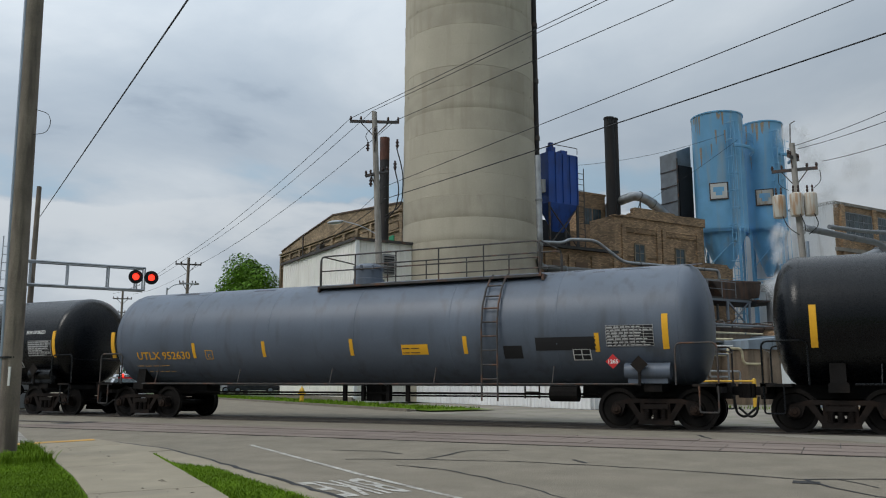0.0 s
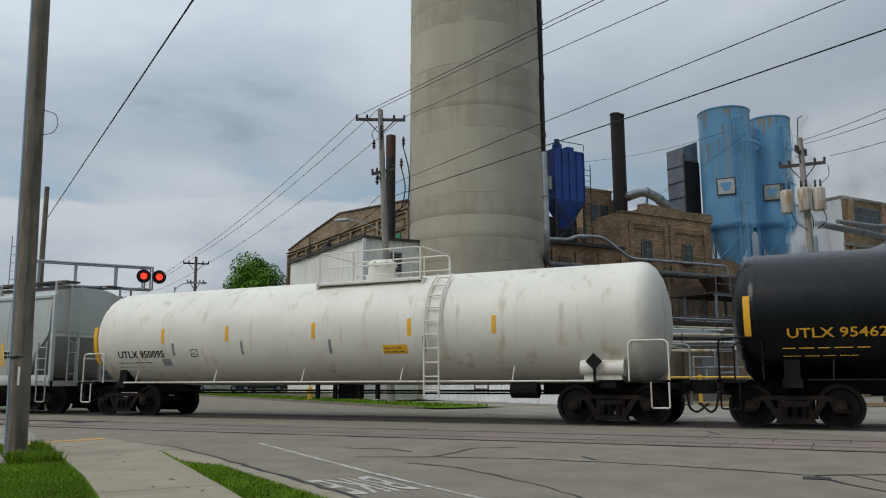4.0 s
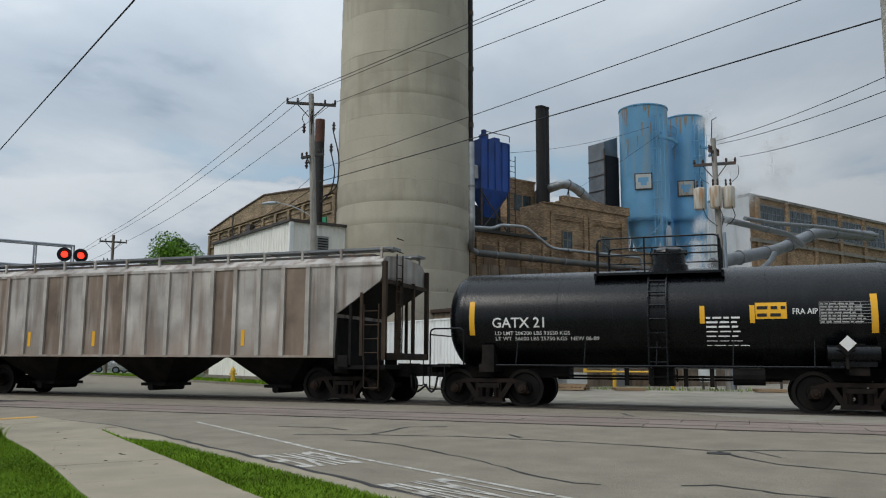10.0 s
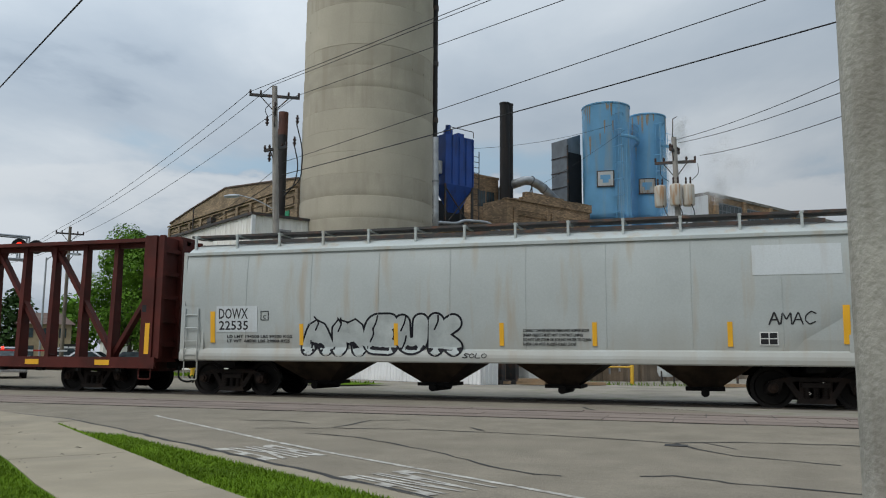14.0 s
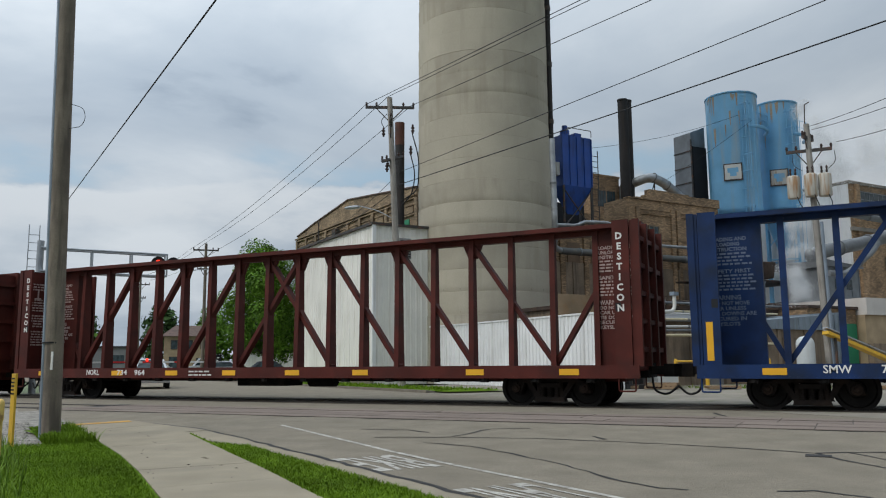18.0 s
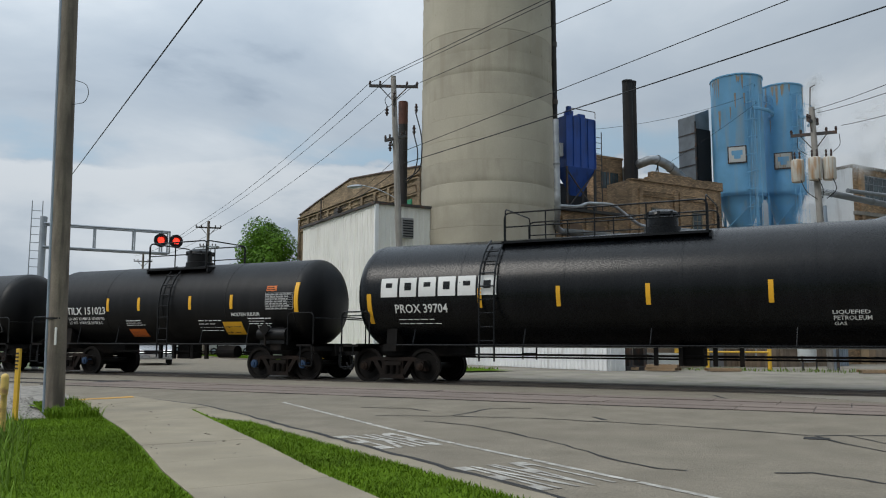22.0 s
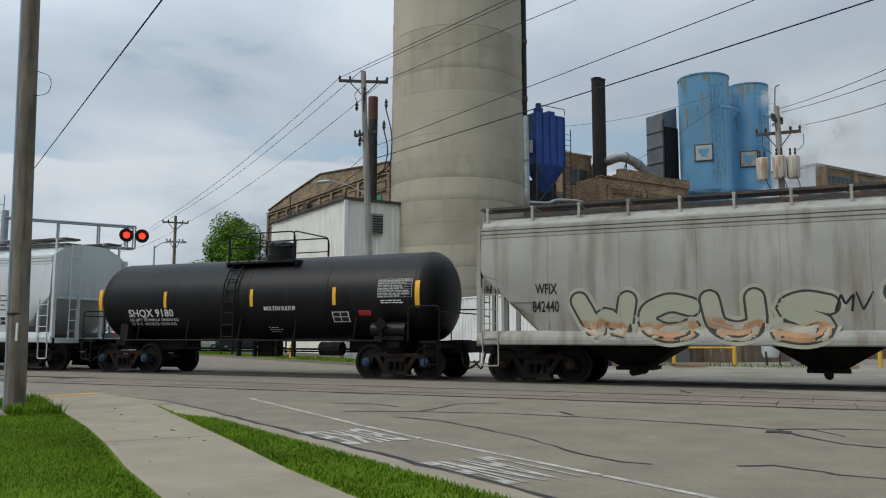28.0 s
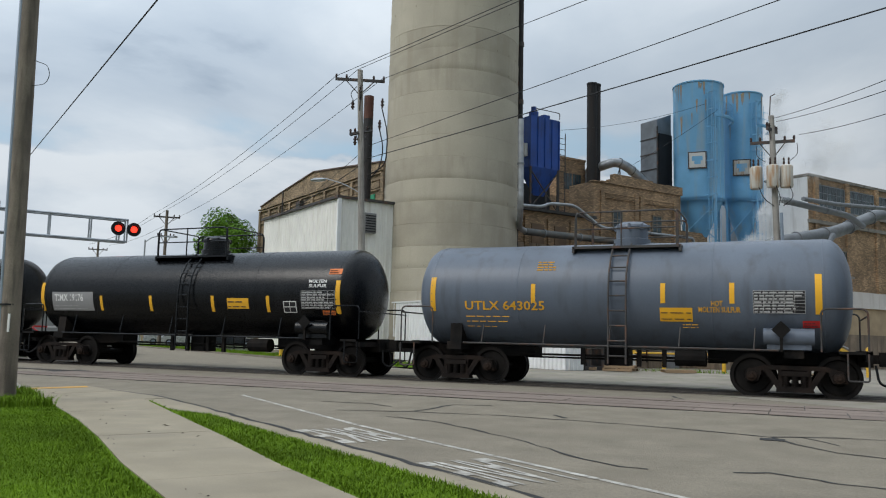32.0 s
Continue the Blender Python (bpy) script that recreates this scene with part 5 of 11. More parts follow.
# silo fittings
for s, r, zt, ang in ((silo_a, 1.75, 19.66, -1.02), (silo_b, 1.48, 19.58, -0.95)):
    lad = Vector((math.cos(ang), math.sin(ang), 0))
    tang = Vector((-lad.y, lad.x, 0))
    bm = bmesh.new()
    for o in (-0.2, 0.2):
        cyl(bm, lad * (r + 0.15) + tang * o + Vector((0, 0, 3)), lad * (r + 0.15) + tang * o + Vector((0, 0, zt - 0.6)), 0.03, 6)
    cage = part("ladder", bm, M["silo"], s)
    for k in range(34):
        bm = bmesh.new()
        z = 3.2 + k * 0.49
        cyl(bm, lad * (r + 0.15) - tang * 0.2 + Vector((0, 0, z)), lad * (r + 0.15) + tang * 0.2 + Vector((0, 0, z)), 0.02, 5)
        part("rung", bm, M["silo"], cage)
    for k in range(12):
        z = 5.5 + k * 1.2
        bm = bmesh.new()
        pts = [lad * (r + 0.15 + 0.75 * math.sin(math.pi * t / 6)) + tang * (-0.38 + 0.76 * t / 6) + Vector((0, 0, z)) for t in range(7)]
        tube(bm, pts, 0.025, 5)
        part("cage_hoop", bm, M["silo"], cage)
    bm = bmesh.new()
    for o in (-0.3, 0, 0.3):
        bar(bm, lad * (r + 0.88) + tang * o + Vector((0, 0, 5.5)), lad * (r + 0.88) + tang * o + Vector((0, 0, zt - 1.2)), 0.03, 0.03)
    part("cage_strap", bm, M["silo"], cage)
    bm = bmesh.new()
    for z in (zt - 2.6, zt - 2.55):
        tube(bm, [lad.lerp(tang, t / 5).normalized() * (r + 0.6) + Vector((0, 0, z)) for t in range(6)], 0.10, 6)
    for t in range(6):
        p = lad.lerp(tang, t / 5).normalized() * (r + 0.65)
        cyl(bm, p + Vector((0, 0, zt - 2.6)), p + Vector((0, 0, zt - 1.6)), 0.02, 5)
    for z in (zt - 1.6, zt - 2.1):
        tube(bm, [lad.lerp(tang, t / 5).normalized() * (r + 0.65) + Vector((0, 0, z)) for t in range(6)], 0.022, 5)
    part("landing", bm, M["silo"], s)
    # square sign with a worn emblem
    v = Vector((0, -1, 0)).lerp(Vector((1, 0, 0)), 0.05).normalized()
    side_v = Vector((-v.y, v.x, 0))
    mm = Matrix.Translation(v * (r + 0.02) + Vector((0, 0, 14.0))) @ Matrix(((side_v.x, v.x, 0, 0), (side_v.y, v.y, 0, 0), (0, 0, 1, 0), (0, 0, 0, 1)))
    bm = bmesh.new()
    bx(bm, -0.62, 0.62, -0.05, 0.06, -0.6, 0.6, mm)
    sign = part("sign", bm, M["steel_dark"], s, "square framed sign")
    bm = bmesh.new()
    bx(bm, -0.54, 0.54, 0.06, 0.075, -0.52, 0.52, mm)
    part("sign_face", bm, M["frame_white"] if s == silo_a else M["transformer"], sign)
    bm = bmesh.new()
    bx(bm, -0.36, 0.36, 0.075, 0.085, -0.05, 0.28, mm)
    bx(bm, -0.20, 0.22, 0.075, 0.085, -0.30, -0.02, mm)
    part("emblem", bm, M["silo"], sign)
rnd = random.Random(4)
for s, r, zt in ((silo_a, 1.75, 19.66), (silo_b, 1.48, 19.58)):
    for k in range(15):
        a = rnd.uniform(-math.pi * 0.95, -0.1)
        w, h = rnd.uniform(0.03, 0.11), rnd.uniform(0.3, 1.7)
        z1 = zt - rnd.choice((0, 0, 0, 1.2, 2.2)) - rnd.uniform(0, 0.2)
        bm = bmesh.new()
        pts = []
        for (da, z) in ((-w, z1), (w, z1), (w * 0.3, z1 - h), (-w * 0.4, z1 - h * 0.8)):
            pts.append(bm.verts.new(((r + 0.018) * math.cos(a + da / r), (r + 0.018) * math.sin(a + da / r), z)))
        bm.faces.new(pts)
        part("rust_streak", bm, M["silo_rust"], s, "orange rust streak")

# ---- pipes on the works ----


def pipe_run(name, pts, r, material, label, collars=(), radius=0.5):
    p = thing(name, label, "pipe", PLAN.copy())
    bm = bmesh.new()
    path = bend(pts, radius)
    tube(bm, path, r, 14)
    part("pipe", bm, material, p, "", True)
    for a, b in zip(pts, pts[1:]):
        a, b = Vector(a), Vector(b)
        n = int((b - a).length / 2.6)
        for k in range(n):
            c, d = a.lerp(b, (k + 0.5) / n), (b - a).normalized()
            bm = bmesh.new()
            cyl(bm, c - d * 0.05, c + d * 0.05, r * 1.18, 14)
            part("collar", bm, M["pipe_dull"], p)
    return p


pipe_run("riser_pipe", [(-35.3, 27.6, 13.5), (-35.2, 27.6, 8.4), (-36.6, 28.6, 7.6), (-37.0, 29.4, 7.5)], 0.17, M["pipe"], "bright aluminium riser bending to the brick wall", radius=0.9)
pipe_run("wall_pipe", [(-37.0, 29.35, 7.5), (-37.0, 43.6, 7.58), (-36.6, 44.3, 7.6)], 0.21, M["pipe_dark"], "dark weathered pipe along the brick wall", radius=0.4)
pipe_run("steam_pipe", [(-37.0, 29.1, 9.0), (-37.0, 30.6, 9.08), (-37.0, 31.2, 9.35), (-37.0, 33.2, 9.45), (-37.0, 35.4, 8.30), (-37.0, 43.9, 8.38), (-37.0, 43.98, 7.8)], 0.10, M["pipe"], "thin aluminium steam pipe kinked along the wall")
pipe_run("main_duct", [(-30.0, 42.2, 7.15), (-30.0, 43.5, 7.5), (-30.0, 49.3, 8.64), (-30.0, 54.5, 10.4), (-30.0, 62.0, 10.8)], 0.40, M["pipe_dull"], "large grey overhead duct climbing to the mill", radius=1.0)
pipe_run("branch_duct", [(-29.0, 41.4, 9.8), (-29.0, 44.0, 9.7), (-29.0, 49.0, 9.54), (-29.0, 50.6, 9.0)], 0.19, M["pipe_dull"], "grey branch duct crossing the yard")
pipe_run("return_pipe", [(-28.6, 43.6, 9.95), (-28.6, 47.0, 10.0), (-28.6, 52.6, 10.35), (-28.6, 60.0, 10.5)], 0.13, M["pipe_dull"], "thin grey return pipe")
pipe_run("drop_pipe", [(-29.0, 42.3, 6.05), (-29.0, 43.9, 6.05), (-29.0, 46.7, 7.55), (-29.2, 47.6, 8.2)], 0.17, M["pipe_dull"], "slanting grey drop pipe")
pipe_run("gas_pipe", [(-27.3, 25.35, 0.6), (-27.3, 25.35, 3.28), (-27.3, 28.25, 3.40), (-27.3, 28.25, 4.15)], 0.085, M["frame_white"], "white pipe bent over the yard wall", radius=0.35)
for z, mm_ in ((2.95, "pipe_cream"), (2.62, "frame_white"), (2.45, "pipe_dull")):
    pipe_run("header_pipe", [(-26.8, 24.6, z), (-26.7, 32.4, z + 0.12)], 0.055, M[mm_], "long thin header pipe on the pump house")
pipe_run("valve_pipe", [(-26.4, 28.8, 0.9), (-26.4, 28.8, 2.0), (-26.4, 30.4, 2.0), (-26.4, 30.4, 1.3), (-26.4, 31.6, 1.3)], 0.05, M["pipe"], "thin aluminium valve piping", radius=0.12)
pipe_run("valve_pipe", [(-26.2, 29.4, 0.5), (-26.2, 29.4, 1.55), (-26.2, 32.2, 1.55), (-26.2, 32.2, 0.5)], 0.045, M["pipe"], "thin aluminium valve piping", radius=0.12)
cowl = thing("vent_cowl", "pale square cowl on a white vent pipe", "vent cowl", PLAN.copy())
part("hood", box(-27.45, -27.15, 28.10, 28.40, 4.12, 4.30, 0.03), M["box_grey"], cowl)
pipe_run("header_pipe", [(-26.0, 24.2, 3.1), (-26.0, 24.2, 2.2), (-26.0, 31.2, 2.3), (-26.0, 31.2, 2.6), (-26.0, 32.2, 2.6), (-26.0, 32.2, 1.9), (-26.0, 33.4, 1.9)], 0.06, M["pipe_cream"], "cream header pipe along the pump house")
pipe_run("header_pipe", [(-25.5, 27.8, 1.5), (-25.5, 29.2, 1.5), (-25.5, 29.2, 2.3), (-25.5, 30.6, 2.3), (-25.5, 30.6, 0.4)], 0.05, M["pipe_dull"], "thin grey valve piping", radius=0.15)

pump = thing("pump_house", "low stained concrete pump house with a blue-grey clad end", "pump house", PLAN.copy())
bm = bmesh.new()
bx(bm, -37.8, -30.0, 25.2, 44.5, 0, 3.72)
part("rear_wall", bm, M["dirty_wall"], pump)
bm = bmesh.new()
bx(bm, -37.8, -29.8, 25.0, 44.6, 3.72, 3.90)
part("flat_roof", bm, M["rusty_steel"], pump, "dark weathered flat roof")
bm = bmesh.new()
bx(bm, -30.0, -27.6, 25.2, 32.6, 0, 2.95)
bx(bm, -30.0, -26.0, 32.6, 37.9, 0, 2.62)
part("wall", bm, M["dirty_wall"], pump)
bm = bmesh.new()
prism(bm, [(-30.0, 3.68), (-27.3, 3.05), (-27.3, 2.95), (-30.0, 2.95)], 25.0, 32.55, "xz")
part("lean_to_roof", bm, M["pipe_dull"], pump, "pale grey sheet roof")
bm = bmesh.new()
prism(bm, [(32.5, 2.60), (37.9, 2.60), (37.9, 3.42), (32.5, 3.0)], -30.0, -25.9, "yz")
part("cladding", bm, M["box_grey"], pump)
for k in range(7):
    bm = bmesh.new()
    q = 32.5 + k * 0.88
    bx(bm, -25.9, -25.86, q, q + 0.06, 2.62, 2.97 + 0.0775 * (q - 32.5))
    part("cladding_rib", bm, M["box_grey"], pump)
bm = bmesh.new()
bx(bm, -30.0, -25.8, 37.9, 38.65, 0, 3.50)
part("end_panel", bm, M["box_grey"], pump, "blue-grey corrugated end panel")
for k in range(4):
    bm = bmesh.new()
    bx(bm, -25.8, -25.765, 37.95 + k * 0.19, 38.03 + k * 0.19, 0.05, 3.46)
    part("panel_rib", bm, M["box_grey"], pump)
for q, w, z0, z1 in ((26.9, 0.25, 0, 2.9), (29.4, 0.25, 0, 2.9), (33.6, 0.2, 0, 2.6), (35.6, 0.2, 0, 2.6)):
    bm = bmesh.new()
    u_ = -27.6 if q < 32.6 else -26.0
    bx(bm, u_, u_ + 0.07, q, q + w, z0, z1)
    part("pier", bm, M["dirty_wall"], pump)
bm = bmesh.new()
bx(bm, -27.6, -27.52, 30.6, 31.5, 0, 2.1)
part("door", bm, M["louvre"], pump, "dull grey steel door")
bm = bmesh.new()
bx(bm, -26.0, -25.94, 34.0, 35.1, 0.9, 2.2)
part("boarded_window", bm, M["dirty_wall"], pump)
bm = bmesh.new()
bx(bm, -28.3, -27.9, 24.72, 25.15, 0, 4.1)
part("gate_post", bm, M["kerb"], pump, "pale concrete gate post")
bm = bmesh.new()
bx(bm, -28.3, -28.0, 21.95, 24.7, 0, 4.05)
part("plywood_hoarding", bm, M["plywood"], pump, "orange plywood hoarding")
# clutter of low pipes and kerbs along the roof edges
for k, (q0, q1, z, r, u_, key) in enumerate(((26.0, 42.0, 4.02, 0.06, -29.7, "pipe_dull"), (26.2, 37.5, 3.52, 0.05, -28.9, "pipe_cream"), (30.0, 44.0, 4.25, 0.05, -31.0, "rusty_steel"), (33.0, 42.5, 3.98, 0.07, -30.6, "pipe_dark"), (27.0, 33.0, 3.35, 0.04, -28.2, "frame_white"))):
    pipe_run("roof_pipe", [(u_, q0, z), (u_, q1, z + 0.05)], r, M[key], "thin pipe along the pump house roof")
for q in (27.5, 30.2, 33.4, 36.1, 39.4):
    prop = thing("roof_prop", "small rusty pipe support on the roof", "pipe support", PLAN.copy(), "roof pipe supports")
    bm = bmesh.new()
    bar(bm, (-29.7, q, 3.9), (-29.7, q, 4.35), 0.05, 0.05)
    bar(bm, (-30.9, q, 3.9), (-30.9, q, 4.35), 0.05, 0.05)
    bar(bm, (-30.9, q, 4.32), (-29.7, q, 4.32), 0.05, 0.05)
    part("frame", bm, M["rusty_steel"], prop)

frame_ = thing("steel_platform", "grey steel platform with a rusty trough below the silos", "platform", PLAN.copy())
for q in (38.15, 39.8, 41.75):
    for u_ in (-33.0, -35.4):
        bm = bmesh.new()
        bar(bm, (u_, q, 3.9), (u_, q, 5.9), 0.12, 0.12)
        part("post", bm, M["conduit"], frame_)
for z in (5.86, 4.15):
    bm = bmesh.new()
    bar(bm, (-33, 38.0, z), (-33, 41.9, z), 0.12, 0.14)
    part("beam", bm, M["conduit"], frame_)
bm = bmesh.new()
bar(bm, (-33, 39.85, 4.2), (-33, 41.7, 5.8), 0.07, 0.07)
bar(bm, (-33, 41.7, 4.2), (-33, 39.85, 5.8), 0.07, 0.07)
part("brace", bm, M["conduit"], frame_)
bm = bmesh.new()
bx(bm, -36.4, -32.9, 37.9, 45.6, 5.92, 6.0)
part("grating", bm, M["steel_dark"], frame_)
bm = bmesh.new()
prism(bm, [(40.2, 7.25), (44.9, 7.45), (44.6, 6.35), (42.0, 6.02), (41.3, 6.02)], -36.2, -34.4, "yz")
bmesh.ops.bevel(bm, geom=bm.edges[:], offset=0.12, segments=2, affect="EDGES", profile=0.6)
part("trough", bm, M["rusty_steel"], frame_, "rust-brown hopper trough")
bm = bmesh.new()
for q in (38.2, 39.4, 40.6):
    cyl(bm, (-33.0, q, 6.0), (-33.0, q, 6.95), 0.025, 6)
cyl(bm, (-33.0, 38.2, 6.95), (-33.0, 40.6, 6.95), 0.025, 6)
cyl(bm, (-33.0, 38.2, 6.5), (-33.0, 40.6, 6.5), 0.02, 6)
part("railing", bm, M["pipe_dull"], frame_)

hut = thing("plant_hut", "grey sheet-metal hut under the overhead duct", "hut", PLAN.copy())
bm = bmesh.new()
bx(bm, -33.2, -30.0, 43.6, 46.7, 3.9, 6.6)
part("wall", bm, M["duct"], hut)
bm = bmesh.new()
prism(bm, [(43.4, 6.6), (46.9, 6.6), (46.9, 6.72), (43.4, 7.0)], -33.4, -29.8, "yz")
part("roof", bm, M["pipe_dull"], hut)
for q in (44.3, 45.4):
    bm = bmesh.new()
    bx(bm, -30.02, -29.96, q, q + 0.5, 5.3, 5.9)
    part("window", bm, M["glass"], hut)
for k in range(5):
    bm = bmesh.new()
    bx(bm, -30.0, -29.965, 43.62 + k * 0.75, 43.68 + k * 0.75, 3.9, 6.6)
    part("seam", bm, M["duct"], hut)

lodge = thing("brick_lodge", "low brown brick lodge with a green door", "annex", PLAN.copy())
bm = bmesh.new()
bx(bm, -33.0, -28.0, 38.8, 43.0, 0, 3.9)
part("wall", bm, M["bricks"], lodge)
bm = bmesh.new()
bx(bm, -28.0, -27.93, 41.75, 43.0 - 0.1, 0.9, 3.1)
part("green_door", bm, M["tarp_green"], lodge, "green painted door")
bm = bmesh.new()
bx(bm, -33.1, -27.85, 38.7, 43.02, 3.9, 4.05)
part("roof_edge", bm, M["rusty_steel"], lodge)
cream = thing("cream_annex", "low cream rendered annex with a pale parapet", "annex", PLAN.copy())
bm = bmesh.new()
bx(bm, -33.0, -27.5, 43.05, 60, 0, 3.6)
part("wall", bm, M["stucco"], cream)
bm = bmesh.new()
bx(bm, -33.1, -27.35, 43.05, 60, 3.6, 4.55)
part("parapet", bm, M["rack_white"], cream)
bm = bmesh.new()
bx(bm, -27.5, -27.1, 43.05, 60, 0, 2.0)
part("base_wall", bm, M["dirty_wall"], cream, "dark stained base wall")
conveyor = thing("yellow_conveyor", "inclined yellow conveyor chute in the yard", "conveyor", PLAN.copy())
bm = bmesh.new()
bar(bm, (-21.6, 31.0, 2.25), (-21.0, 34.9, 0.95), 0.32, 0.14)
part("chute", bm, M["safety"], conveyor)
bm = bmesh.new()
bar(bm, (-21.6, 31.0, 2.45), (-21.0, 34.9, 1.15), 0.26, 0.06)
part("belt", bm, M["pipe"], conveyor)
bm = bmesh.new()
bar(bm, (-21.5, 31.5, 0), (-21.5, 31.5, 2.1), 0.08, 0.08)
part("prop", bm, M["steel_dark"], conveyor)
bm = bmesh.new()
bar(bm, (-21.1, 34.4, 0), (-21.1, 34.4, 1.1), 0.08, 0.08)
part("prop", bm, M["steel_dark"], conveyor)

vessel = thing("pressure_tank", "small pale upright pressure tank", "tank", Matrix.Translation((-1.70, 37.60, 0)))
bm = bmesh.new()
lathe(bm, [(0, 2.12), (0.2, 2.08), (0.33, 1.95), (0.37, 1.8), (0.37, 0.55), (0.3, 0.35), (0, 0.32)], 20)
part("shell", bm, M["hopper_white"], vessel, "", True)
bm = bmesh.new()
for k in range(3):
    a = 2 * math.pi * k / 3
    bar(bm, (0.35 * math.cos(a), 0.35 * math.sin(a), 0), (0.35 * math.cos(a), 0.35 * math.sin(a), 0.6), 0.07, 0.07)
part("leg", bm, M["steel_dark"], vessel)

bollard = thing("bollard", "short safety-yellow steel bollard", "bollard", Matrix.Translation((-6.8, 36.3, 0)), "yard bollards")
bm = bmesh.new()
lathe(bm, [(0, 1.22), (0.06, 1.20), (0.085, 1.14), (0.085, 0)], 14)
part("post", bm, M["safety"], bollard, "", True)
for x, y in ((-5.55, 36.5), (-3.1, 36.8), (-8.2, 36.1), (2.4, 37.5), (3.6, 37.7), (4.9, 37.8)):
    copy_thing(bollard, Matrix.Translation((x, y, 0)))
rail_y = thing("yellow_barrier", "yellow pipe barrier between the bollards", "barrier")
for z in (0.75, 1.1):
    bm = bmesh.new()
    cyl(bm, (-6.8, 36.25, z), (-3.1, 36.75, z), 0.04, 8)
    part("rail", bm, M["safety"], rail_y)
motor = thing("pump_motor", "blue-grey pump motor on a skid", "pump", Matrix.Translation(at(-25.5, 23.9)) @ Matrix.Rotation(radians(56.5), 4, "Z"))
bm = bmesh.new()
cyl(bm, (-0.8, 0, 1.93), (0.6, 0, 1.93), 0.21, 16)
cyl(bm, (0.2, 0, 1.93), (0.3, 0, 1.93), 0.26, 16)
bx(bm, -0.2, 0.1, -0.1, 0.1, 2.1, 2.22)
part("motor", bm, M["motor_blue"], motor, "", True)
bm = bmesh.new()
bx(bm, -0.9, 0.8, -0.5, 0.5, 0.0, 0.18)
bx(bm, -0.6, -0.4, -0.3, 0.3, 0.18, 1.74)
bx(bm, 0.2, 0.4, -0.3, 0.3, 0.18, 1.74)
part("skid", bm, M["steel_dark"], motor)
bm = bmesh.new()
bx(bm, 0.9, 2.1, -0.4, 0.4, 0.0, 0.7)
part("bin", bm, M["frame_white"], motor)

pallet = thing("pallet", "weathered wooden pallet lying in the yard", "pallet", pose(-8.4, 33.6, 0.03, 0, 0, 8), "yard pallets")
for k in range(3):
    bm = bmesh.new()
    bx(bm, -0.6, 0.6, -0.5 + k * 0.45, -0.4 + k * 0.45, 0, 0.09)
    part("bearer", bm, M["plywood"], pallet)
for k in range(7):
    bm = bmesh.new()
    x = -0.6 + k * 0.18
    bx(bm, x, x + 0.12, -0.5, 0.5, 0.09, 0.115)
    part("board", bm, M["plywood"], pallet)
for x, y, z, a in ((-6.8, 33.4, 0.03, -5), (-6.8, 33.42, 0.15, 3), (-4.6, 33.9, 0.03, 20), (0.8, 34.8, 0.03, 12), (4.4, 35.0, 0.03, 4)):
    copy_thing(pallet, pose(x, y, z, 0, 0, a))

# ---- line fittings ----


def crossarm(pole, mid, d, length, z, tilt=0.0):
    d = Vector((*d, 0)).normalized()
    bm = bmesh.new()
    a, b = mid - d * length / 2 + Vector((0, 0, z - tilt)), mid + d * length / 2 + Vector((0, 0, z + tilt))
    bar(bm, a, b, 0.10, 0.13)
    arm = part("crossarm", bm, M["steel_dark"], pole)
    for s in (-1, 1):
        bm = bmesh.new()
        bar(bm, mid + d * (s * length * 0.28) + Vector((0, 0, z - 0.05)), mid + Vector((0, 0, z - 0.75)), 0.04, 0.04)
        part("brace", bm, M["steel_dark"], arm)
    for f in (-0.96, -0.55, 0.55, 0.96):
        p = a.lerp(b, (f + 1) / 2) + Vector((0, 0, 0.06))
        bm = bmesh.new()
        lathe(bm, [(0, 0.2), (0.045, 0.19), (0.05, 0.13), (0.07, 0.10), (0.04, 0.07), (0.06, 0.04), (0.03, 0.0)], 10, Matrix.Translation(p))
        part("insulator", bm, M["insulator"], arm)
    return a, b


arm_d = (1.92, 1.11)
o = Vector((-0.55, -0.3, 0))
crossarm(shed_pole, o * 0.97, arm_d, 2.4, 13.6)
crossarm(shed_pole, o * 0.92, (1.0, -1.7), 1.6, 12.6, 0.25)
crossarm(shed_pole, o * 0.75, (1.0, 1.6), 1.2, 11.0, 0.2)
for p in ((-0.95, -0.2, 12.2), (0.42, 0.3, 12.3), (0.36, 0.2, 11.2), (-0.75, -0.2, 10.4)):
    bm = bmesh.new()
    cyl(bm, p, (p[0], p[1], p[2] + 0.45), 0.05, 8)
    cyl(bm, (p[0], p[1], p[2] + 0.1), (p[0], p[1], p[2] + 0.16), 0.09, 10)
    cyl(bm, (p[0], p[1], p[2] + 0.26), (p[0], p[1], p[2] + 0.32), 0.09, 10)
    part("cutout", bm, M["insulator"], shed_pole)
bm = bmesh.new()
tube(bm, bend([(0.4, 0.28, 12.3), (0.75, 0.35, 11.0), (0.7, 0.3, 9.4), (-0.1, 0, 8.9)], 0.6), 0.03, 6)
tube(bm, bend([(0.36, 0.2, 11.2), (0.6, 0.25, 10.2), (0.4, 0.2, 9.2), (-0.05, 0, 8.7)], 0.5), 0.03, 6)
tube(bm, bend([(-0.9, -0.2, 12.6), (-1.1, -0.25, 13.0), (-0.7, -0.3, 13.3)], 0.2), 0.018, 5)
part("jumper", bm, M["cable"], shed_pole)
lamp_arm = bend([(-0.35, -0.1, 8.0), (-1.2, -0.35, 8.5), (-2.1, -0.65, 8.75)], 0.5)
bm = bmesh.new()
tube(bm, lamp_arm, 0.024, 8)
la = part("lamp_arm", bm, M["steel_light"], shed_pole)
bm = bmesh.new()
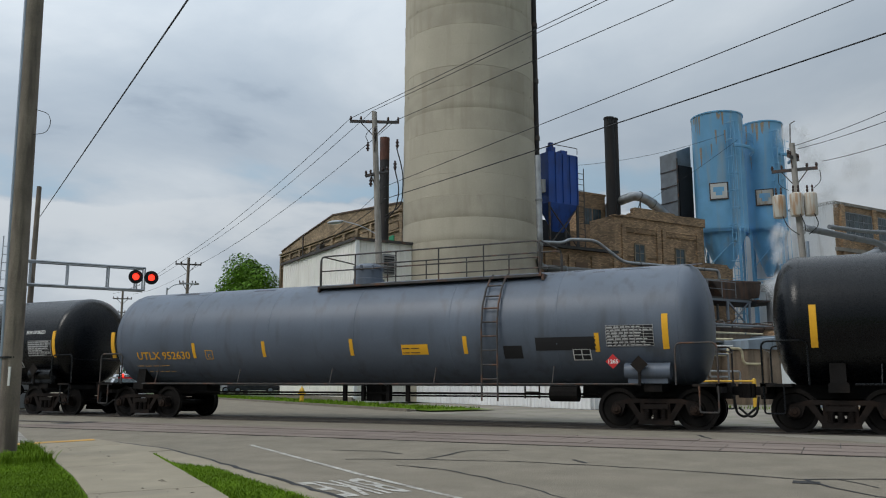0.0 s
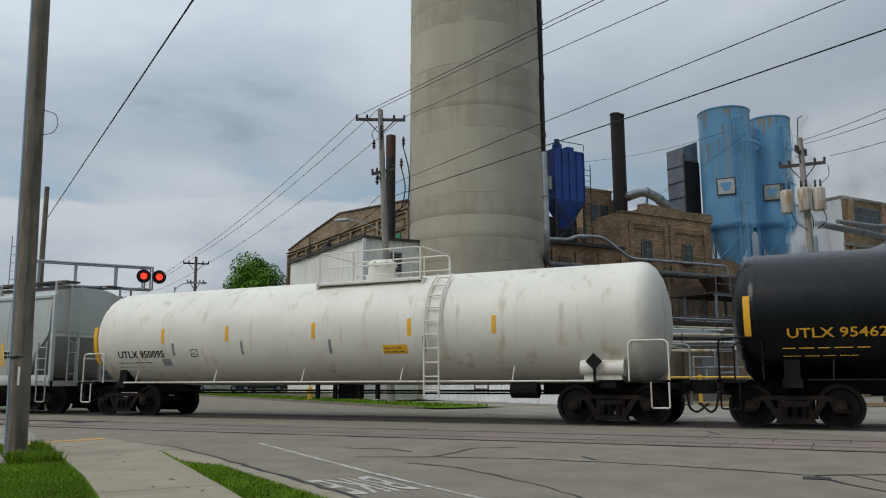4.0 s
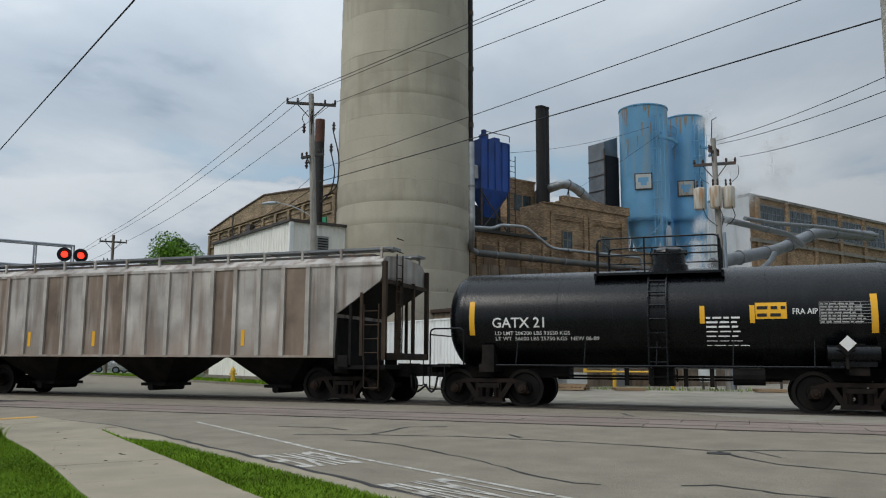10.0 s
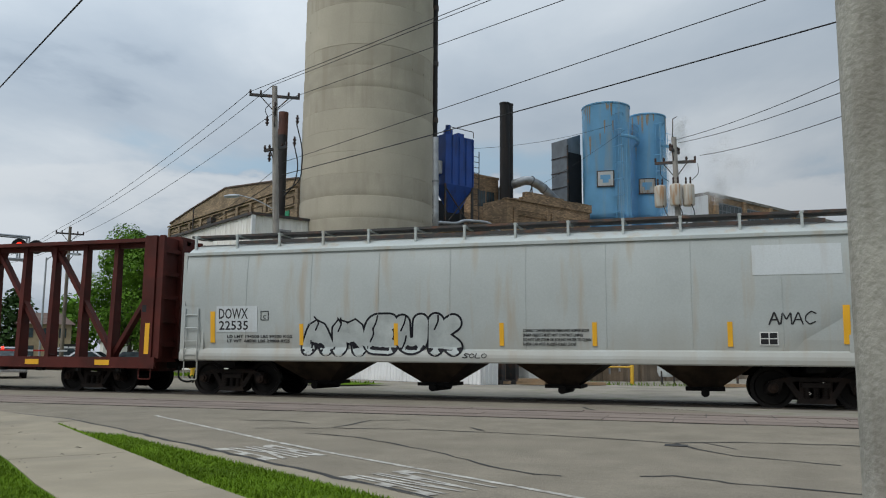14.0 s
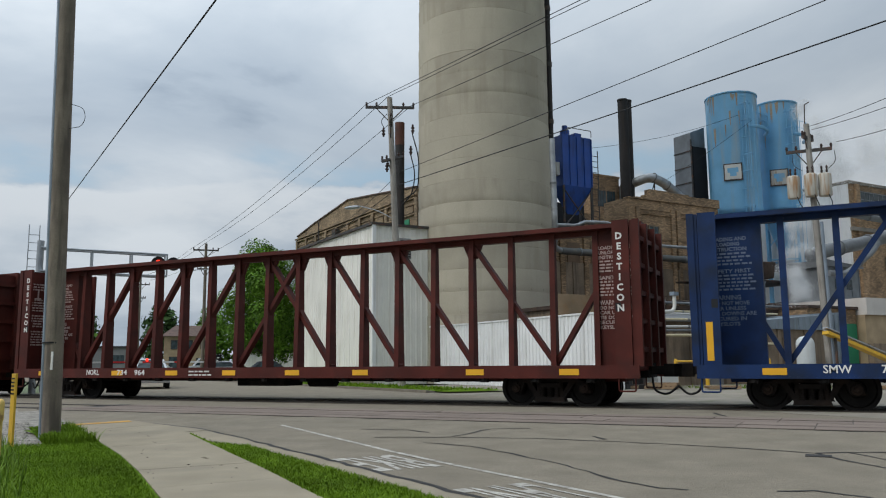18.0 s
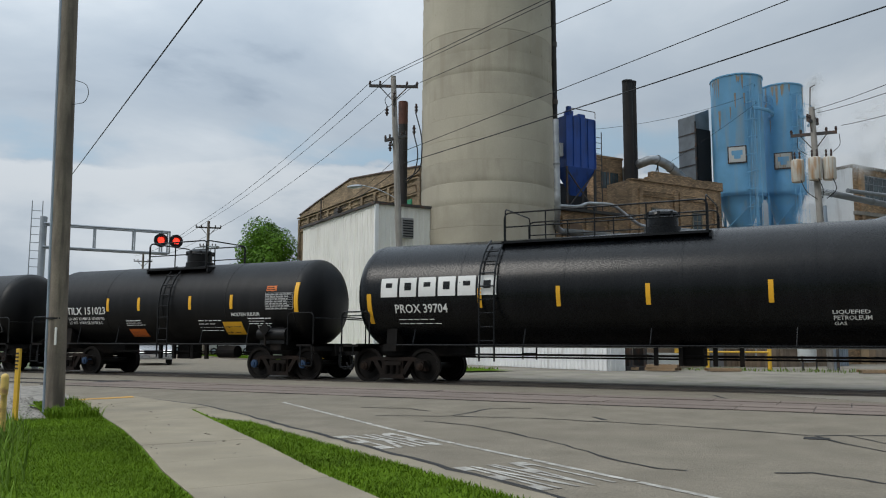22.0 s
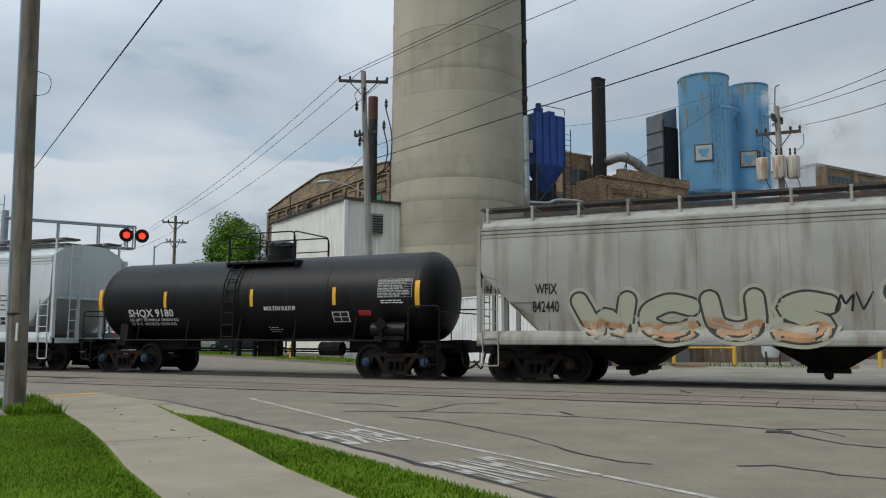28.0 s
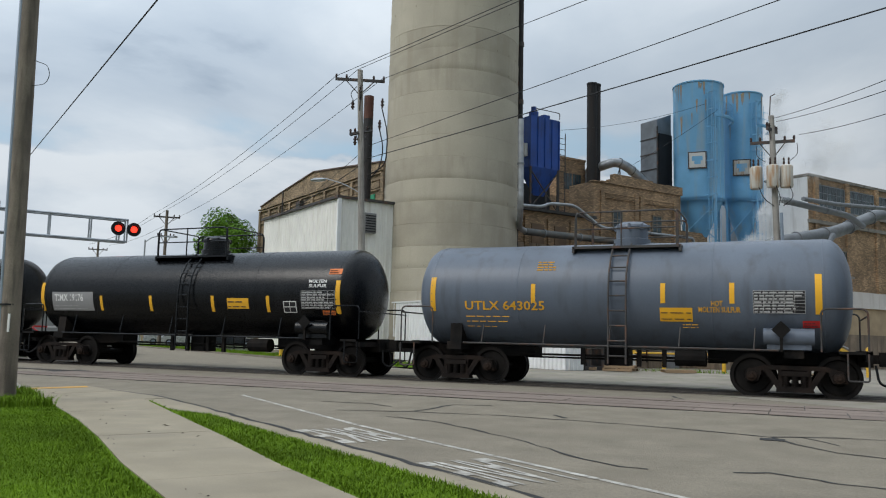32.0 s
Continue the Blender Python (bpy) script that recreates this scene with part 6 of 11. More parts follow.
lathe(bm, [(0, 0.42), (0.10, 0.38), (0.16, 0.2), (0.17, -0.1), (0.10, -0.38), (0, -0.42)], 14, Matrix.Translation((-2.4, -0.74, 8.68)) @ Matrix.Rotation(radians(90), 4, "Y") @ Matrix.Diagonal((0.55, 1, 1, 1)))
part("lamp_head", bm, M["steel_light"], la, "grey cobra-head street lamp", True)
flue2 = thing("rusty_flue", "rusty black steel flue behind the shed", "flue", Matrix.Translation(at(-40.95, 20.95)))
bm = bmesh.new()
cyl(bm, (0, 0, 8.6), (0, 0, 14.9), 0.27, 18)
part("pipe", bm, M["chimney_black"], flue2, "", True)
bm = bmesh.new()
cyl(bm, (0, 0, 13.6), (0, 0, 14.95), 0.275, 18, 0.28)
part("rusty_tip", bm, M["rust_patch"], flue2, "", True)

o = Vector((-0.28, -0.02, 0))
crossarm(yard_pole, o * 0.9, (1.8, 0.05), 1.85, 10.2)
crossarm(yard_pole, o * 0.95, (0.4, 1.0), 1.0, 10.75)
for x, y in ((-0.75, -0.15), (-0.05, -0.35), (0.5, -0.15)):
    bm = bmesh.new()
    lathe(bm, [(0, 1.02), (0.20, 1.0), (0.26, 0.95), (0.27, 0.9), (0.27, 0.06), (0.24, 0.0), (0, 0)], 20, Matrix.Translation((x - 0.2, y, 8.1)))
    tr = part("transformer", bm, M["transformer"], yard_pole, "pale rust-streaked transformer can", True)
    for s in (-0.1, 0.1):
        bm = bmesh.new()
        lathe(bm, [(0, 0.38), (0.03, 0.36), (0.05, 0.28), (0.03, 0.22), (0.05, 0.15), (0.035, 0.0)], 8, Matrix.Translation((x - 0.2 + s, y, 9.08)))
        part("bushing", bm, M["insulator"], tr)
    bm = bmesh.new()
    tube(bm, bend([(x - 0.1, y - 0.2, 8.2), (x + 0.1, y - 0.3, 7.6), (x * 0.3, y, 7.3)], 0.3), 0.02, 5)
    part("lead", bm, M["cable"], tr)
bm = bmesh.new()
for x in (0.75, -0.9):
    tube(bm, bend([(x, 0, 10.1), (x * 1.05, 0, 9.6), (x * 0.6, -0.1, 9.3)], 0.3), 0.015, 5)
part("jumper", bm, M["cable"], yard_pole)
bm = bmesh.new()
cyl(bm, (-0.35, 0.0, 11.3), (-0.30, 0.0, 12.3), 0.025, 6)
cyl(bm, (-0.30, 0.0, 12.3), (-0.10, 0.0, 12.4), 0.02, 6)
part("lightning_arm", bm, M["steel_dark"], yard_pole)
bm = bmesh.new()
cyl(bm, (0.16, -0.1, 0), (0.05, -0.1, 7.0), 0.07, 8)
part("conduit", bm, M["conduit"], yard_pole)
for p in (far_pole, farther_pole):
    crossarm(p, Vector((0, 0, 0)), (1.5, 1.45), 2.2, 11.3)
    crossarm(p, Vector((0, 0, 0)), (1.5, 1.45), 1.4, 9.6)


def wire(a, b, sag, r, label="thin black overhead utility wire"):
    a, b = Vector(a), Vector(b)
    bm = bmesh.new()
    n = 20
    tube(bm, [a.lerp(b, k / n) - Vector((0, 0, sag * 4 * (k / n) * (1 - k / n))) for k in range(n + 1)], r, 5)
    tagged(part("overhead_wire", bm, M["cable"]), label, "wire", "overhead wires")


A1, A2, A3 = Vector((-20.57, 33.10, 13.75)), Vector((-19.65, 33.63, 14.15)), Vector((-18.65, 34.19, 13.7))
wire(A1, (12.33, 11.38, 10.88), 0, 0.014)
wire(A2, (12.83, 12.14, 11.28), 0, 0.014)
wire(A3, (13.38, 12.97, 10.98), 0, 0.014)
wire((-19.1, 33.86, 10.33), (12.88, 12.22, 9.33), 0, 0.014)
wire((-19.1, 33.86, 9.72), (12.88, 12.22, 8.19), 0.1, 0.02)
wire((-30.07, 23.77, 7.95), (0.62, 3.03, 6.13), 0, 0.015)
for k, (a, b) in enumerate(((A1, (-51.9, 54.6, 11.5)), (A2, (-51.1, 55.4, 12.0)), (A3, (-50.2, 56.2, 11.5)))):
    wire(a, b, 0.5, 0.014)
    wire(b, Vector(b) + Vector((-29.0, 19.9, 0.4)), 0.5, 0.014)
wire((-19.1, 33.85, 10.3), at(-44, 18.3, 8.9), 0.1, 0.012)
wire((-19.1, 33.85, 9.6), at(-49, 18.4, 8.4), 0.15, 0.02)
wire((-1.03, 38.32, 11.28), (4.6, 18.9, 7.9), 0.2, 0.012)
wire((-0.88, 38.33, 11.13), (4.6, 18.9, 7.5), 0.2, 0.012)
wire((0.06, 38.34, 10.47), (4.5, 18.9, 6.9), 0.2, 0.012)
wire(at(-37.9, 39, 12.9), at(-36.5, 46, 17.6), 0.1, 0.012)
wire(at(-38.5, 31.9, 14.2), at(-36.8, 45, 17.9), 0.4, 0.012)

# ---- crossing gantry ----
gantry = thing("signal_gantry", "galvanised cantilever gantry with crossing lights", "crossing signal", Matrix.Translation((-30.06, 22.78, 0)))
qd = Vector((QX, QY, 0))
ud = Vector((UX, UY, 0))
bm = bmesh.new()
cyl(bm, (0, 0, 0), (0, 0, 6.3), 0.14, 14)
part("mast", bm, M["steel_light"], gantry, "", True)
for z in (5.02, 5.99):
    for s in (-0.25, 0.25):
        bm = bmesh.new()
        cyl(bm, ud * s + Vector((0, 0, z)), ud * s + qd * 5.1 + Vector((0, 0, z)), 0.045, 8)
        part("chord", bm, M["steel_light"], gantry)
for f in (0.6, 2.0, 3.6, 4.75, 5.08):
    bm = bmesh.new()
    for s in (-0.25, 0.25):
        bar(bm, qd * f + ud * s + Vector((0, 0, 5.02)), qd * f + ud * s + Vector((0, 0, 5.99)), 0.05, 0.05)
    part("strut", bm, M["steel_light"], gantry)
bm = bmesh.new()
for s in (-0.2, 0.2):
    cyl(bm, ud * -0.3 + qd * (s - 0.25) + Vector((0, 0, 0.5)), ud * -0.3 + qd * (s - 0.25) + Vector((0, 0, 7.0)), 0.02, 6)
for k in range(18):
    z = 0.8 + k * 0.34
    cyl(bm, ud * -0.3 + qd * -0.45 + Vector((0, 0, z)), ud * -0.3 + qd * -0.05 + Vector((0, 0, z)), 0.015, 5)
part("ladder", bm, M["steel_light"], gantry)


def flasher(q, z, lit):
    c = qd * q + ud * 0.55 + Vector((0, 0, z))
    turn = Matrix(((qd.x, 0, ud.x, c.x), (qd.y, 0, ud.y, c.y), (0, 1, 0, c.z), (0, 0, 0, 1)))
    bm = bmesh.new()
    lathe(bm, [(0, -0.12), (0.15, -0.12), (0.17, -0.02), (0.30, -0.02), (0.30, 0.0), (0.16, 0.0), (0.16, 0.06), (0.14, 0.0)], 20, turn)
    f = part("signal_light", bm, M["cable"], gantry, "round black signal head")
    bm = bmesh.new()
    lathe(bm, [(0.15, 0.01), (0.09, 0.04), (0, 0.05)], 18, turn)
    part("lens", bm, M["lamp_red"] if lit else M["lamp_dim"], f, "red signal lens")
    bm = bmesh.new()
    for k in range(7):
        a0, a1 = math.pi * (0.05 + 0.9 * k / 7), math.pi * (0.05 + 0.9 * (k + 1) / 7)
        vs = [turn @ Vector((0.17 * math.cos(a), 0.17 * math.sin(a), d)) for a, d in ((a0, 0), (a1, 0), (a1, 0.22), (a0, 0.22))]
        bm.faces.new([bm.verts.new(v) for v in vs])
    part("hood", bm, M["cable"], f)


flasher(4.65, 5.55, True)
flasher(5.30, 5.55, True)
flasher(0.02, 2.69, True)
flasher(0.86, 2.69, False)
back_pole = wood_pole("utility_pole", (-31.3, 24.6, 0), 9.6, 0.14, 0.10, "slim dark wooden pole behind the gantry")
arm_gate = thing("crossing_gate", "lowered red and white crossing gate arm", "crossing gate", Matrix.Translation((-30.9, 24.2, 0)))
bm = bmesh.new()
bx(bm, -0.25, 0.25, -0.25, 0.25, 0, 1.2)
part("machine", bm, M["pipe_dull"], arm_gate)
for k in range(9):
    bm = bmesh.new()
    bar(bm, qd * (0.3 + k * 0.7) + Vector((0, 0, 1.25)), qd * (1.0 + k * 0.7) + Vector((0, 0, 1.25)), 0.04, 0.075)
    part("arm_section", bm, M["red"] if k % 2 else M["letter_white"], arm_gate)

for a in (0.95, 2.4, 4.0):
    bm = bmesh.new()
    lathe(bm, [(0, 0.14), (0.05, 0.12), (0.06, 0.04), (0.05, 0.0)], 10, Matrix.Translation(qd * a + Vector((0, 0, 1.29))))
    part("arm_lamp", bm, M["lamp_red"], arm_gate, "small lit red lamp on the gate arm")

# ---- small things near the camera ----
marker = thing("line_marker", "yellow pipeline marker post in the grass", "marker post", Matrix.Translation((-11.30, 8.25, -0.2)))
bm = box(-0.045, 0.045, -0.02, 0.02, 0, 1.18, 0.008)
part("post", bm, M["safety"], marker)
bars("marker_text", -0.03, 0.03, 0.86, 1.14, 5, -0.021, M["letter_black"], marker, 9)
ventp = thing("vent_pipe", "cream vent pipe with a rusty hooked top", "vent pipe", Matrix.Translation((-10.17, 7.24, -0.2)))
bm = bmesh.new()
cyl(bm, (0, 0, 0), (0, 0, 0.62), 0.04, 14)
part("pipe", bm, M["cream_post"], ventp, "", True)
bm = bmesh.new()
tube(bm, bend([(0, 0, 0.6), (0, 0, 0.80), (0.04, -0.03, 0.82), (0.05, -0.04, 0.58)], 0.06), 0.05, 12)
part("hooked_top", bm, M["cream_post"], ventp, "", True)

hydrant = thing("fire_hydrant", "yellow fire hydrant on the far grass strip", "fire hydrant", Matrix.Translation((-24.84, 35.76, 0.05)))
bm = bmesh.new()
lathe(bm, [(0.17, 0), (0.17, 0.05), (0.11, 0.07), (0.11, 0.5), (0.14, 0.52), (0.14, 0.56), (0.10, 0.66), (0.05, 0.72), (0.04, 0.78), (0, 0.78)], 16)
part("body", bm, M["safety"], hydrant, "", True)
for s in (-1, 1):
    bm = bmesh.new()
    cyl(bm, (s * 0.09, 0, 0.42), (s * 0.2, 0, 0.42), 0.055, 10)
    part("outlet", bm, M["safety"], hydrant)

# ---- the freight train ----
TRACK = 20.84
WHEEL_R = 0.457


def wheelset_mesh():
    bm = bmesh.new()
    cyl(bm, (0, -1.0, 0), (0, 1.0, 0), 0.085, 10)
    for s in (-1, 1):
        prof = [(0.085, 0.10), (0.17, 0.085), (0.19, 0.05), (0.37, 0.035), (0.40, 0.075), (0.457, 0.07), (0.460, -0.045), (0.485, -0.055), (0.485, -0.08), (0.40, -0.075), (0.37, -0.02), (0.19, -0.015), (0.16, -0.07), (0.085, -0.075)]
        m = Matrix.Translation((0, s * 0.79, 0)) @ Matrix.Rotation(radians(90 * s), 4, "X")
        lathe(bm, prof, 28, m)
        for k in range(3):  # lightening marks that let the turn show
            a = 2 * math.pi * k / 3
            bx(bm, 0.22, 0.30, -0.035, 0.035, 0.03, 0.055, m @ Matrix.Rotation(a, 4, "Z"))
    me = bpy.data.meshes.new("wheelset")
    bm.to_mesh(me)
    bm.free()
    me.polygons.foreach_set("use_smooth", [True] * len(me.polygons))
    me.set_sharp_from_angle(angle=radians(30))
    me.materials.append(M["wheel"])
    return me


def mesh_of(name, bm, material, smooth=False):
    ob = part(name, bm, material, None, "", smooth)
    me = ob.data
    bpy.data.objects.remove(ob)
    return me


def frame_mesh():
    """A cast side frame: top chord, two diagonals, spring basket and journal ends."""
    bm = bmesh.new()
    prism(bm, [(-0.98, 0.50), (-0.98, 0.60), (-0.60, 0.70), (0.60, 0.70), (0.98, 0.60), (0.98, 0.50), (0.58, 0.60), (-0.58, 0.60)], -0.09, 0.09)
    for s in (-1, 1):
        prism(bm, [(s * 0.66, 0.62), (s * 0.50, 0.62), (s * 0.22, 0.17), (s * 0.36, 0.17)], -0.08, 0.08)
        prism(bm, [(s * 0.34, 0.60), (s * 0.25, 0.60), (s * 0.25, 0.22), (s * 0.34, 0.22)], -0.085, 0.085)
        prism(bm, [(s * 1.06, 0.34), (s * 0.98, 0.58), (s * 0.70, 0.62), (s * 0.68, 0.54), (s * 0.76, 0.34)], -0.10, 0.10)
    prism(bm, [(-0.40, 0.12), (0.40, 0.12), (0.36, 0.24), (-0.36, 0.24)], -0.13, 0.13)
    bx(bm, -0.30, 0.30, -0.15, 0.10, 0.47, 0.58)
    return mesh_of("side_frame", bm, M["truck"])


def springs_mesh():
    bm = bmesh.new()
    for x in (-0.19, 0, 0.19):
        for y in (-0.08, 0.06):
            for k in range(5):
                cyl(bm, (x, y, 0.24 + k * 0.046), (x, y, 0.265 + k * 0.046), 0.075, 10)
            cyl(bm, (x, y, 0.24), (x, y, 0.47), 0.05, 8)
    return mesh_of("spring_nest", bm, M["truck"])


def cap_mesh(material):
    bm = bmesh.new()
    lathe(bm, [(0.0, 0.13), (0.05, 0.13), (0.06, 0.10), (0.115, 0.09), (0.13, 0.0), (0.13, -0.12)], 14, Matrix.Rotation(radians(90), 4, "X"))
    return mesh_of("bearing_cap", bm, material, True)


def bolster_mesh():
    bm = bmesh.new()
    prism(bm, [(-0.95, 0.38), (0.95, 0.38), (0.95, 0.52), (0.45, 0.66), (-0.45, 0.66), (-0.95, 0.52)], -0.19, 0.19, "yz")
    for s in (-1, 1):
        bx(bm, s * 0.40, s * 0.48, -0.7, 0.7, 0.30, 0.38)
        for y in (-0.75, 0.75):
            bx(bm, s * 0.42, s * 0.50, y - 0.06, y + 0.06, 0.28, 0.62)
    return mesh_of("bolster", bm, M["truck"])


WHEELSET, SIDE_FRAME, SPRINGS, BOLSTER = wheelset_mesh(), frame_mesh(), springs_mesh(), bolster_mesh()
CAP_DARK, CAP_BLUE = cap_mesh(M["truck"]), cap_mesh(M["hub_blue"])
ROLLING = []


def sub(name, me, parent, m=None, label=""):
    o = new(name, me)
    o.parent = parent
    if m is not None:
        o.matrix_basis = m
    if label:
        o["label"] = label
    return o


def bogie(car, x, caps=None):
    """A two-axle truck: bolster with side frames, springs, wheelsets and bearing caps under it."""
    t = sub("truck", BOLSTER, car, pose(x, 0, 0), "two-axle cast steel truck")
    for s in (-1, 1):
        sub("side_frame", SIDE_FRAME, t, pose(0, s * 1.0, 0))
        sub("spring_nest", SPRINGS, t, pose(0, s * 1.0, 0, 0, 0, 0 if s < 0 else 180))
        for a in (-0.889, 0.889):
            sub("bearing_cap", caps or CAP_DARK, t, pose(a, s * 1.06, WHEEL_R, 0, 0, 0 if s < 0 else 180))
    for a in (-0.889, 0.889):
        w = sub("wheelset", WHEELSET, t, pose(a, 0, WHEEL_R))
        ROLLING.append((w, car, x + a, a))
    return t


def coupler(car, x, s, reach):
    """Draft gear, knuckle and hanging air hose at one end; s is +1 at the front."""
    bm = bmesh.new()
    bx(bm, x - s * 0.3, x + s * (reach - 0.28), -0.11, 0.11, 0.78, 0.98)
    prism(bm, [(x + s * (reach - 0.30), -0.16), (x + s * (reach - 0.05), -0.20), (x + s * (reach + 0.06), -0.05), (x + s * (reach + 0.02), 0.14), (x + s * (reach - 0.30), 0.14)], 0.72, 1.04, "xy")
    bx(bm, x - 0.15, x + 0.15, -0.45, 0.45, 0.70, 1.06)
    part("coupler", bm, M["under"], car, "cast knuckle coupler")
    bm = bmesh.new()
    tube(bm, bend([(x + s * 0.2, -0.35, 0.75), (x + s * 0.25, -0.42, 0.38), (x + s * (reach - 0.2), -0.30, 0.28), (x + s * (reach + 0.05), -0.18, 0.50)], 0.3), 0.028, 7)
    part("air_hose", bm, M["rubber"], car)


def ladder(car, x, pts, width, rungs, material, r=0.022, name="ladder"):
    """Two stiles along the points and rungs between them, as one ladder in parts."""
    bm = bmesh.new()
    for s in (-1, 1):
        tube(bm, [(x + s * width / 2, y, z) for y, z in pts], r, 6)
    lad = part(name, bm, material, car)
    dist = [0]
    for a, b in zip(pts, pts[1:]):
        dist.append(dist[-1] + math.hypot(b[0] - a[0], b[1] - a[1]))
    for k in range(rungs):
        d = dist[-1] * (k + 0.5) / rungs
        i = max(j for j in range(len(dist) - 1) if dist[j] <= d)
        f = (d - dist[i]) / (dist[i + 1] - dist[i])
        y, z = pts[i][0] + f * (pts[i + 1][0] - pts[i][0]), pts[i][1] + f * (pts[i + 1][1] - pts[i][1])
        bm = bmesh.new()
        cyl(bm, (x - width / 2, y, z), (x + width / 2, y, z), r * 0.8, 6)
        part("rung", bm, material, lad)
    return lad


def tank_car(name, xc, tc, r, zc, paint, label, dome=0.0, walk_from=-2.0, walk_to=2.0, ladder_x=0.0, ov=1.25, caps=None, frame_paint=None, reach=2.05, manway_paint=None, rail_h=0.85):
    car = thing(name, label, "tank car", pose(xc, TRACK, 0), "freight train")
    half, wrap = tc / 2, (r, zc)
    end = half + ov
    frame_paint = frame_paint or paint
    # shell with dished heads and welded ring seams
    bm = bmesh.new()
    prof = [(0, -end)]
    for a in (12, 28, 45, 62, 78, 90):
        prof.append((r * math.sin(radians(a)) ** 0.8, -end + 0.55 * (1 - math.cos(radians(a)))))
    n = max(4, int(tc / 2.6))
    for k in range(n + 1):
        x = -end + 0.62 + (2 * end - 1.24) * k / n
        prof += [(r, x - 0.02), (r + 0.006, x - 0.012), (r + 0.006, x + 0.012), (r, x + 0.02)]
    for a in (90, 78, 62, 45, 28, 12):
        prof.append((r * math.sin(radians(a)) ** 0.8, end - 0.55 * (1 - math.cos(radians(a)))))
    prof.append((0, end))
    lathe(bm, prof, 40, Matrix.Translation((0, 0, zc)) @ Matrix.Rotation(radians(90), 4, "Y"))
    part("tank", bm, paint, car, "", True)
    for s in (-1, 1):
        # stub sill, saddle and end platform
        bm = bmesh.new()
        bx(bm, s * (half - 1.9), s * (half + 1.5), -0.32, 0.32, 0.72, 1.02)
        bx(bm, s * (half - 0.2), s * (half + 0.2), -1.25, 1.25, 0.86, 1.06)
        part("stub_sill", bm, M["under"], car)
        bm = bmesh.new()
        prism(bm, [(-1.15, 0.98), (1.15, 0.98), (1.1, 1.55), (0.7, zc - r + 0.12), (-0.7, zc - r + 0.12), (-1.1, 1.55)], s * half - 0.16, s * half + 0.16, "yz")
        part("saddle", bm, M["under"], car)
        bm = bmesh.new()
        bx(bm, s * (half + ov - 0.35), s * (half + 1.52), -1.45, 1.45, 0.98, 1.04)
        bx(bm, s * (half + 1.40), s * (half + 1.52), -1.45, 1.45, 0.84, 1.04)
        part("end_platform", bm, M["under"], car)
        bm = bmesh.new()
        for y in (-1.42, 1.42):
            tube(bm, bend([(s * (half + 0.55), y, 1.02), (s * (half + 0.55), y, 1.95), (s * (half + 1.46), y, 1.95), (s * (half + 1.46), y, 1.02)], 0.15), 0.022, 6)
        tube(bm, bend([(s * (half + 1.46), -1.42, 1.80), (s * (half + 1.48), 1.42, 1.80)], 0.1), 0.02, 6)
        part("end_handrail", bm, frame_paint, car)
        for y in (-1.46, 1.46):
            bm = bmesh.new()
            tube(bm, bend([(s * (half + 1.05), y, 1.0), (s * (half + 1.05), y, 0.42), (s * (half + 1.45), y, 0.42), (s * (half + 1.45), y, 1.0)], 0.05), 0.02, 6)
            part("sill_step", bm, frame_paint, car)
        coupler(car, s * (half + 1.45), s, reach - 1.45)
    bogie(car, half, caps)
    bogie(car, -half, caps)
    # long handrail along the side, with hangers
    for y in (-1.38, 1.38):
        bm = bmesh.new()
        cyl(bm, (-half + 0.3, y, 1.03), (half - 0.3, y, 1.03), 0.024, 6)
        k = -half + 0.8
        while k < half - 0.6:
            tube(bm, [(k, y, 1.03), (k + 0.03, y * 0.93, zc - math.sqrt(max(0.01, r * r - (y * 0.80) ** 2)) - 0.02)], 0.018, 6)
            k += tc / 5
        part("side_handrail", bm, frame_paint, car)
    # brake gear under the middle
    bm = bmesh.new()
    cyl(bm, (-half + 1.5, -0.35, 0.78), (half - 1.5, -0.35, 0.78), 0.03, 6)
    cyl(bm, (-half + 1.5, 0.25, 0.70), (half - 1.5, 0.25, 0.70), 0.025, 6)
    cyl(bm, (half - 2.6, -0.7, 0.80), (half - 1.9, -0.7, 0.80), 0.20, 12)
    for x in (-0.9, -0.3, 0.5, 1.1):
        bx(bm, x, x + 0.10, -0.5, -0.4, 0.55, zc - r + 0.02)
    bx(bm, -0.25, 0.25, -0.3, 0.3, 0.55, zc - r + 0.05)
    part("brake_rigging", bm, M["under"], car)
    bm = bmesh.new()
    cyl(bm, (half - 0.62, -1.22, 1.33), (half + 0.42, -1.22, 1.33), 0.19, 16)
    bx(bm, half - 0.55, half + 0.35, -1.3, -1.1, 1.05, 1.18)
    part("air_reservoir", bm, paint, car, "", True)
    # top platform
    top = zc + r
    bm = bmesh.new()
    bx(bm, walk_from, walk_to, -0.95, 0.95, top - 0.20, top - 0.14)
    for x in (walk_from, walk_to):
        bx(bm, x - 0.03, x + 0.03, -0.95, 0.95, top - 0.30, top - 0.14)
    part("top_platform", bm, frame_paint, car)
    bm = bmesh.new()
    lathe(bm, [(0, 0.55), (0.30, 0.54), (0.42, 0.46), (0.44, 0.40), (0.40, 0.38), (0.40, 0.12), (0.46, 0.10), (0.46, -0.12)], 20, Matrix.Translation((dome, 0, top)))
    for k in range(8):
        a = 2 * math.pi * k / 8
        bx(bm, dome + 0.42 * math.cos(a) - 0.03, dome + 0.42 * math.cos(a) + 0.03, 0.42 * math.sin(a) - 0.03, 0.42 * math.sin(a) + 0.03, top + 0.34, top + 0.48)
    part("manway", bm, manway_paint or paint, car, "", True)
    for y in (-0.93, 0.93):
        bm = bmesh.new()
        h = top - 0.14
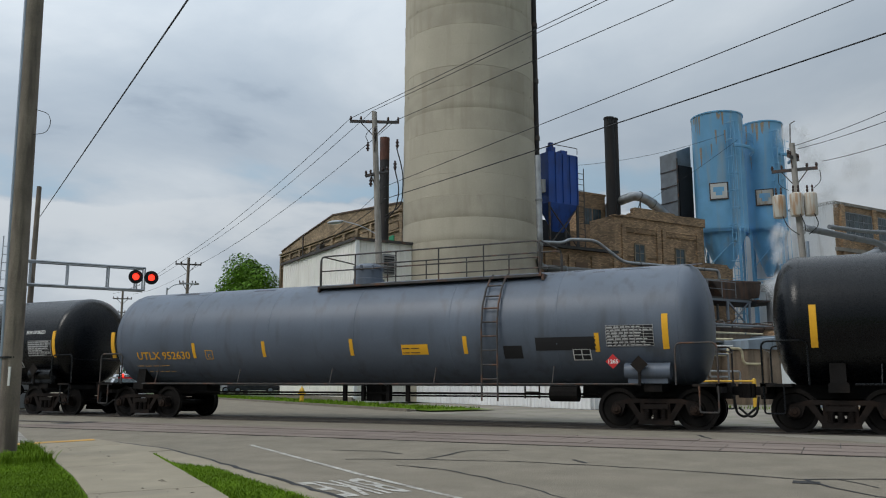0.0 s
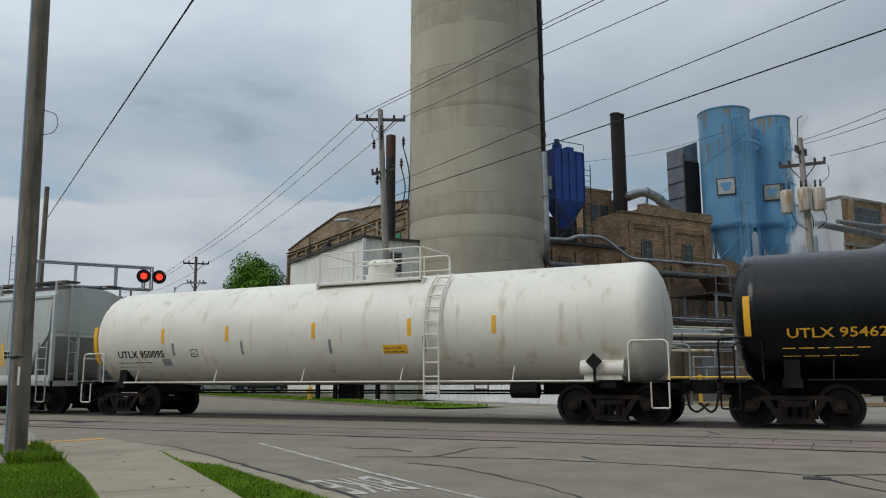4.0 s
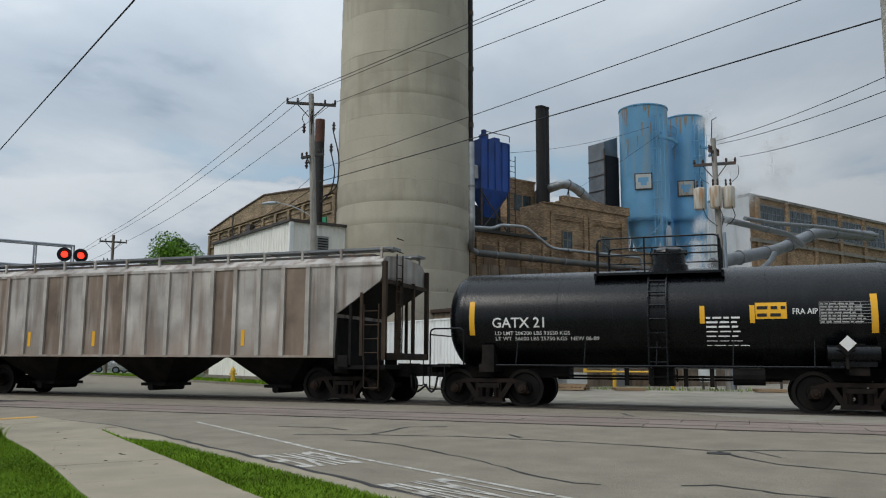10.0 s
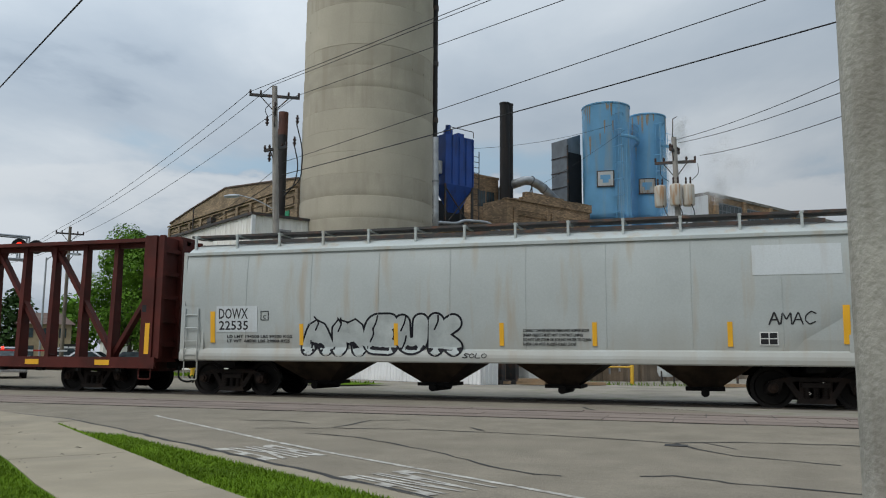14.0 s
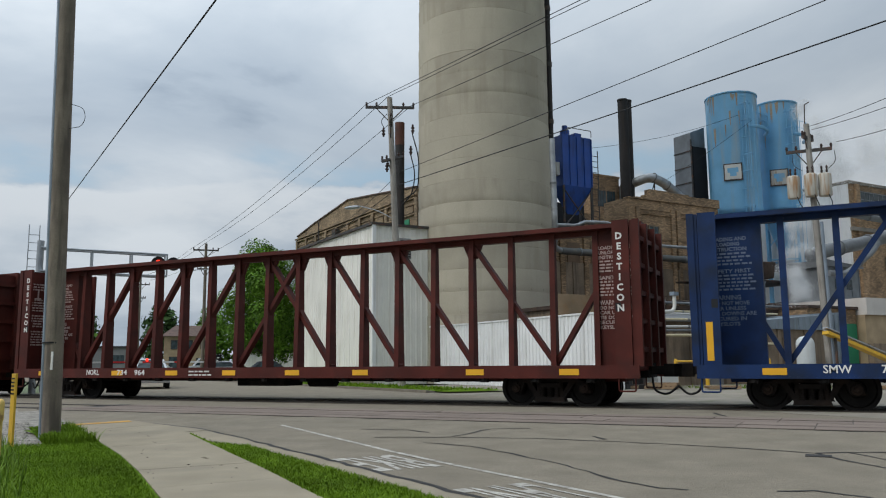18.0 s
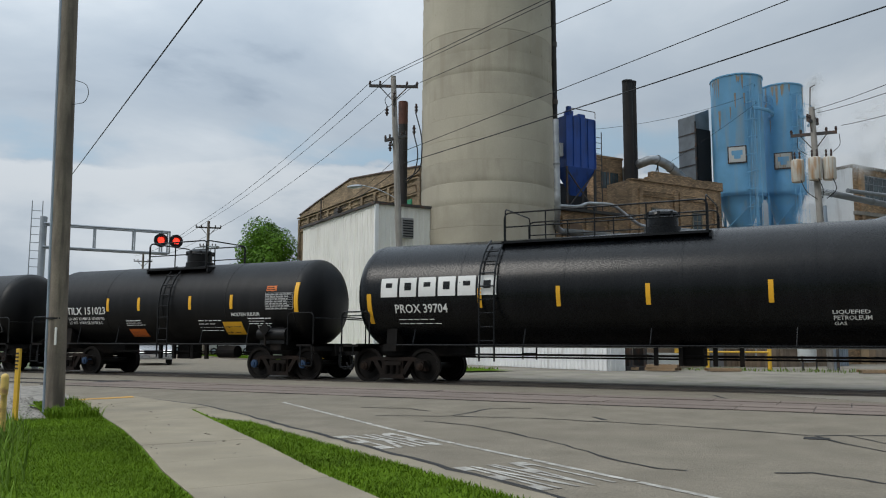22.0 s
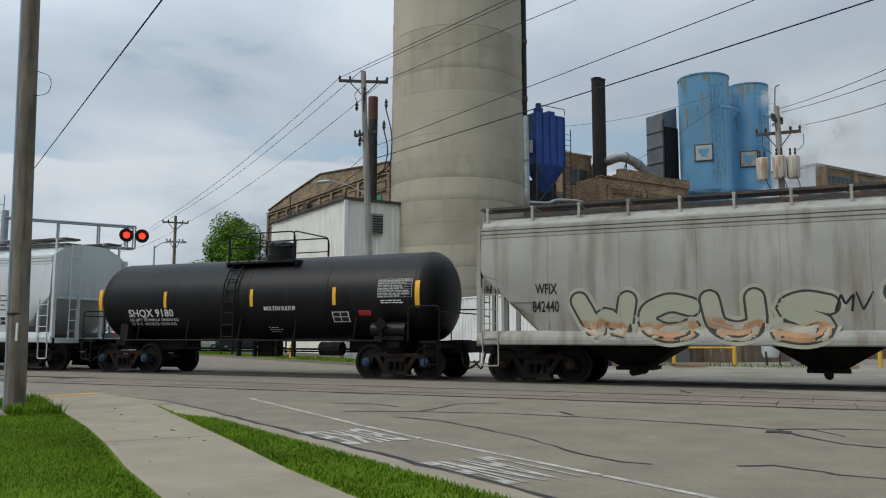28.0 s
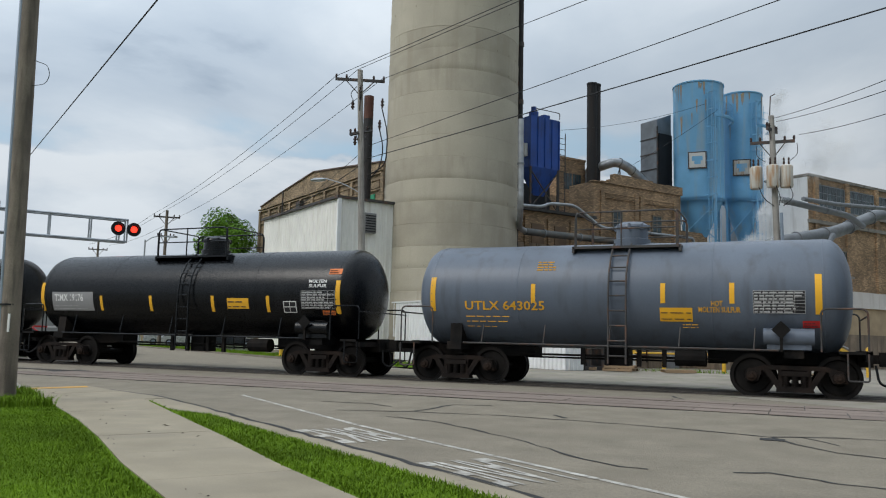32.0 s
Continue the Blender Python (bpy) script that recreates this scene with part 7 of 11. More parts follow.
        tube(bm, bend([(walk_from + 0.05, y, h), (walk_from + 0.05, y, h + rail_h), (walk_to - 0.05, y, h + rail_h), (walk_to - 0.05, y, h)], 0.18), 0.022, 6)
        cyl(bm, (walk_from + 0.05, y, h + rail_h * 0.5), (walk_to - 0.05, y, h + rail_h * 0.5), 0.018, 6)
        x = walk_from + 1.2
        while x < walk_to - 0.6:
            cyl(bm, (x, y, h), (x, y, h + rail_h), 0.02, 6)
            x += 1.3
        part("guard_rail", bm, frame_paint, car)
    for x in (walk_from + 0.08, walk_to - 0.08):
        bm = bmesh.new()
        tube(bm, bend([(x, -0.93, top - 0.14), (x, -0.93, top + 0.72), (x, 0.93, top + 0.72), (x, 0.93, top - 0.14)], 0.12), 0.02, 6)
        part("end_rail", bm, frame_paint, car)
    # side ladders, following the shell
    for s in (-1, 1):
        pts = [(s * (r + 0.10), 0.62), (s * (r + 0.10), zc)]
        for a in (20, 38, 52, 62):
            pts.append((s * (r + 0.10) * math.cos(radians(a)), zc + (r + 0.10) * math.sin(radians(a))))
        ladder(car, ladder_x, pts, 0.42, 10 if r > 1.4 else 9, frame_paint, 0.026)
    car["shell_r"], car["shell_z"] = r, zc
    bm = bmesh.new()
    bx(bm, half - 0.28, half - 0.22, -1.47, -1.42, 1.0, 1.45)
    stand = part("placard_stand", bm, M["under"], car)
    bm = bmesh.new()
    prism(bm, [(half - 0.25, 1.28), (half - 0.05, 1.48), (half - 0.25, 1.68), (half - 0.45, 1.48)], -1.50, -1.47)
    part("placard_holder", bm, M["under"], stand)
    return car


def placard(car, x, z, y, col, number):
    bm = bmesh.new()
    prism(bm, [(x, z - 0.17), (x + 0.17, z), (x, z + 0.17), (x - 0.17, z)], y - 0.012, y)
    p = part("placard", bm, col, car, "diamond hazard placard")
    lettering(number, 0.09, M["letter_white"], p, (x, y - 0.014, z - 0.045), "placard_number", align="CENTER", bold=0.003)


def loft(bm, rows):
    vr = [[bm.verts.new(v) for v in row] for row in rows]
    for a, b in zip(vr, vr[1:]):
        for i in range(len(a)):
            j = (i + 1) % len(a)
            try:
                bm.faces.new((a[i], a[j], b[j], b[i]))
            except ValueError:
                pass
    bm.faces.new(vr[0][::-1])
    bm.faces.new(vr[-1])


SKIN = {}


def hopper_car(name, xc, tc, paint, label, cut=2.45, cutx=1.55, ribs=0, bays=4, eave=3.85, roof=4.3, sill_paint=None, band=None, flat_side=False, ov=1.28, reach=2.0, caps=None, sill=1.02, closed=()):
    car = thing(name, label, "covered hopper car", pose(xc, TRACK, 0), "freight train")
    # the ribbed car's end frame is coloured dark for the shade under its slope
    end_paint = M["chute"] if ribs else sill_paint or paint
    half = tc / 2
    end = half + ov
    bulge = 0.0 if flat_side else 0.07
    side = 1.55

    def section(x, zb):
        pts = [(0.6, sill), (side - 0.08, sill + 0.02), (side, sill + 0.5)]
        for k in range(1, 6):
            z = sill + 0.5 + (eave - sill - 0.5) * k / 5
            pts.append((side + bulge * math.sin(math.pi * k / 5), z))
        pts += [(side - 0.03, eave + 0.10), (side - 0.28, eave + 0.27), (0.75, roof - 0.04), (0.4, roof)]
        full = [(-y, z) for y, z in pts] + [(y, z) for y, z in pts[::-1]]
        return [(x, y, max(z, zb)) for y, z in full]

    def skin(x, z):
        if ribs:
            return -side - 0.026
        f = (z - sill - 0.5) / (eave - sill - 0.5)
        wall_y = side + bulge * math.sin(math.pi * min(1, max(0, f))) - max(0.0, -f) * 0.15
        lip = side + 0.062 - max(0.0, z - sill - 0.12) * 0.45
        return -max(wall_y, lip if z < sill + 0.27 else 0.0) - 0.003

    SKIN[car.name] = skin
    bm = bmesh.new()
    rows = []
    if ribs:
        # the end sheet slopes from the eave to half height, the side drops square at the last stake
        slope = ((0.0, cut + 0.10), (0.05, cut), (cutx - 0.04, cut - 0.85), (cutx, sill))
    else:
        slope = ((0.0, cut + 0.15), (0.05, cut), (cutx * 0.5, cut - (cut - sill) * 0.42), (cutx, sill + 0.22), (cutx + 0.4, sill))
    for x, zb in [(d - end, z) for d, z in slope] + [(0, sill)] + [(end - d, z) for d, z in slope[::-1]]:
        rows.append(section(x, zb))
    loft(bm, rows)
    body = part("body", bm, paint, car, "", True)
    # weld seams and side stakes
    if ribs:
        for k in range(ribs):
            x = -end + cutx + 0.06 + (2 * end - 2 * cutx - 0.12) * k / (ribs - 1)
            for s in (-1, 1):
                bm = bmesh.new()
                bx(bm, x - 0.06, x + 0.06, s * (side + 0.09), s * (side - 0.05), sill, eave + 0.02)
                part("side_stake", bm, M["stake_pale"], body)
            if k:
                w = (2 * end - 2 * cutx - 0.12) / (ribs - 1)
                for s in (-1, 1):
                    bm = bmesh.new()
                    bx(bm, x - w + 0.05, x - 0.05, s * (side + 0.022), s * (side - 0.03), sill, eave + 0.01)
                    part("side_panel", bm, M["hopper_sooty"] if k in (1, 2, 5, 7, 8, 13, 16) else paint, body)
    else:
        for k in range(1, 9):
            x = -end + 2 * end * k / 9
            bm = bmesh.new()
            prev = section(x, sill)
            idx = [p for p in prev if p[1] < -1.3 and p[2] < eave + 0.05]
            tube(bm, [(p[0], p[1] - 0.001, p[2]) for p in idx], 0.010, 5)
            part("weld_seam", bm, paint, body)
    for s in (-1, 1):
        bm = bmesh.new()
        if ribs:
            bx(bm, -end + cutx, end - cutx, s * (side - 0.10), s * (side + 0.075), sill - 0.05, sill + 0.015)
        else:
            prism(bm, [(s * (side + d), sill + z) for d, z in ((-0.10, -0.08), (0.03, -0.08), (0.055, -0.05), (0.065, 0.05), (0.055, 0.12), (0.02, 0.22), (-0.05, 0.27), (-0.10, 0.27))], -end - 0.12, end + 0.12, "yz")
        part("side_sill", bm, sill_paint or paint, car)
        for z, d in ((eave - 0.02, 0.035), (eave - 0.12, 0.03), (eave - 0.22, 0.02)) if band else ((eave, 0.04),):
            bm = bmesh.new()
            bx(bm, -end, end, s * (side - 0.06), s * (side + d + 0.012), z, z + 0.075)
            part("top_chord", bm, band or paint, car)
        # side sheet carried down over the end bay
        if s in closed:
            for y in (-1, 1):
                face = [p for p in section(0, sill) if p[1] * y > side - 0.09 and p[2] < cut + 0.25]
                face.sort(key=lambda p: p[2])
                bm = bmesh.new()
                prism(bm, [(p[1] - y * 0.004, p[2]) for p in face] + [(p[1] - y * 0.035, p[2]) for p in face[::-1]], s * (end - cutx - 0.5), s * end, "yz")
                part("side_sheet", bm, paint, car)
        # stub sill, slope sheet and end frame
        low_end = cut - 0.95 if ribs else sill + 0.1
        # near-black end bay: its shade is put into the platform and bulkhead colour
        if ribs:
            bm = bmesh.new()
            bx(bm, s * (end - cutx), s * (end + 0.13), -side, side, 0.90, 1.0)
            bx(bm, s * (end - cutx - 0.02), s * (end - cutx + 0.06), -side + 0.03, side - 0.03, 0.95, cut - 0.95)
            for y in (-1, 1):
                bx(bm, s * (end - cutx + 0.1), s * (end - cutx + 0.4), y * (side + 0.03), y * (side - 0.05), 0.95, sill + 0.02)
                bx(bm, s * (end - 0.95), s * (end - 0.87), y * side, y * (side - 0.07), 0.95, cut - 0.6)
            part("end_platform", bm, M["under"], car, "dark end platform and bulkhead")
        bm = bmesh.new()
        bx(bm, s * (half - 1.5), s * (half + 1.5), -0.3, 0.3, 0.72, 1.02)
        bx(bm, s * (half - 0.2), s * (half + 0.2), -1.3, 1.3, 0.80, 1.02)
        part("stub_sill", bm, M["under"], car)
        bm = bmesh.new()
        for y in (-1, 1):
            bx(bm, s * (end + 0.02), s * (end + 0.13), y * (side + 0.02), y * (side - 0.10), sill - 0.1, eave + 0.1)
            bx(bm, s * (end - 0.62), s * (end - 0.54), y * (side + 0.02), y * (side - 0.05), sill, cut - 0.3)
            bx(bm, s * (end + 0.02), s * (end + 0.10), y * 0.5 - 0.05, y * 0.5 + 0.05, sill - 0.1, cut + 0.1)
        bx(bm, s * (end + 0.02), s * (end + 0.13), -side, side, sill - 0.1, sill + 0.08)
        bx(bm, s * (end + 0.02), s * (end + 0.10), -side, side, cut - 0.05, cut + 0.05)
        part("end_post_frame", bm, end_paint, car)
        # the ribbed car's slope sheet has its underside shade in the colour
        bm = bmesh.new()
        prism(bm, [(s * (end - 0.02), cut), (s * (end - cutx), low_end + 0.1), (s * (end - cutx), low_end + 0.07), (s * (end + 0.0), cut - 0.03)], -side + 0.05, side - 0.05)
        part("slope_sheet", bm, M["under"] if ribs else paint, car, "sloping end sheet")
        ladder(car, s * (end - 0.25), [(-side - 0.08, sill - 0.1), (-side - 0.08, sill + 1.35)], 0.42, 4, end_paint, 0.02, "side_ladder")
        bm = bmesh.new()
        for y in (-0.95, -0.55):
            cyl(bm, (s * (end + 0.17), y, sill), (s * (end + 0.17), y, roof), 0.02, 6)
        for k in range(9):
            cyl(bm, (s * (end + 0.17), -0.95, sill + 0.3 + k * 0.36), (s * (end + 0.17), -0.55, sill + 0.3 + k * 0.36), 0.016, 6)
        part("end_ladder", bm, end_paint, car)
        for y in (-side - 0.04, side + 0.04):
            bm = bmesh.new()
            tube(bm, bend([(s * (end - 0.46), y, sill), (s * (end - 0.46), y, 0.42), (s * (end - 0.04), y, 0.42), (s * (end - 0.04), y, sill)], 0.05), 0.02, 6)
            part("sill_step", bm, end_paint, car)
        coupler(car, s * (half + 1.45), s, reach - 1.45)
        bogie(car, s * half, caps)
    # discharge bays
    for k in range(bays):
        x = -half + 2.35 + (tc - 4.7) * k / (bays - 1)
        w = min(1.35, (tc - 4.0) / bays / 2 * 0.92)
        bm = bmesh.new()
        loft(bm, [[(x - w, -1.35, sill + 0.05), (x + w, -1.35, sill + 0.05), (x + w, 1.35, sill + 0.05), (x - w, 1.35, sill + 0.05)], [(x - 0.35, -0.5, 0.42), (x + 0.35, -0.5, 0.42), (x + 0.35, 0.5, 0.42), (x - 0.35, 0.5, 0.42)]])
        bay = part("discharge_bay", bm, M["under"] if bays < 4 else M["chute"], car, "grimy sloped discharge bay")
        bm = bmesh.new()
        bx(bm, x - 0.45, x + 0.45, -0.62, 0.62, 0.34, 0.43)
        cyl(bm, (x, -0.75, 0.30), (x, 0.75, 0.30), 0.10, 10)
        part("outlet_gate", bm, M["under"], bay, "rusty outlet gate")
    # roof walk and hatches
    for s in (-1, 1):
        bm = bmesh.new()
        bx(bm, -end - 0.15, end + 0.15, s * 1.22, s * 0.62, roof + 0.11, roof + 0.17)
        walkway = part("roof_walkway", bm, M["steel_dark"] if not ribs else M["pipe_dull"], car)
        n = 14
        for k in range(n):
            x = -end + 0.1 + (2 * end - 0.2) * k / (n - 1)
            bm = bmesh.new()
            prism(bm, [(x - 0.03, eave + 0.12), (x + 0.03, eave + 0.12), (x + 0.03, roof + 0.14), (x - 0.03, roof + 0.14)], s * (side - 0.16), s * (side - 0.22))
            bx(bm, x - 0.04, x + 0.04, s * (side - 0.15), s * 0.6, roof + 0.09, roof + 0.13)
            part("walkway_bracket", bm, paint, walkway)
    bm = bmesh.new()
    bx(bm, -end + 0.8, end - 0.8, -0.35, 0.35, roof - 0.02, roof + 0.12)
    part("roof_hatch", bm, M["steel_dark"], car)
    return car


NOTICE = {
    -1: (("LOADING AND", 1.0), ("UNLOADING", 1.0), ("INSTRUCTION", 1.0), (None, 4), ("SAFETY FIRST", 1.0), (None, 5), ("WARNING", 1.25), ("DO NOT MOVE", 1.0), ("CAR UNLESS", 1.0), ("TIE DOWNS ARE", 1.0), ("SECURED IN", 1.0), ("KEYSLOTS", 1.0)),
    1: (("CHARGEMENT", 1.0), ("ET", 1.0), ("DECHARGEMENT", 1.0), (None, 6), ("LA SECURITE", 1.15), ("AVANT TOUT", 1.15), (None, 6), ("ATTENTION", 1.3), ("AVANT DE", 1.1), ("DEPLACER LE", 1.1), ("WAGON,", 1.1), ("S'ASSURER QUE", 1.1), ("LES BOUTS DE", 1.1), ("CHAINE SONT", 1.1), ("PLACES DANS", 1.1), ("LEUR FENTE", 1.1)),
}


def loading_notice(car, s, end, paint, seed):
    """Stencilled loading instructions on the web plate of the beam, and a pictogram notice on the inner face of the bulkhead."""
    ink = M["notice_blue"] if paint == M["beam_blue"] else M["notice"]
    rnd = random.Random(seed + s)
    x0, y, z = (end - 1.27 if s > 0 else -end + 0.22), -0.122, 4.12
    for line, size in () if seed == 44 and s > 0 else NOTICE[1 if s > 0 and seed == 41 else -1]:
        if line is None:
            bm = bmesh.new()
            for k in range(size):
                z -= 0.085
                x, stop = 0.02, rnd.uniform(0.75, 1.0)
                while x < stop:
                    w = rnd.uniform(0.05, 0.16)
                    bx(bm, x0 + x, x0 + min(x + w, 1.05), y - 0.004, y + 0.01, z, z + 0.042)
                    x += w + 0.035
            part("notice_text", bm, ink, car, "rows of small stencilled lettering")
            z -= 0.07
            continue
        z -= 0.125 * size
        lettering(line, 0.088 * size, ink, car, (x0, y - 0.002, z), "notice_line", bold=0.003, width=min(1.02, 0.078 * size * len(line)))
    face, start, z = s * (end - 0.143), (-1.28 if s < 0 else -0.20), 4.12
    bm = bmesh.new()
    for k in range(24):
        z -= 0.095
        if k in (3, 4, 5, 11, 17):
            continue
        w = rnd.uniform(0.3, 0.95)
        y, mid_ = 0.52 - w / 2, 0.52 + w / 2
        while y < mid_:
            d = rnd.uniform(0.06, 0.18)
            a, b = start - s * y, start - s * min(y + d, mid_)
            bx(bm, face - s * 0.001, face + s * 0.006, min(a, b), max(a, b), z, z + 0.05)
            y += d + 0.035
    # a small pictogram of a hook
    a = start - s * 0.5
    bx(bm, face - s * 0.001, face + s * 0.006, a - 0.03, a + 0.03, 3.55, 3.85)
    bx(bm, face - s * 0.001, face + s * 0.006, a - 0.14, a + 0.12, 3.50, 3.56)
    part("notice_text", bm, ink, car, "rows of stencilled lettering and a pictogram")


def centerbeam(name, xc, tc, paint, label, seed=0, title=None):
    car = thing(name, label, "centerbeam flat car", pose(xc, TRACK, 0), "freight train")
    half = tc / 2
    end = half + 2.35
    top, deck = 4.62, 0.98
    bm = bmesh.new()
    bx(bm, -end, end, -1.38, 1.38, deck - 0.10, deck)
    bx(bm, -end + 0.6, end - 0.6, -0.4, 0.4, 0.60, deck - 0.1)
    part("deck", bm, paint, car)
    for s in (-1, 1):
        bm = bmesh.new()
        bx(bm, -end, end, s * 1.38, s * 1.46, deck - 0.26, deck + 0.03)
        bx(bm, -end, end, s * 1.34, s * 1.49, deck - 0.28, deck - 0.24)
        stringer = part("side_stringer", bm, paint, car)
        for k in range(15):
            x = -end + 1.2 + (2 * end - 2.4) * k / 14
            bm = bmesh.new()
            bx(bm, x - 0.10, x + 0.10, s * 1.44, s * 1.30, deck - 0.38, deck - 0.27)
            cyl(bm, (x, s * 1.40, deck - 0.33), (x, s * 1.47, deck - 0.33), 0.045, 8)
            part("tie_down_winch", bm, M["under"], stringer)
        # end bulkhead with ribs
        bm = bmesh.new()
        bx(bm, s * (end - 0.14), s * (end - 0.06), -1.36, 1.36, deck, top - 0.12)
        bulk = part("bulkhead", bm, paint, car)
        for y in (-1.33, -0.45, 0.45, 1.33):
            bm = bmesh.new()
            bx(bm, s * (end - 0.07), s * (end + 0.09), y - 0.06, y + 0.06, deck, top - 0.1)
            part("bulkhead_post", bm, paint, bulk)
        for k in range(5):
            bm = bmesh.new()
            bx(bm, s * (end - 0.06), s * (end + 0.03), -1.36, 1.36, deck + 0.35 + k * 0.68, deck + 0.47 + k * 0.68)
            part("bulkhead_rib", bm, paint, bulk)
        bm = bmesh.new()
        bx(bm, s * (end - (0.45 if seed == 44 and s > 0 else 1.42)), s * (end - 0.14), -0.12, 0.12, deck, top - 0.2)
        part("beam_end_plate", bm, paint, car)
        bm = bmesh.new()
        bx(bm, s * (end - 0.56), s * (end - 0.16), -1.405, -1.315, deck - 0.2, top - 0.1)
        part("bulkhead_stile", bm, paint, bulk)
        bm = bmesh.new()
        bx(bm, s * (end - 0.56), s * (end - 0.16), 1.315, 1.405, deck - 0.2, top - 0.1)
        part("bulkhead_stile", bm, paint, bulk)
        if seed in (41, 42):
            plate("reflector", s * (end - 0.32) - 0.075, s * (end - 0.32) + 0.075, deck + 0.12, deck + 1.0, -1.406, M["yellow"], car, None, "tall yellow retroreflective strip", 0.004)
        plate("hand_hole", s * (end - 0.46) - 0.07, s * (end - 0.46) + 0.07, 2.30, 2.50, -1.406, M["slot_dark"], car, None, "dark hand hole", 0.003)
        loading_notice(car, s, end, paint, seed)
        coupler(car, s * (half + 2.2), s, 0.75)
        bogie(car, s * half)
        for y in (-1.45, 1.45):
            bm = bmesh.new()
            tube(bm, bend([(s * (end - 0.5), y, deck - 0.2), (s * (end - 0.5), y, 0.40), (s * (end - 0.1), y, 0.40), (s * (end - 0.1), y, deck - 0.2)], 0.05), 0.02, 6)
            part("sill_step", bm, paint, car)
    bm = bmesh.new()
    bx(bm, -end + 0.06, end - 0.06, -0.42, 0.42, top - 0.11, top)
    bx(bm, -end + 0.06, end - 0.06, -0.10, 0.10, top - 0.24, top - 0.1)
    part("top_chord", bm, paint, car)
    pitch = 1.187
    px = [-9.28 + pitch * k for k in range(17)]
    for x in px:
        bm = bmesh.new()
        prism(bm, [(-0.22, deck), (0.22, deck), (0.14, top - 0.1), (-0.14, top - 0.1)], x - 0.025, x + 0.025, "yz")
        prism(bm, [(-0.23, deck), (-0.17, deck), (-0.09, top - 0.1), (-0.15, top - 0.1)], x - 0.075, x + 0.075, "yz")
        post = part("post", bm, paint, car)
        for z in (1.6, 2.3, 3.0, 3.7):
            bm = bmesh.new()
            cyl(bm, (x + 0.025, -0.15, z), (x + 0.05, -0.15, z), 0.018, 6)
            part("strap_eye", bm, M["frame_white"], post)
    for lo, hi in ((0, 2), (2, 4), (4, 6), (6, 8), (9, 7), (11, 9), (13, 11), (15, 13)):
        bm = bmesh.new()
        a, b = px[lo], px[hi]
        off = 0.0 if lo < hi else 0.012
        bar(bm, (a, off, deck + 0.05), (b, off, top - 0.22), 0.22, 0.12)
        prism(bm, [(b - 0.34, top - 0.11), (b + 0.34, top - 0.11), (b + 0.12, top - 0.62), (b - 0.12, top - 0.62)], -0.06 + off, 0.06 + off)
        part("diagonal", bm, paint, car)
    for a, b, z in ((px[15], end - 0.5, top - 0.3), (px[0], -end + 1.0, 2.7)):
        bm = bmesh.new()
        bar(bm, (a, 0, deck + 0.05), (b, 0, z), 0.22, 0.12)
        part("diagonal", bm, paint, car)
    bm = bmesh.new()
    cyl(bm, (-half + 1.4, -0.9, 0.62), (half - 1.4, -0.9, 0.62), 0.018, 5)
    for k in range(9):
        x = -half + 2 + (tc - 4) * k / 8
        bx(bm, x - 0.02, x + 0.02, -0.92, -0.88, 0.60, deck - 0.1)
    bx(bm, -1.6, 0.2, -0.7, 0.2, 0.45, 0.75)
    cyl(bm, (1.0, -0.5, 0.6), (1.9, -0.5, 0.6), 0.17, 12)
    part("brake_rigging", bm, M["under"], car)
    bars("weight_lettering", -2.90, -1.86, deck - 0.23, deck - 0.02, 2, -1.462, M["letter_white"], car, seed)
    for x in (-9.5, -5.98, -3.62, -1.31, 1.03, 3.34, 6.81, 9.33):
        plate("reflector", x - 0.25, x + 0.25, deck - 0.20, deck - 0.05, -1.463, M["yellow"], car, None, "yellow retroreflective strip")
    for s in (-1, 1) if title else ():
        z = 4.05
        for ch in title:
            lettering(ch, 0.16, M["letter_white"], car, (s * (end - 0.40), -1.408, z), "bulkhead_lettering", align="CENTER", bold=0.008)
            z -= 0.25
    return car


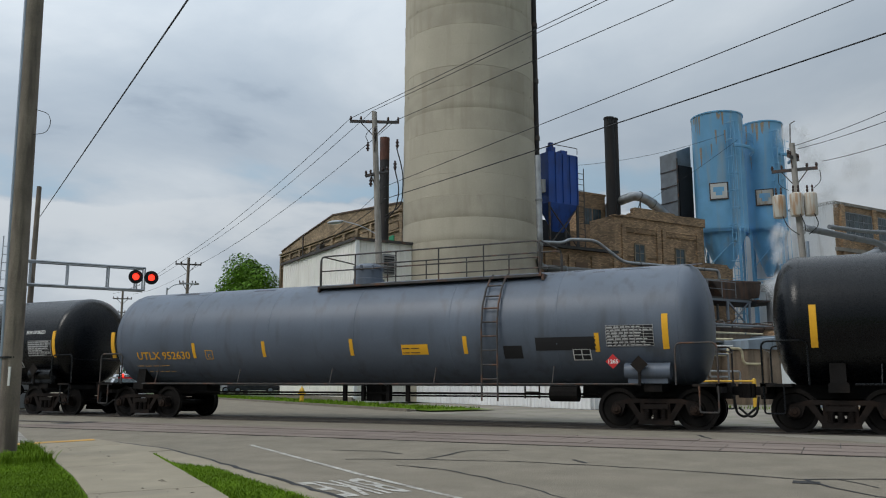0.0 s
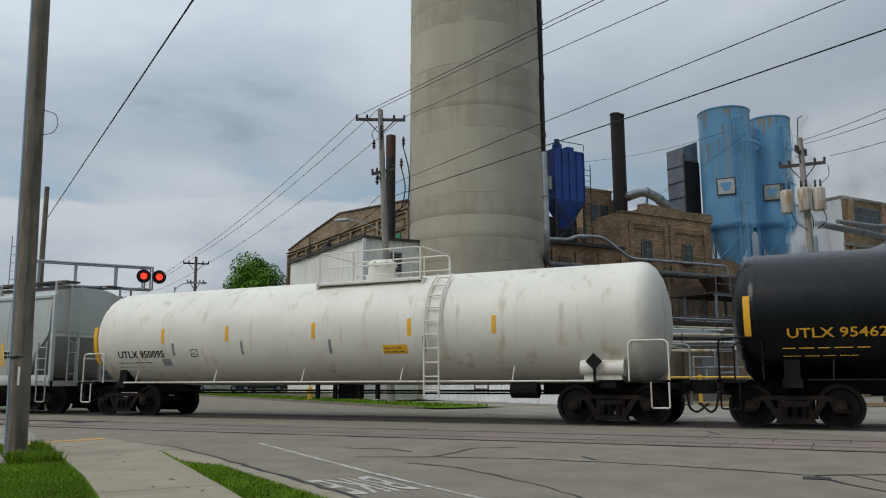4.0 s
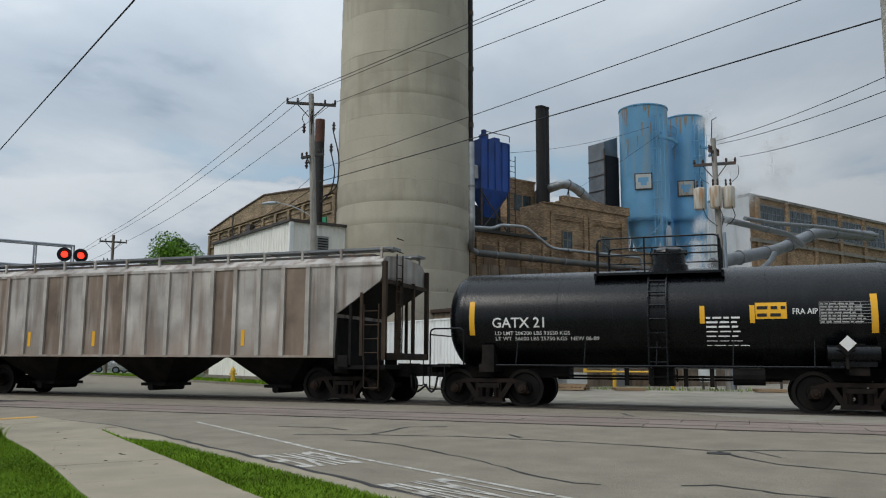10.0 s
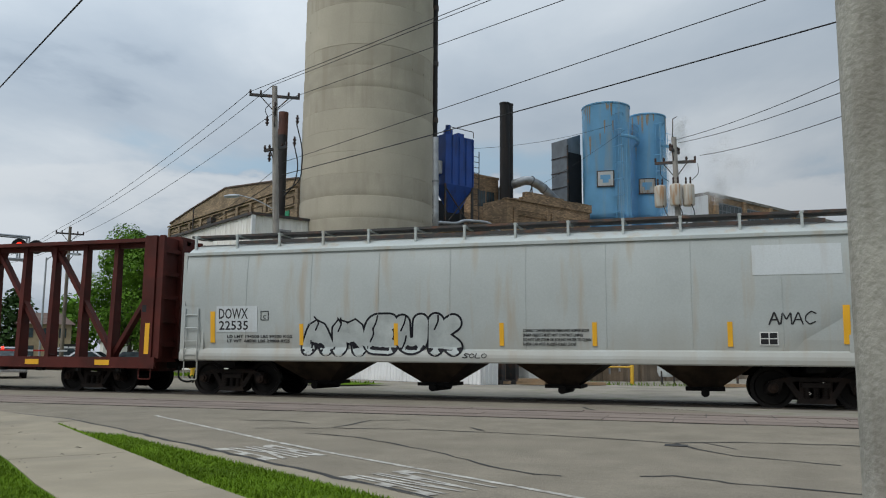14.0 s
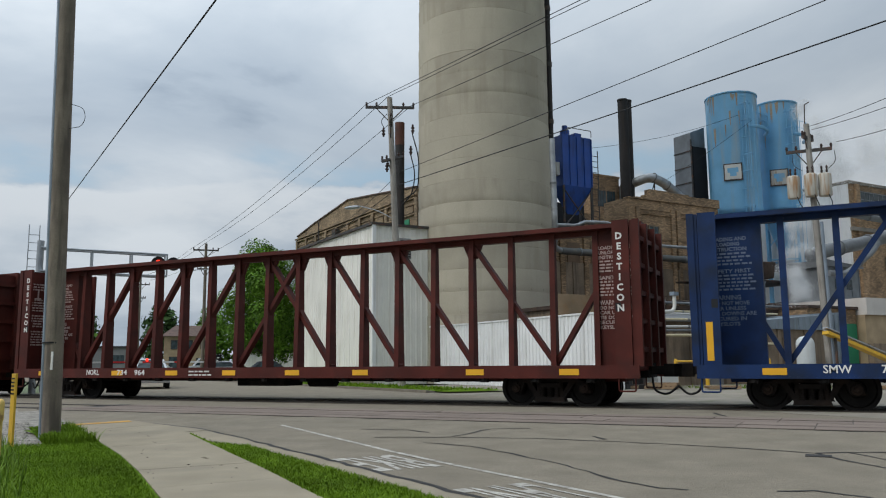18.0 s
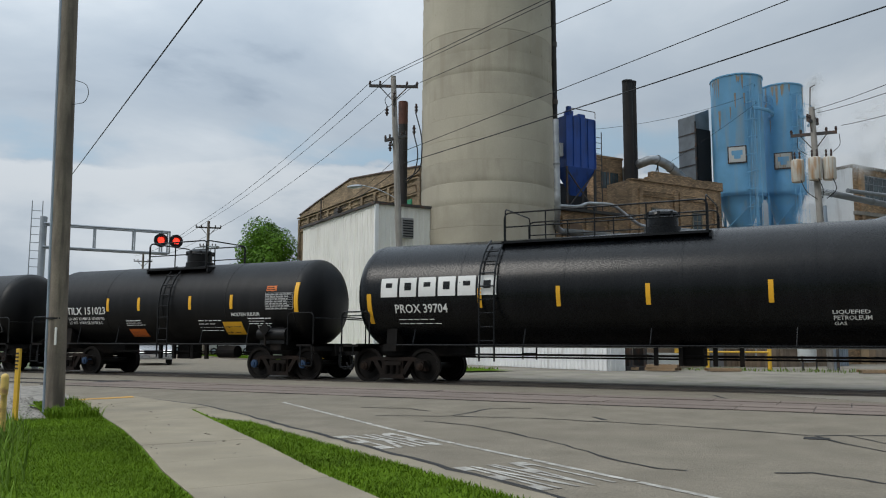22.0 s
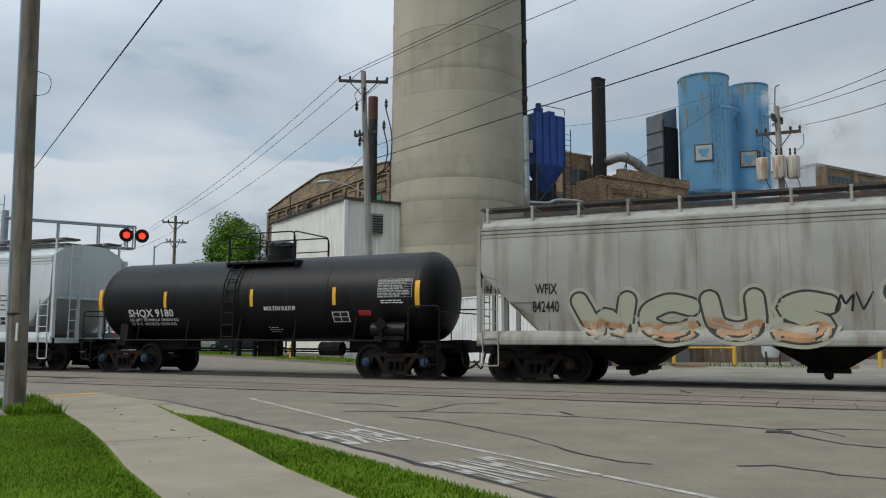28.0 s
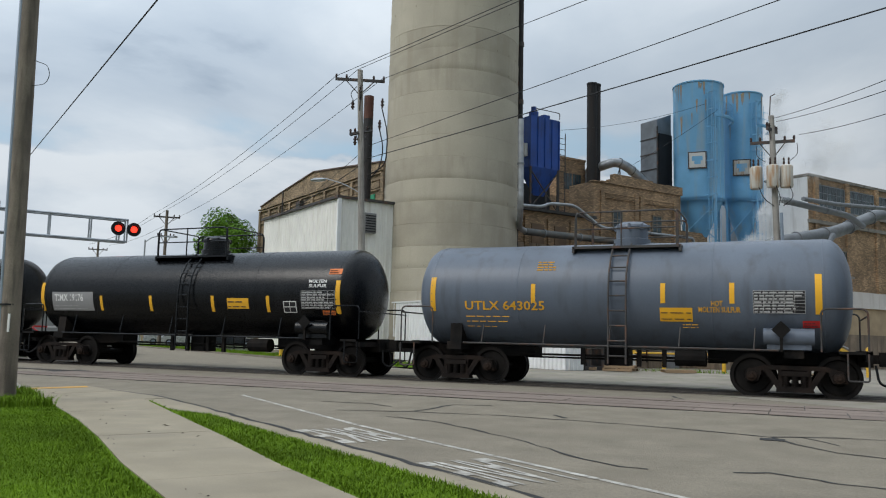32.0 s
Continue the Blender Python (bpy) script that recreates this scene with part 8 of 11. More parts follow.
def autorack(name, xc, tc, label):
    car = thing(name, label, "autorack", pose(xc, TRACK, 0), "freight train")
    half = tc / 2
    end = half + 2.95
    tail = end + 0.36
    side, sill, eave, top = 1.58, 0.55, 4.9, 5.62
    # floor and a solid near-black core that stands in for the shaded inside
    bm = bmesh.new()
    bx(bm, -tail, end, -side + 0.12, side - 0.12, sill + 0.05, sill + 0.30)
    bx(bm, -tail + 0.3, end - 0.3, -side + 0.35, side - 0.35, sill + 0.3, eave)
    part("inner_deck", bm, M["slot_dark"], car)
    bm = bmesh.new()
    bx(bm, -half + 1.7, half - 1.7, -1.25, 1.25, 0.36, sill + 0.04)
    bx(bm, -half - 1.9, half + 1.9, -0.35, 0.35, 0.50, sill + 0.045)
    part("center_sill", bm, M["under"], car)
    for s in (-1, 1):
        bm = bmesh.new()
        bx(bm, -tail, end, s * (side - 0.06), s * (side + 0.03), sill, sill + 0.42)
        part("side_sill", bm, M["rack_white"], car)
        bm = bmesh.new()
        bx(bm, -tail, end, s * (side - 0.06), s * (side + 0.04), eave - 0.12, eave + 0.05)
        part("eave_rail", bm, M["rack_white"], car)
    # side panels: plain doors near the ends, slotted screens between
    cuts = (-tail, -12.32, -11.56, -8.92, -7.93, -6.98, -4.29, -1.60, 1.11, 3.78, 6.36, 7.34, 8.33, 10.99, 11.67, end)
    kinds = "ppsppsssssppspp"
    spans = [(a, b, "plain" if k == "p" else "screen") for a, b, k in zip(cuts, cuts[1:], kinds)]
    for a, b, kind in spans:
        for s in (-1, 1):
            bm = bmesh.new()
            if kind == "plain":
                bx(bm, a + 0.012, b - 0.012, s * (side - 0.05), s * side, sill + 0.42, eave - 0.12)
                for z in (2.0, 3.1, 4.1):
                    for x in (a + 0.2, b - 0.2):
                        bx(bm, x - 0.02, x + 0.02, s * side, s * (side + 0.015), z - 0.02, z + 0.02)
                part("door_panel", bm, M["rack_white"], car)
                continue
            bx(bm, a - 0.01, a + 0.11, s * (side - 0.06), s * (side + 0.03), sill + 0.42, eave - 0.12)
            frame_ = part("screen_post", bm, M["rack_white"], car)
            bm = bmesh.new()
            bx(bm, b - 0.11, b + 0.01, s * (side - 0.06), s * (side + 0.028), sill + 0.42, eave - 0.12)
            part("far_post", bm, M["rack_white"], frame_)
            bm = bmesh.new()
            bx(bm, a + 0.1, b - 0.1, s * (side - 0.08), s * (side - 0.05), sill + 0.42, eave - 0.12)
            part("screen_plate", bm, M["rack_steel"], frame_)
            tall = (eave - sill - 0.54) / 4
            dots = bmesh.new()
            for g in range(4):
                z0 = sill + 0.42 + g * tall
                bm = bmesh.new()
                bx(bm, a + 0.1, b - 0.1, s * (side - 0.05), s * (side - 0.012), z0, z0 + 0.19)
                part("screen_rail", bm, M["rack_steel"], frame_)
                for k in range(4):
                    z = z0 + 0.36 + k * 0.142
                    bm = bmesh.new()
                    y0, y1, y2 = s * (side - 0.052), s * (side - 0.022), s * (side - 0.006)
                    prism(bm, [(y0, z - 0.012), (y1, z), (y2, z + 0.018), (y2, z + 0.034), (y1, z + 0.058), (y0, z + 0.078)], a + 0.1, b - 0.1, "yz")
                    part("screen_slat", bm, M["rack_glint"], frame_)
                if s > 0:
                    continue
                for z in [z0 + 0.21 + 0.035 * k for k in range(4)] + [z0 + 0.447 + 0.142 * k for k in range(4)] + [z0 + 0.472 + 0.142 * k for k in range(3)]:
                    for q in range(17):
                        x = a + 0.2 + (b - a - 0.4) * (q + (0.3 if q % 3 else 0.0)) / 17
                        bx(dots, x - 0.009, x + 0.009, s * (side - 0.046), s * (side - 0.051), z - 0.009, z + 0.009)
            if s < 0:
                tagged(part("perforation", dots, M["slot_dark"], frame_), kind="stuff")
            else:
                dots.free()
    # corrugated roof
    bm = bmesh.new()
    arc = [(-side - 0.02, eave + 0.02), (-side + 0.12, eave + 0.30), (-side + 0.45, eave + 0.50), (-0.7, top - 0.05), (0, top), (0.7, top - 0.05), (side - 0.45, eave + 0.50), (side - 0.12, eave + 0.30), (side + 0.02, eave + 0.02)]
    rows, x = [], -tail + 0.5
    while x < end - 0.66:
        for dx, d in ((0.0, 0.0), (0.035, 0.0), (0.06, 0.034), (0.14, 0.034)):
            rows.append([bm.verts.new((x + dx, y * (1 + d / 2), z + d)) for y, z in arc])
        x += 0.165
    rows.append([bm.verts.new((end - 0.515, y, z)) for y, z in arc])
    for a, b in zip(rows, rows[1:]):
        for i in range(len(arc) - 1):
            bm.faces.new((a[i], a[i + 1], b[i + 1], b[i]))
    part("roof", bm, M["roof_steel"], car, "corrugated bright galvanised roof")
    for s in (-1, 1):
        tip = end if s > 0 else tail
        bm = bmesh.new()
        prism(bm, arc, s * (tip - 0.52), s * (tip - 0.004), "yz")
        part("roof_end_cap", bm, M["rack_white"], car)
        bm = bmesh.new()
        prism(bm, [(y * 0.95, z - 0.03) for y, z in arc] + [(side * 0.95, 4.27), (-side * 0.95, 4.27)], s * tip, s * (tip + 0.05), "yz")
        part("end_gable", bm, M["rack_yellow"], car, "weathered yellow end gable")
        for k in range(6):
            y = -1.35 + 2.7 * (k + 0.5) / 6
            bm = bmesh.new()
            prism(bm, [(s * (tip + 0.02), y - 0.2), (s * (tip + 0.14), y), (s * (tip + 0.02), y + 0.2)], sill + 0.3, 4.27, "xy")
            part("end_door_leaf", bm, M[("duct", "rack_white", "rack_steel", "rack_white", "rack_steel", "duct")[k]], car)
        bm = bmesh.new()
        bx(bm, s * (tip - 0.05), s * (tip + 0.09), -side, -side + 0.12, sill, 4.9)
        part("corner_post", bm, M["rack_white"], car)
        bm = bmesh.new()
        bx(bm, s * (tip - 0.05), s * (tip + 0.09), side - 0.12, side, sill, 4.9)
        part("corner_post", bm, M["rack_white"], car)
        for y in (-0.45, 0.88):
            bm = bmesh.new()
            bx(bm, s * (tip + 0.05), s * (tip + 0.17), y - 0.035, y + 0.035, sill + 0.25, 4.3)
            part("door_post", bm, M["rack_yellow"], car, "rusty yellow door post")
        ladder(car, s * (tip - 0.55), [(-side - 0.08, 0.5), (-side - 0.08, 1.95)], 0.45, 4, M["rack_white"], 0.022, "side_ladder")
        coupler(car, s * (tip - 0.2), s, 1.1)
        bogie(car, s * half)
        plate("reflector", s * (tip - 1.6) - 0.35, s * (tip - 1.6) + 0.35, sill + 0.05, sill + 0.30, -side - 0.032, M["yellow"], car, None, "yellow retroreflective panel")
    bars("clearance_text", end - 1.5, end - 1.02, 3.0, 3.6, 8, -side - 0.003, M["letter_black"], car, 31)
    bars("clearance_text", end - 1.5, end - 1.02, 2.35, 2.75, 5, -side - 0.003, M["letter_black"], car, 32)
    bars("clearance_text", -tail + 0.76, -tail + 1.12, 2.75, 3.25, 6, -side - 0.003, M["letter_black"], car, 33)
    plate("label_plate", end - 1.75, end - 1.15, 1.95, 2.17, -side - 0.004, M["yellow"], car)
    bm = bmesh.new()
    bx(bm, -tail + 0.74, -tail + 1.2, -side - 0.006, -side + 0.01, 1.30, 1.50)
    plate_ = part("warning_plate", bm, M["yellow"], car, "yellow warning plate")
    bars("plate_text", -tail + 0.78, -tail + 1.16, 1.33, 1.46, 3, -side - 0.006, M["letter_black"], plate_, 34)
    for x in (-tail + 0.62, -tail + 1.26, 11.62):
        bm = bmesh.new()
        bx(bm, x - 0.012, x + 0.012, -side - 0.012, -side + 0.01, sill + 0.42, eave - 0.12)
        part("door_seam", bm, M["slot_dark"], car)
    return car


BK, BKW = M["black_tank"], M["black_tank_worn"]
LR, LZ = 1.47, 2.44
A = tank_car("tank_car", 7.9, 15.8, LR, LZ, BK, "long black tank car with white lettering on the rails", walk_from=-2, walk_to=2.5, ladder_x=2.6)
B = tank_car("tank_car", -11.72, 15.78, LR, LZ, M["grey_tank"], "long blue-grey tank car with flaking paint along its top", dome=-0.4, walk_from=-1.5, walk_to=5.2, ladder_x=4.0, frame_paint=M["steel_dark"])
C = tank_car("tank_car", -31.65, 15.64, LR, LZ, BK, "long black tank car with yellow lettering and top platform", dome=-1.5, walk_from=-2.6, walk_to=3.0, ladder_x=2.3)
D_ = tank_car("tank_car", -51.45, 15.6, LR, LZ, BK, "long black tank car with yellow lettering and white test panel", dome=0.6, walk_from=-4.9, walk_to=2.0, ladder_x=-5.0)
F = tank_car("tank_car", -71.1, 15.7, LR + 0.04, LZ, M["white_tank"], "long cream-white tank car with faint rust runs", dome=1.0, walk_from=-0.6, walk_to=2.8, ladder_x=3.4)
J = tank_car("tank_car", -146.85, 8.45, 1.24, 2.2, BK, "short glossy black tank car with white lettering", dome=0.2, walk_from=-1.5, walk_to=1.5, ladder_x=0.0)
R = tank_car("tank_car", -320.95, 15.9, LR, LZ, BK, "long black tank car with a broad white name block", dome=-0.7, walk_from=-4.7, walk_to=0.6, ladder_x=-4.9, rail_h=0.75)
SR_, SZ = 1.31, 2.33
S = tank_car("tank_car", -337.35, 9.1, SR_, SZ, BKW, "black tank car with white lettering and orange panels", dome=0.3, walk_from=-1.1, walk_to=1.5, ladder_x=0.15, caps=CAP_BLUE)
T = tank_car("tank_car", -350.6, 9.0, SR_, SZ, BKW, "black tank car with rust burns on top and pale scribbles", dome=0.3, walk_from=-1.3, walk_to=1.5, ladder_x=-0.5)
U = tank_car("tank_car", -363.4, 8.0, SR_ + 0.02, SZ - 0.03, M["slate_tank"], "slate blue tank car with yellow lettering", dome=-0.3, walk_from=-1.6, walk_to=1.6, ladder_x=0.1)
V = tank_car("tank_car", -376.15, 9.2, SR_, SZ, M["dusty_black"], "dusty black tank car with white lettering", dome=0.3, walk_from=-1.1, walk_to=1.5, ladder_x=-0.2)
W = tank_car("tank_car", -389.1, 8.5, SR_ - 0.04, SZ - 0.05, BK, "black tank car with a grey belly band and white lettering", dome=0.4, walk_from=-1.2, walk_to=1.4, ladder_x=-0.3)
Y = tank_car("tank_car", -419.4, 9.8, 1.25, 2.28, BKW, "black tank car with white lettering and blue bearing caps", dome=0.3, walk_from=-1.0, walk_to=1.5, ladder_x=-0.6, caps=CAP_BLUE)
a_ = tank_car("tank_car", -453.5, 9.2, SR_, SZ, M["slate_dark"], "dark slate tank car with orange-yellow lettering", dome=0.5, walk_from=-1.1, walk_to=1.6, ladder_x=0.0)
b_ = tank_car("tank_car", -466.6, 8.1, SR_ + 0.03, SZ - 0.04, M["grey_tank"], "blue-grey tank car with yellow lettering", dome=0.3, walk_from=-1.0, walk_to=1.6, ladder_x=0.2, frame_paint=M["steel_dark"])
c_ = tank_car("tank_car", -479.8, 9.9, SR_, SZ, BK, "black tank car with white stencilled lettering", dome=0.3, walk_from=-1.3, walk_to=1.5, ladder_x=0.3)
d_ = tank_car("tank_car", -493.6, 9.2, SR_, SZ, BK, "black tank car with white stencilled lettering", dome=0.3, walk_from=-1.1, walk_to=1.5, ladder_x=0.0)
TANKS = [A, B, C, D_, F, J, R, S, T, U, V, W, Y, a_, b_, c_, d_]

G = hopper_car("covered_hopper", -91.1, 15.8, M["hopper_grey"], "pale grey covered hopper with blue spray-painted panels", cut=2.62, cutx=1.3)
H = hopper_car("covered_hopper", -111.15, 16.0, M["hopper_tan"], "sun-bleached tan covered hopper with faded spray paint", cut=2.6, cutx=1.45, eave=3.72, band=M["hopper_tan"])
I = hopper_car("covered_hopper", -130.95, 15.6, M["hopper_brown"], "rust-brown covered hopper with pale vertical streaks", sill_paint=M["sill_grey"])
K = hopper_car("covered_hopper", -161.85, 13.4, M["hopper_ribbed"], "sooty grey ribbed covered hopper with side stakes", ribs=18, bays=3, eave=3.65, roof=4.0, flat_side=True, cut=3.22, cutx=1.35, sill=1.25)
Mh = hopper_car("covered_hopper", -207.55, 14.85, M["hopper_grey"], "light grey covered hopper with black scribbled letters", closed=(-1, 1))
X = hopper_car("covered_hopper", -403.87, 13.3, M["hopper_wf"], "faded grey covered hopper with yellow-green spray paint", bays=3, cut=2.7, band=M["hopper_wf"])
Z = hopper_car("covered_hopper", -436.5, 16.15, M["hopper_white"], "clean light grey covered hopper with a blue scribble", eave=3.78, band=M["hopper_white"])

N = centerbeam("centerbeam_flat", -228.4, 17.5, M["beam_red"], "empty oxide-red centerbeam lumber flat car", 41)
O = centerbeam("centerbeam_flat", -251.95, 17.6, M["beam_blue"], "empty deep blue centerbeam lumber flat car", 42)
P = centerbeam("centerbeam_flat", -275.45, 17.4, M["beam_red"], "empty oxide-red centerbeam lumber flat car with end lettering", 43, "DESTICON")
Q = centerbeam("centerbeam_flat", -299.1, 17.45, M["beam_red"], "empty oxide-red centerbeam lumber flat car", 44)
L = autorack("autorack", -184.1, 19.3, "tall white and galvanised autorack with painted letters on its side")
TRAIN = TANKS + [G, H, I, K, Mh, X, Z, N, O, P, Q, L]


def travel(t):
    """Metres that the train has gone at t seconds."""
    k = t / 16
    return 233.53 * k - 3.525 * k * k + 1.17 * k ** 3


def motions():
    for car in TRAIN:
        x0 = car.location.x
        walk(car, [(t, pose(x0 + travel(t), TRACK, 0)) for t in range(0, 33, 4)])
    for k, p in enumerate(PUFFS):
        walk(p, [(t, pose((0.22 + 0.02 * k) * math.sin(t * 0.7 + k), 0.12 * math.cos(t * 0.5 + k), 0.30 * math.sin(t * 0.45 + 1.7 * k))) for t in range(0, 33, 2)])
    for w, car, local, a in ROLLING:
        x0 = car["start_x"] + local
        seen = [k / 30 for k in range(961) if -34 < x0 + travel(k / 30) < 16]
        rows = [(t, pose(a, 0, WHEEL_R, 0, math.degrees(travel(t) / WHEEL_R), 0)) for t in seen]
        if not rows:
            continue
        if seen[0] > 0:
            rows.insert(0, (0, rows[0][1]))
        if seen[-1] < 32:
            rows.append((32, rows[-1][1]))
        walk(w, rows)


for car in TRAIN:
    car["start_x"] = car.location.x

# ---- lettering, panels and paint on the cars ----
INK = {"w": M["letter_white"], "y": M["letter_yellow"], "k": M["letter_black"], "n": M["letter_brown"], "r": M["letter_red"], "b": M["letter_blue"]}
SPRAY = {}


def spray(name, col, col2=None, split=0.0):
    """Spray paint; with col2, a second colour above the height split."""
    if name not in SPRAY:
        SPRAY[name] = mat("spray_" + name, col, 0.6, var=0.12, scale=2.5, gvar=0.08, bump=0.03, spec=0.15)
        if col2:
            n, l = SPRAY[name].node_tree.nodes, SPRAY[name].node_tree.links
            b = n["Principled BSDF"]
            base = b.inputs["Base Color"].links[0].from_socket
            tc, sp, mr, mx, no, ad = (n.new("ShaderNode" + k) for k in ("TexCoord", "SeparateXYZ", "MapRange", "Mix", "TexNoise", "Math"))
            no.inputs["Scale"].default_value = 2.2
            l.new(tc.outputs["Object"], no.inputs["Vector"])
            l.new(tc.outputs["Object"], sp.inputs[0])
            ad.operation = "MULTIPLY_ADD"
            ad.inputs[1].default_value = 0.5
            l.new(no.outputs["Fac"], ad.inputs[0])
            l.new(sp.outputs[2], ad.inputs[2])
            mr.inputs[1].default_value, mr.inputs[2].default_value = split + 0.22, split + 0.30
            l.new(ad.outputs[0], mr.inputs[0])
            mx.data_type = "RGBA"
            l.new(mr.outputs[0], mx.inputs[0])
            l.new(base, mx.inputs[6])
            mx.inputs[7].default_value = (*col2, 1)
            l.new(mx.outputs[2], b.inputs["Base Color"])
    return SPRAY[name]


# outline, fill, upper fill, height of the change, inner line, overspray halo, stroke share
PAINT = dict(
    blue=((0.008, 0.010, 0.025), (0.012, 0.040, 0.24), (0.33, 0.36, 0.06), 1.72, (0.45, 0.50, 0.30), (0.42, 0.38, 0.17), 0.34),
    sky=((0.006, 0.022, 0.028), (0.012, 0.085, 0.32), (0.03, 0.31, 0.50), 1.30, (0.30, 0.55, 0.60), (0.48, 0.29, 0.14), 0.40),
    faded=((0.14, 0.075, 0.045), (0.40, 0.25, 0.13), (0.40, 0.14, 0.085), 1.55, (0.45, 0.35, 0.20), (0.50, 0.36, 0.22), 0.40),
    olive=((0.14, 0.075, 0.045), (0.30, 0.27, 0.20), (0.22, 0.215, 0.075), 1.45, (0.38, 0.34, 0.20), (0.50, 0.36, 0.22), 0.40),
    rust=((0.19, 0.115, 0.07), (0.42, 0.235, 0.135), (0.27, 0.225, 0.115), 1.42, (0.50, 0.38, 0.23), (0.54, 0.37, 0.22), 0.38),
    silver=((0.010, 0.011, 0.011), (0.17, 0.185, 0.185), None, 0, (0.30, 0.31, 0.30), None, 0.34),
    chalk=((0.55, 0.56, 0.57), (0.008, 0.008, 0.009), None, 0, None, None, 0.40),
    outline=((0.010, 0.010, 0.014), (0.43, 0.465, 0.455), None, 0, None, None, 0.44),
    pastel=((0.06, 0.065, 0.06), (0.46, 0.27, 0.15), (0.38, 0.39, 0.30), 1.45, (0.44, 0.43, 0.36), (0.42, 0.41, 0.33), 0.36),
    lime=((0.07, 0.075, 0.06), (0.33, 0.34, 0.12), (0.36, 0.37, 0.17), 1.6, (0.46, 0.46, 0.34), (0.46, 0.45, 0.38), 0.36),
    bubble=((0.66, 0.66, 0.65), (0.010, 0.010, 0.014), None, 0, None, None, 0.45),
    bubble2=((0.42, 0.43, 0.44), (0.016, 0.016, 0.020), (0.045, 0.048, 0.052), 1.6, (0.42, 0.43, 0.44), None, 0.46),
    lightblue=((0.42, 0.60, 0.78), (0.025, 0.17, 0.52), None, 0, (0.40, 0.60, 0.82), None, 0.42),
)
GLYPH = {
    "T": [[(0, 0.95), (1, 0.95)], [(0.5, 0.95), (0.5, 0)]],
    "I": [[(0.5, 0.9), (0.5, 0)]],
    "E": [[(0.95, 0.95), (0.25, 0.95), (0.1, 0.5), (0.1, 0.08), (0.95, 0.05)], [(0.15, 0.5), (0.8, 0.5)]],
    "M": [[(0.05, 0), (0.15, 0.95), (0.5, 0.35), (0.85, 0.95), (0.95, 0)]],
    "P": [[(0.15, 0), (0.2, 0.95), (0.8, 0.95), (0.9, 0.65), (0.7, 0.42), (0.25, 0.42)]],
    "O": [[(0.5, 0.98), (0.12, 0.75), (0.1, 0.3), (0.5, 0.0), (0.9, 0.3), (0.88, 0.75), (0.5, 0.98)]],
    "A": [[(0.08, 0.0), (0.45, 0.97), (0.92, 0.0)], [(0.25, 0.35), (0.75, 0.35)]],
    "S": [[(0.9, 0.85), (0.5, 1.0), (0.12, 0.76), (0.5, 0.5), (0.9, 0.25), (0.5, 0.0), (0.08, 0.12)]],
    "N": [[(0.1, 0.0), (0.12, 0.95), (0.85, 0.05), (0.9, 0.98)]],
    "K": [[(0.15, 0.0), (0.15, 1.0)], [(0.88, 0.95), (0.2, 0.5), (0.92, 0.0)]],
    "R": [[(0.15, 0.0), (0.15, 0.95), (0.75, 0.95), (0.82, 0.62), (0.25, 0.48), (0.95, 0.0)]],
    "U": [[(0.1, 0.95), (0.13, 0.2), (0.5, 0.02), (0.87, 0.2), (0.9, 0.98)]],
    "C": [[(0.9, 0.82), (0.5, 1.0), (0.1, 0.7), (0.1, 0.3), (0.5, 0.0), (0.92, 0.18)]],
    "G": [[(0.88, 0.85), (0.45, 1.0), (0.1, 0.65), (0.15, 0.2), (0.55, 0.0), (0.9, 0.2), (0.88, 0.48), (0.55, 0.46)]],
    "B": [[(0.12, 0.0), (0.12, 0.98), (0.75, 0.95), (0.78, 0.6), (0.2, 0.52), (0.88, 0.42), (0.85, 0.05), (0.12, 0.0)]],
    "Y": [[(0.08, 0.98), (0.5, 0.5), (0.92, 0.98)], [(0.5, 0.5), (0.48, 0.0)]],
    "L": [[(0.15, 0.98), (0.12, 0.05), (0.92, 0.06)]],
    "Z": [[(0.1, 0.93), (0.9, 0.95), (0.1, 0.05), (0.92, 0.05)]],
    "H": [[(0.12, 0.98), (0.12, 0.0)], [(0.88, 0.98), (0.88, 0.0)], [(0.12, 0.5), (0.88, 0.5)]],
    "W": [[(0.02, 0.98), (0.25, 0.02), (0.5, 0.65), (0.75, 0.02), (0.98, 0.98)]],
    "V": [[(0.05, 0.98), (0.48, 0.02), (0.95, 0.98)]],
    "D": [[(0.12, 0.0), (0.12, 0.97), (0.7, 0.9), (0.92, 0.5), (0.7, 0.06), (0.12, 0.0)]],
    "2": [[(0.1, 0.78), (0.5, 1.0), (0.88, 0.7), (0.1, 0.04), (0.95, 0.05)]],
    "3": [[(0.1, 0.9), (0.6, 1.0), (0.85, 0.75), (0.4, 0.52), (0.9, 0.28), (0.5, 0.0), (0.08, 0.1)]],
    "4": [[(0.7, 0.0), (0.72, 1.0), (0.08, 0.35), (0.95, 0.33)]],
    "5": [[(0.88, 0.96), (0.2, 0.95), (0.15, 0.55), (0.7, 0.58), (0.88, 0.25), (0.5, 0.0), (0.08, 0.08)]],
    "6": [[(0.8, 0.98), (0.25, 0.65), (0.12, 0.25), (0.5, 0.0), (0.88, 0.25), (0.55, 0.5), (0.15, 0.3)]],
}


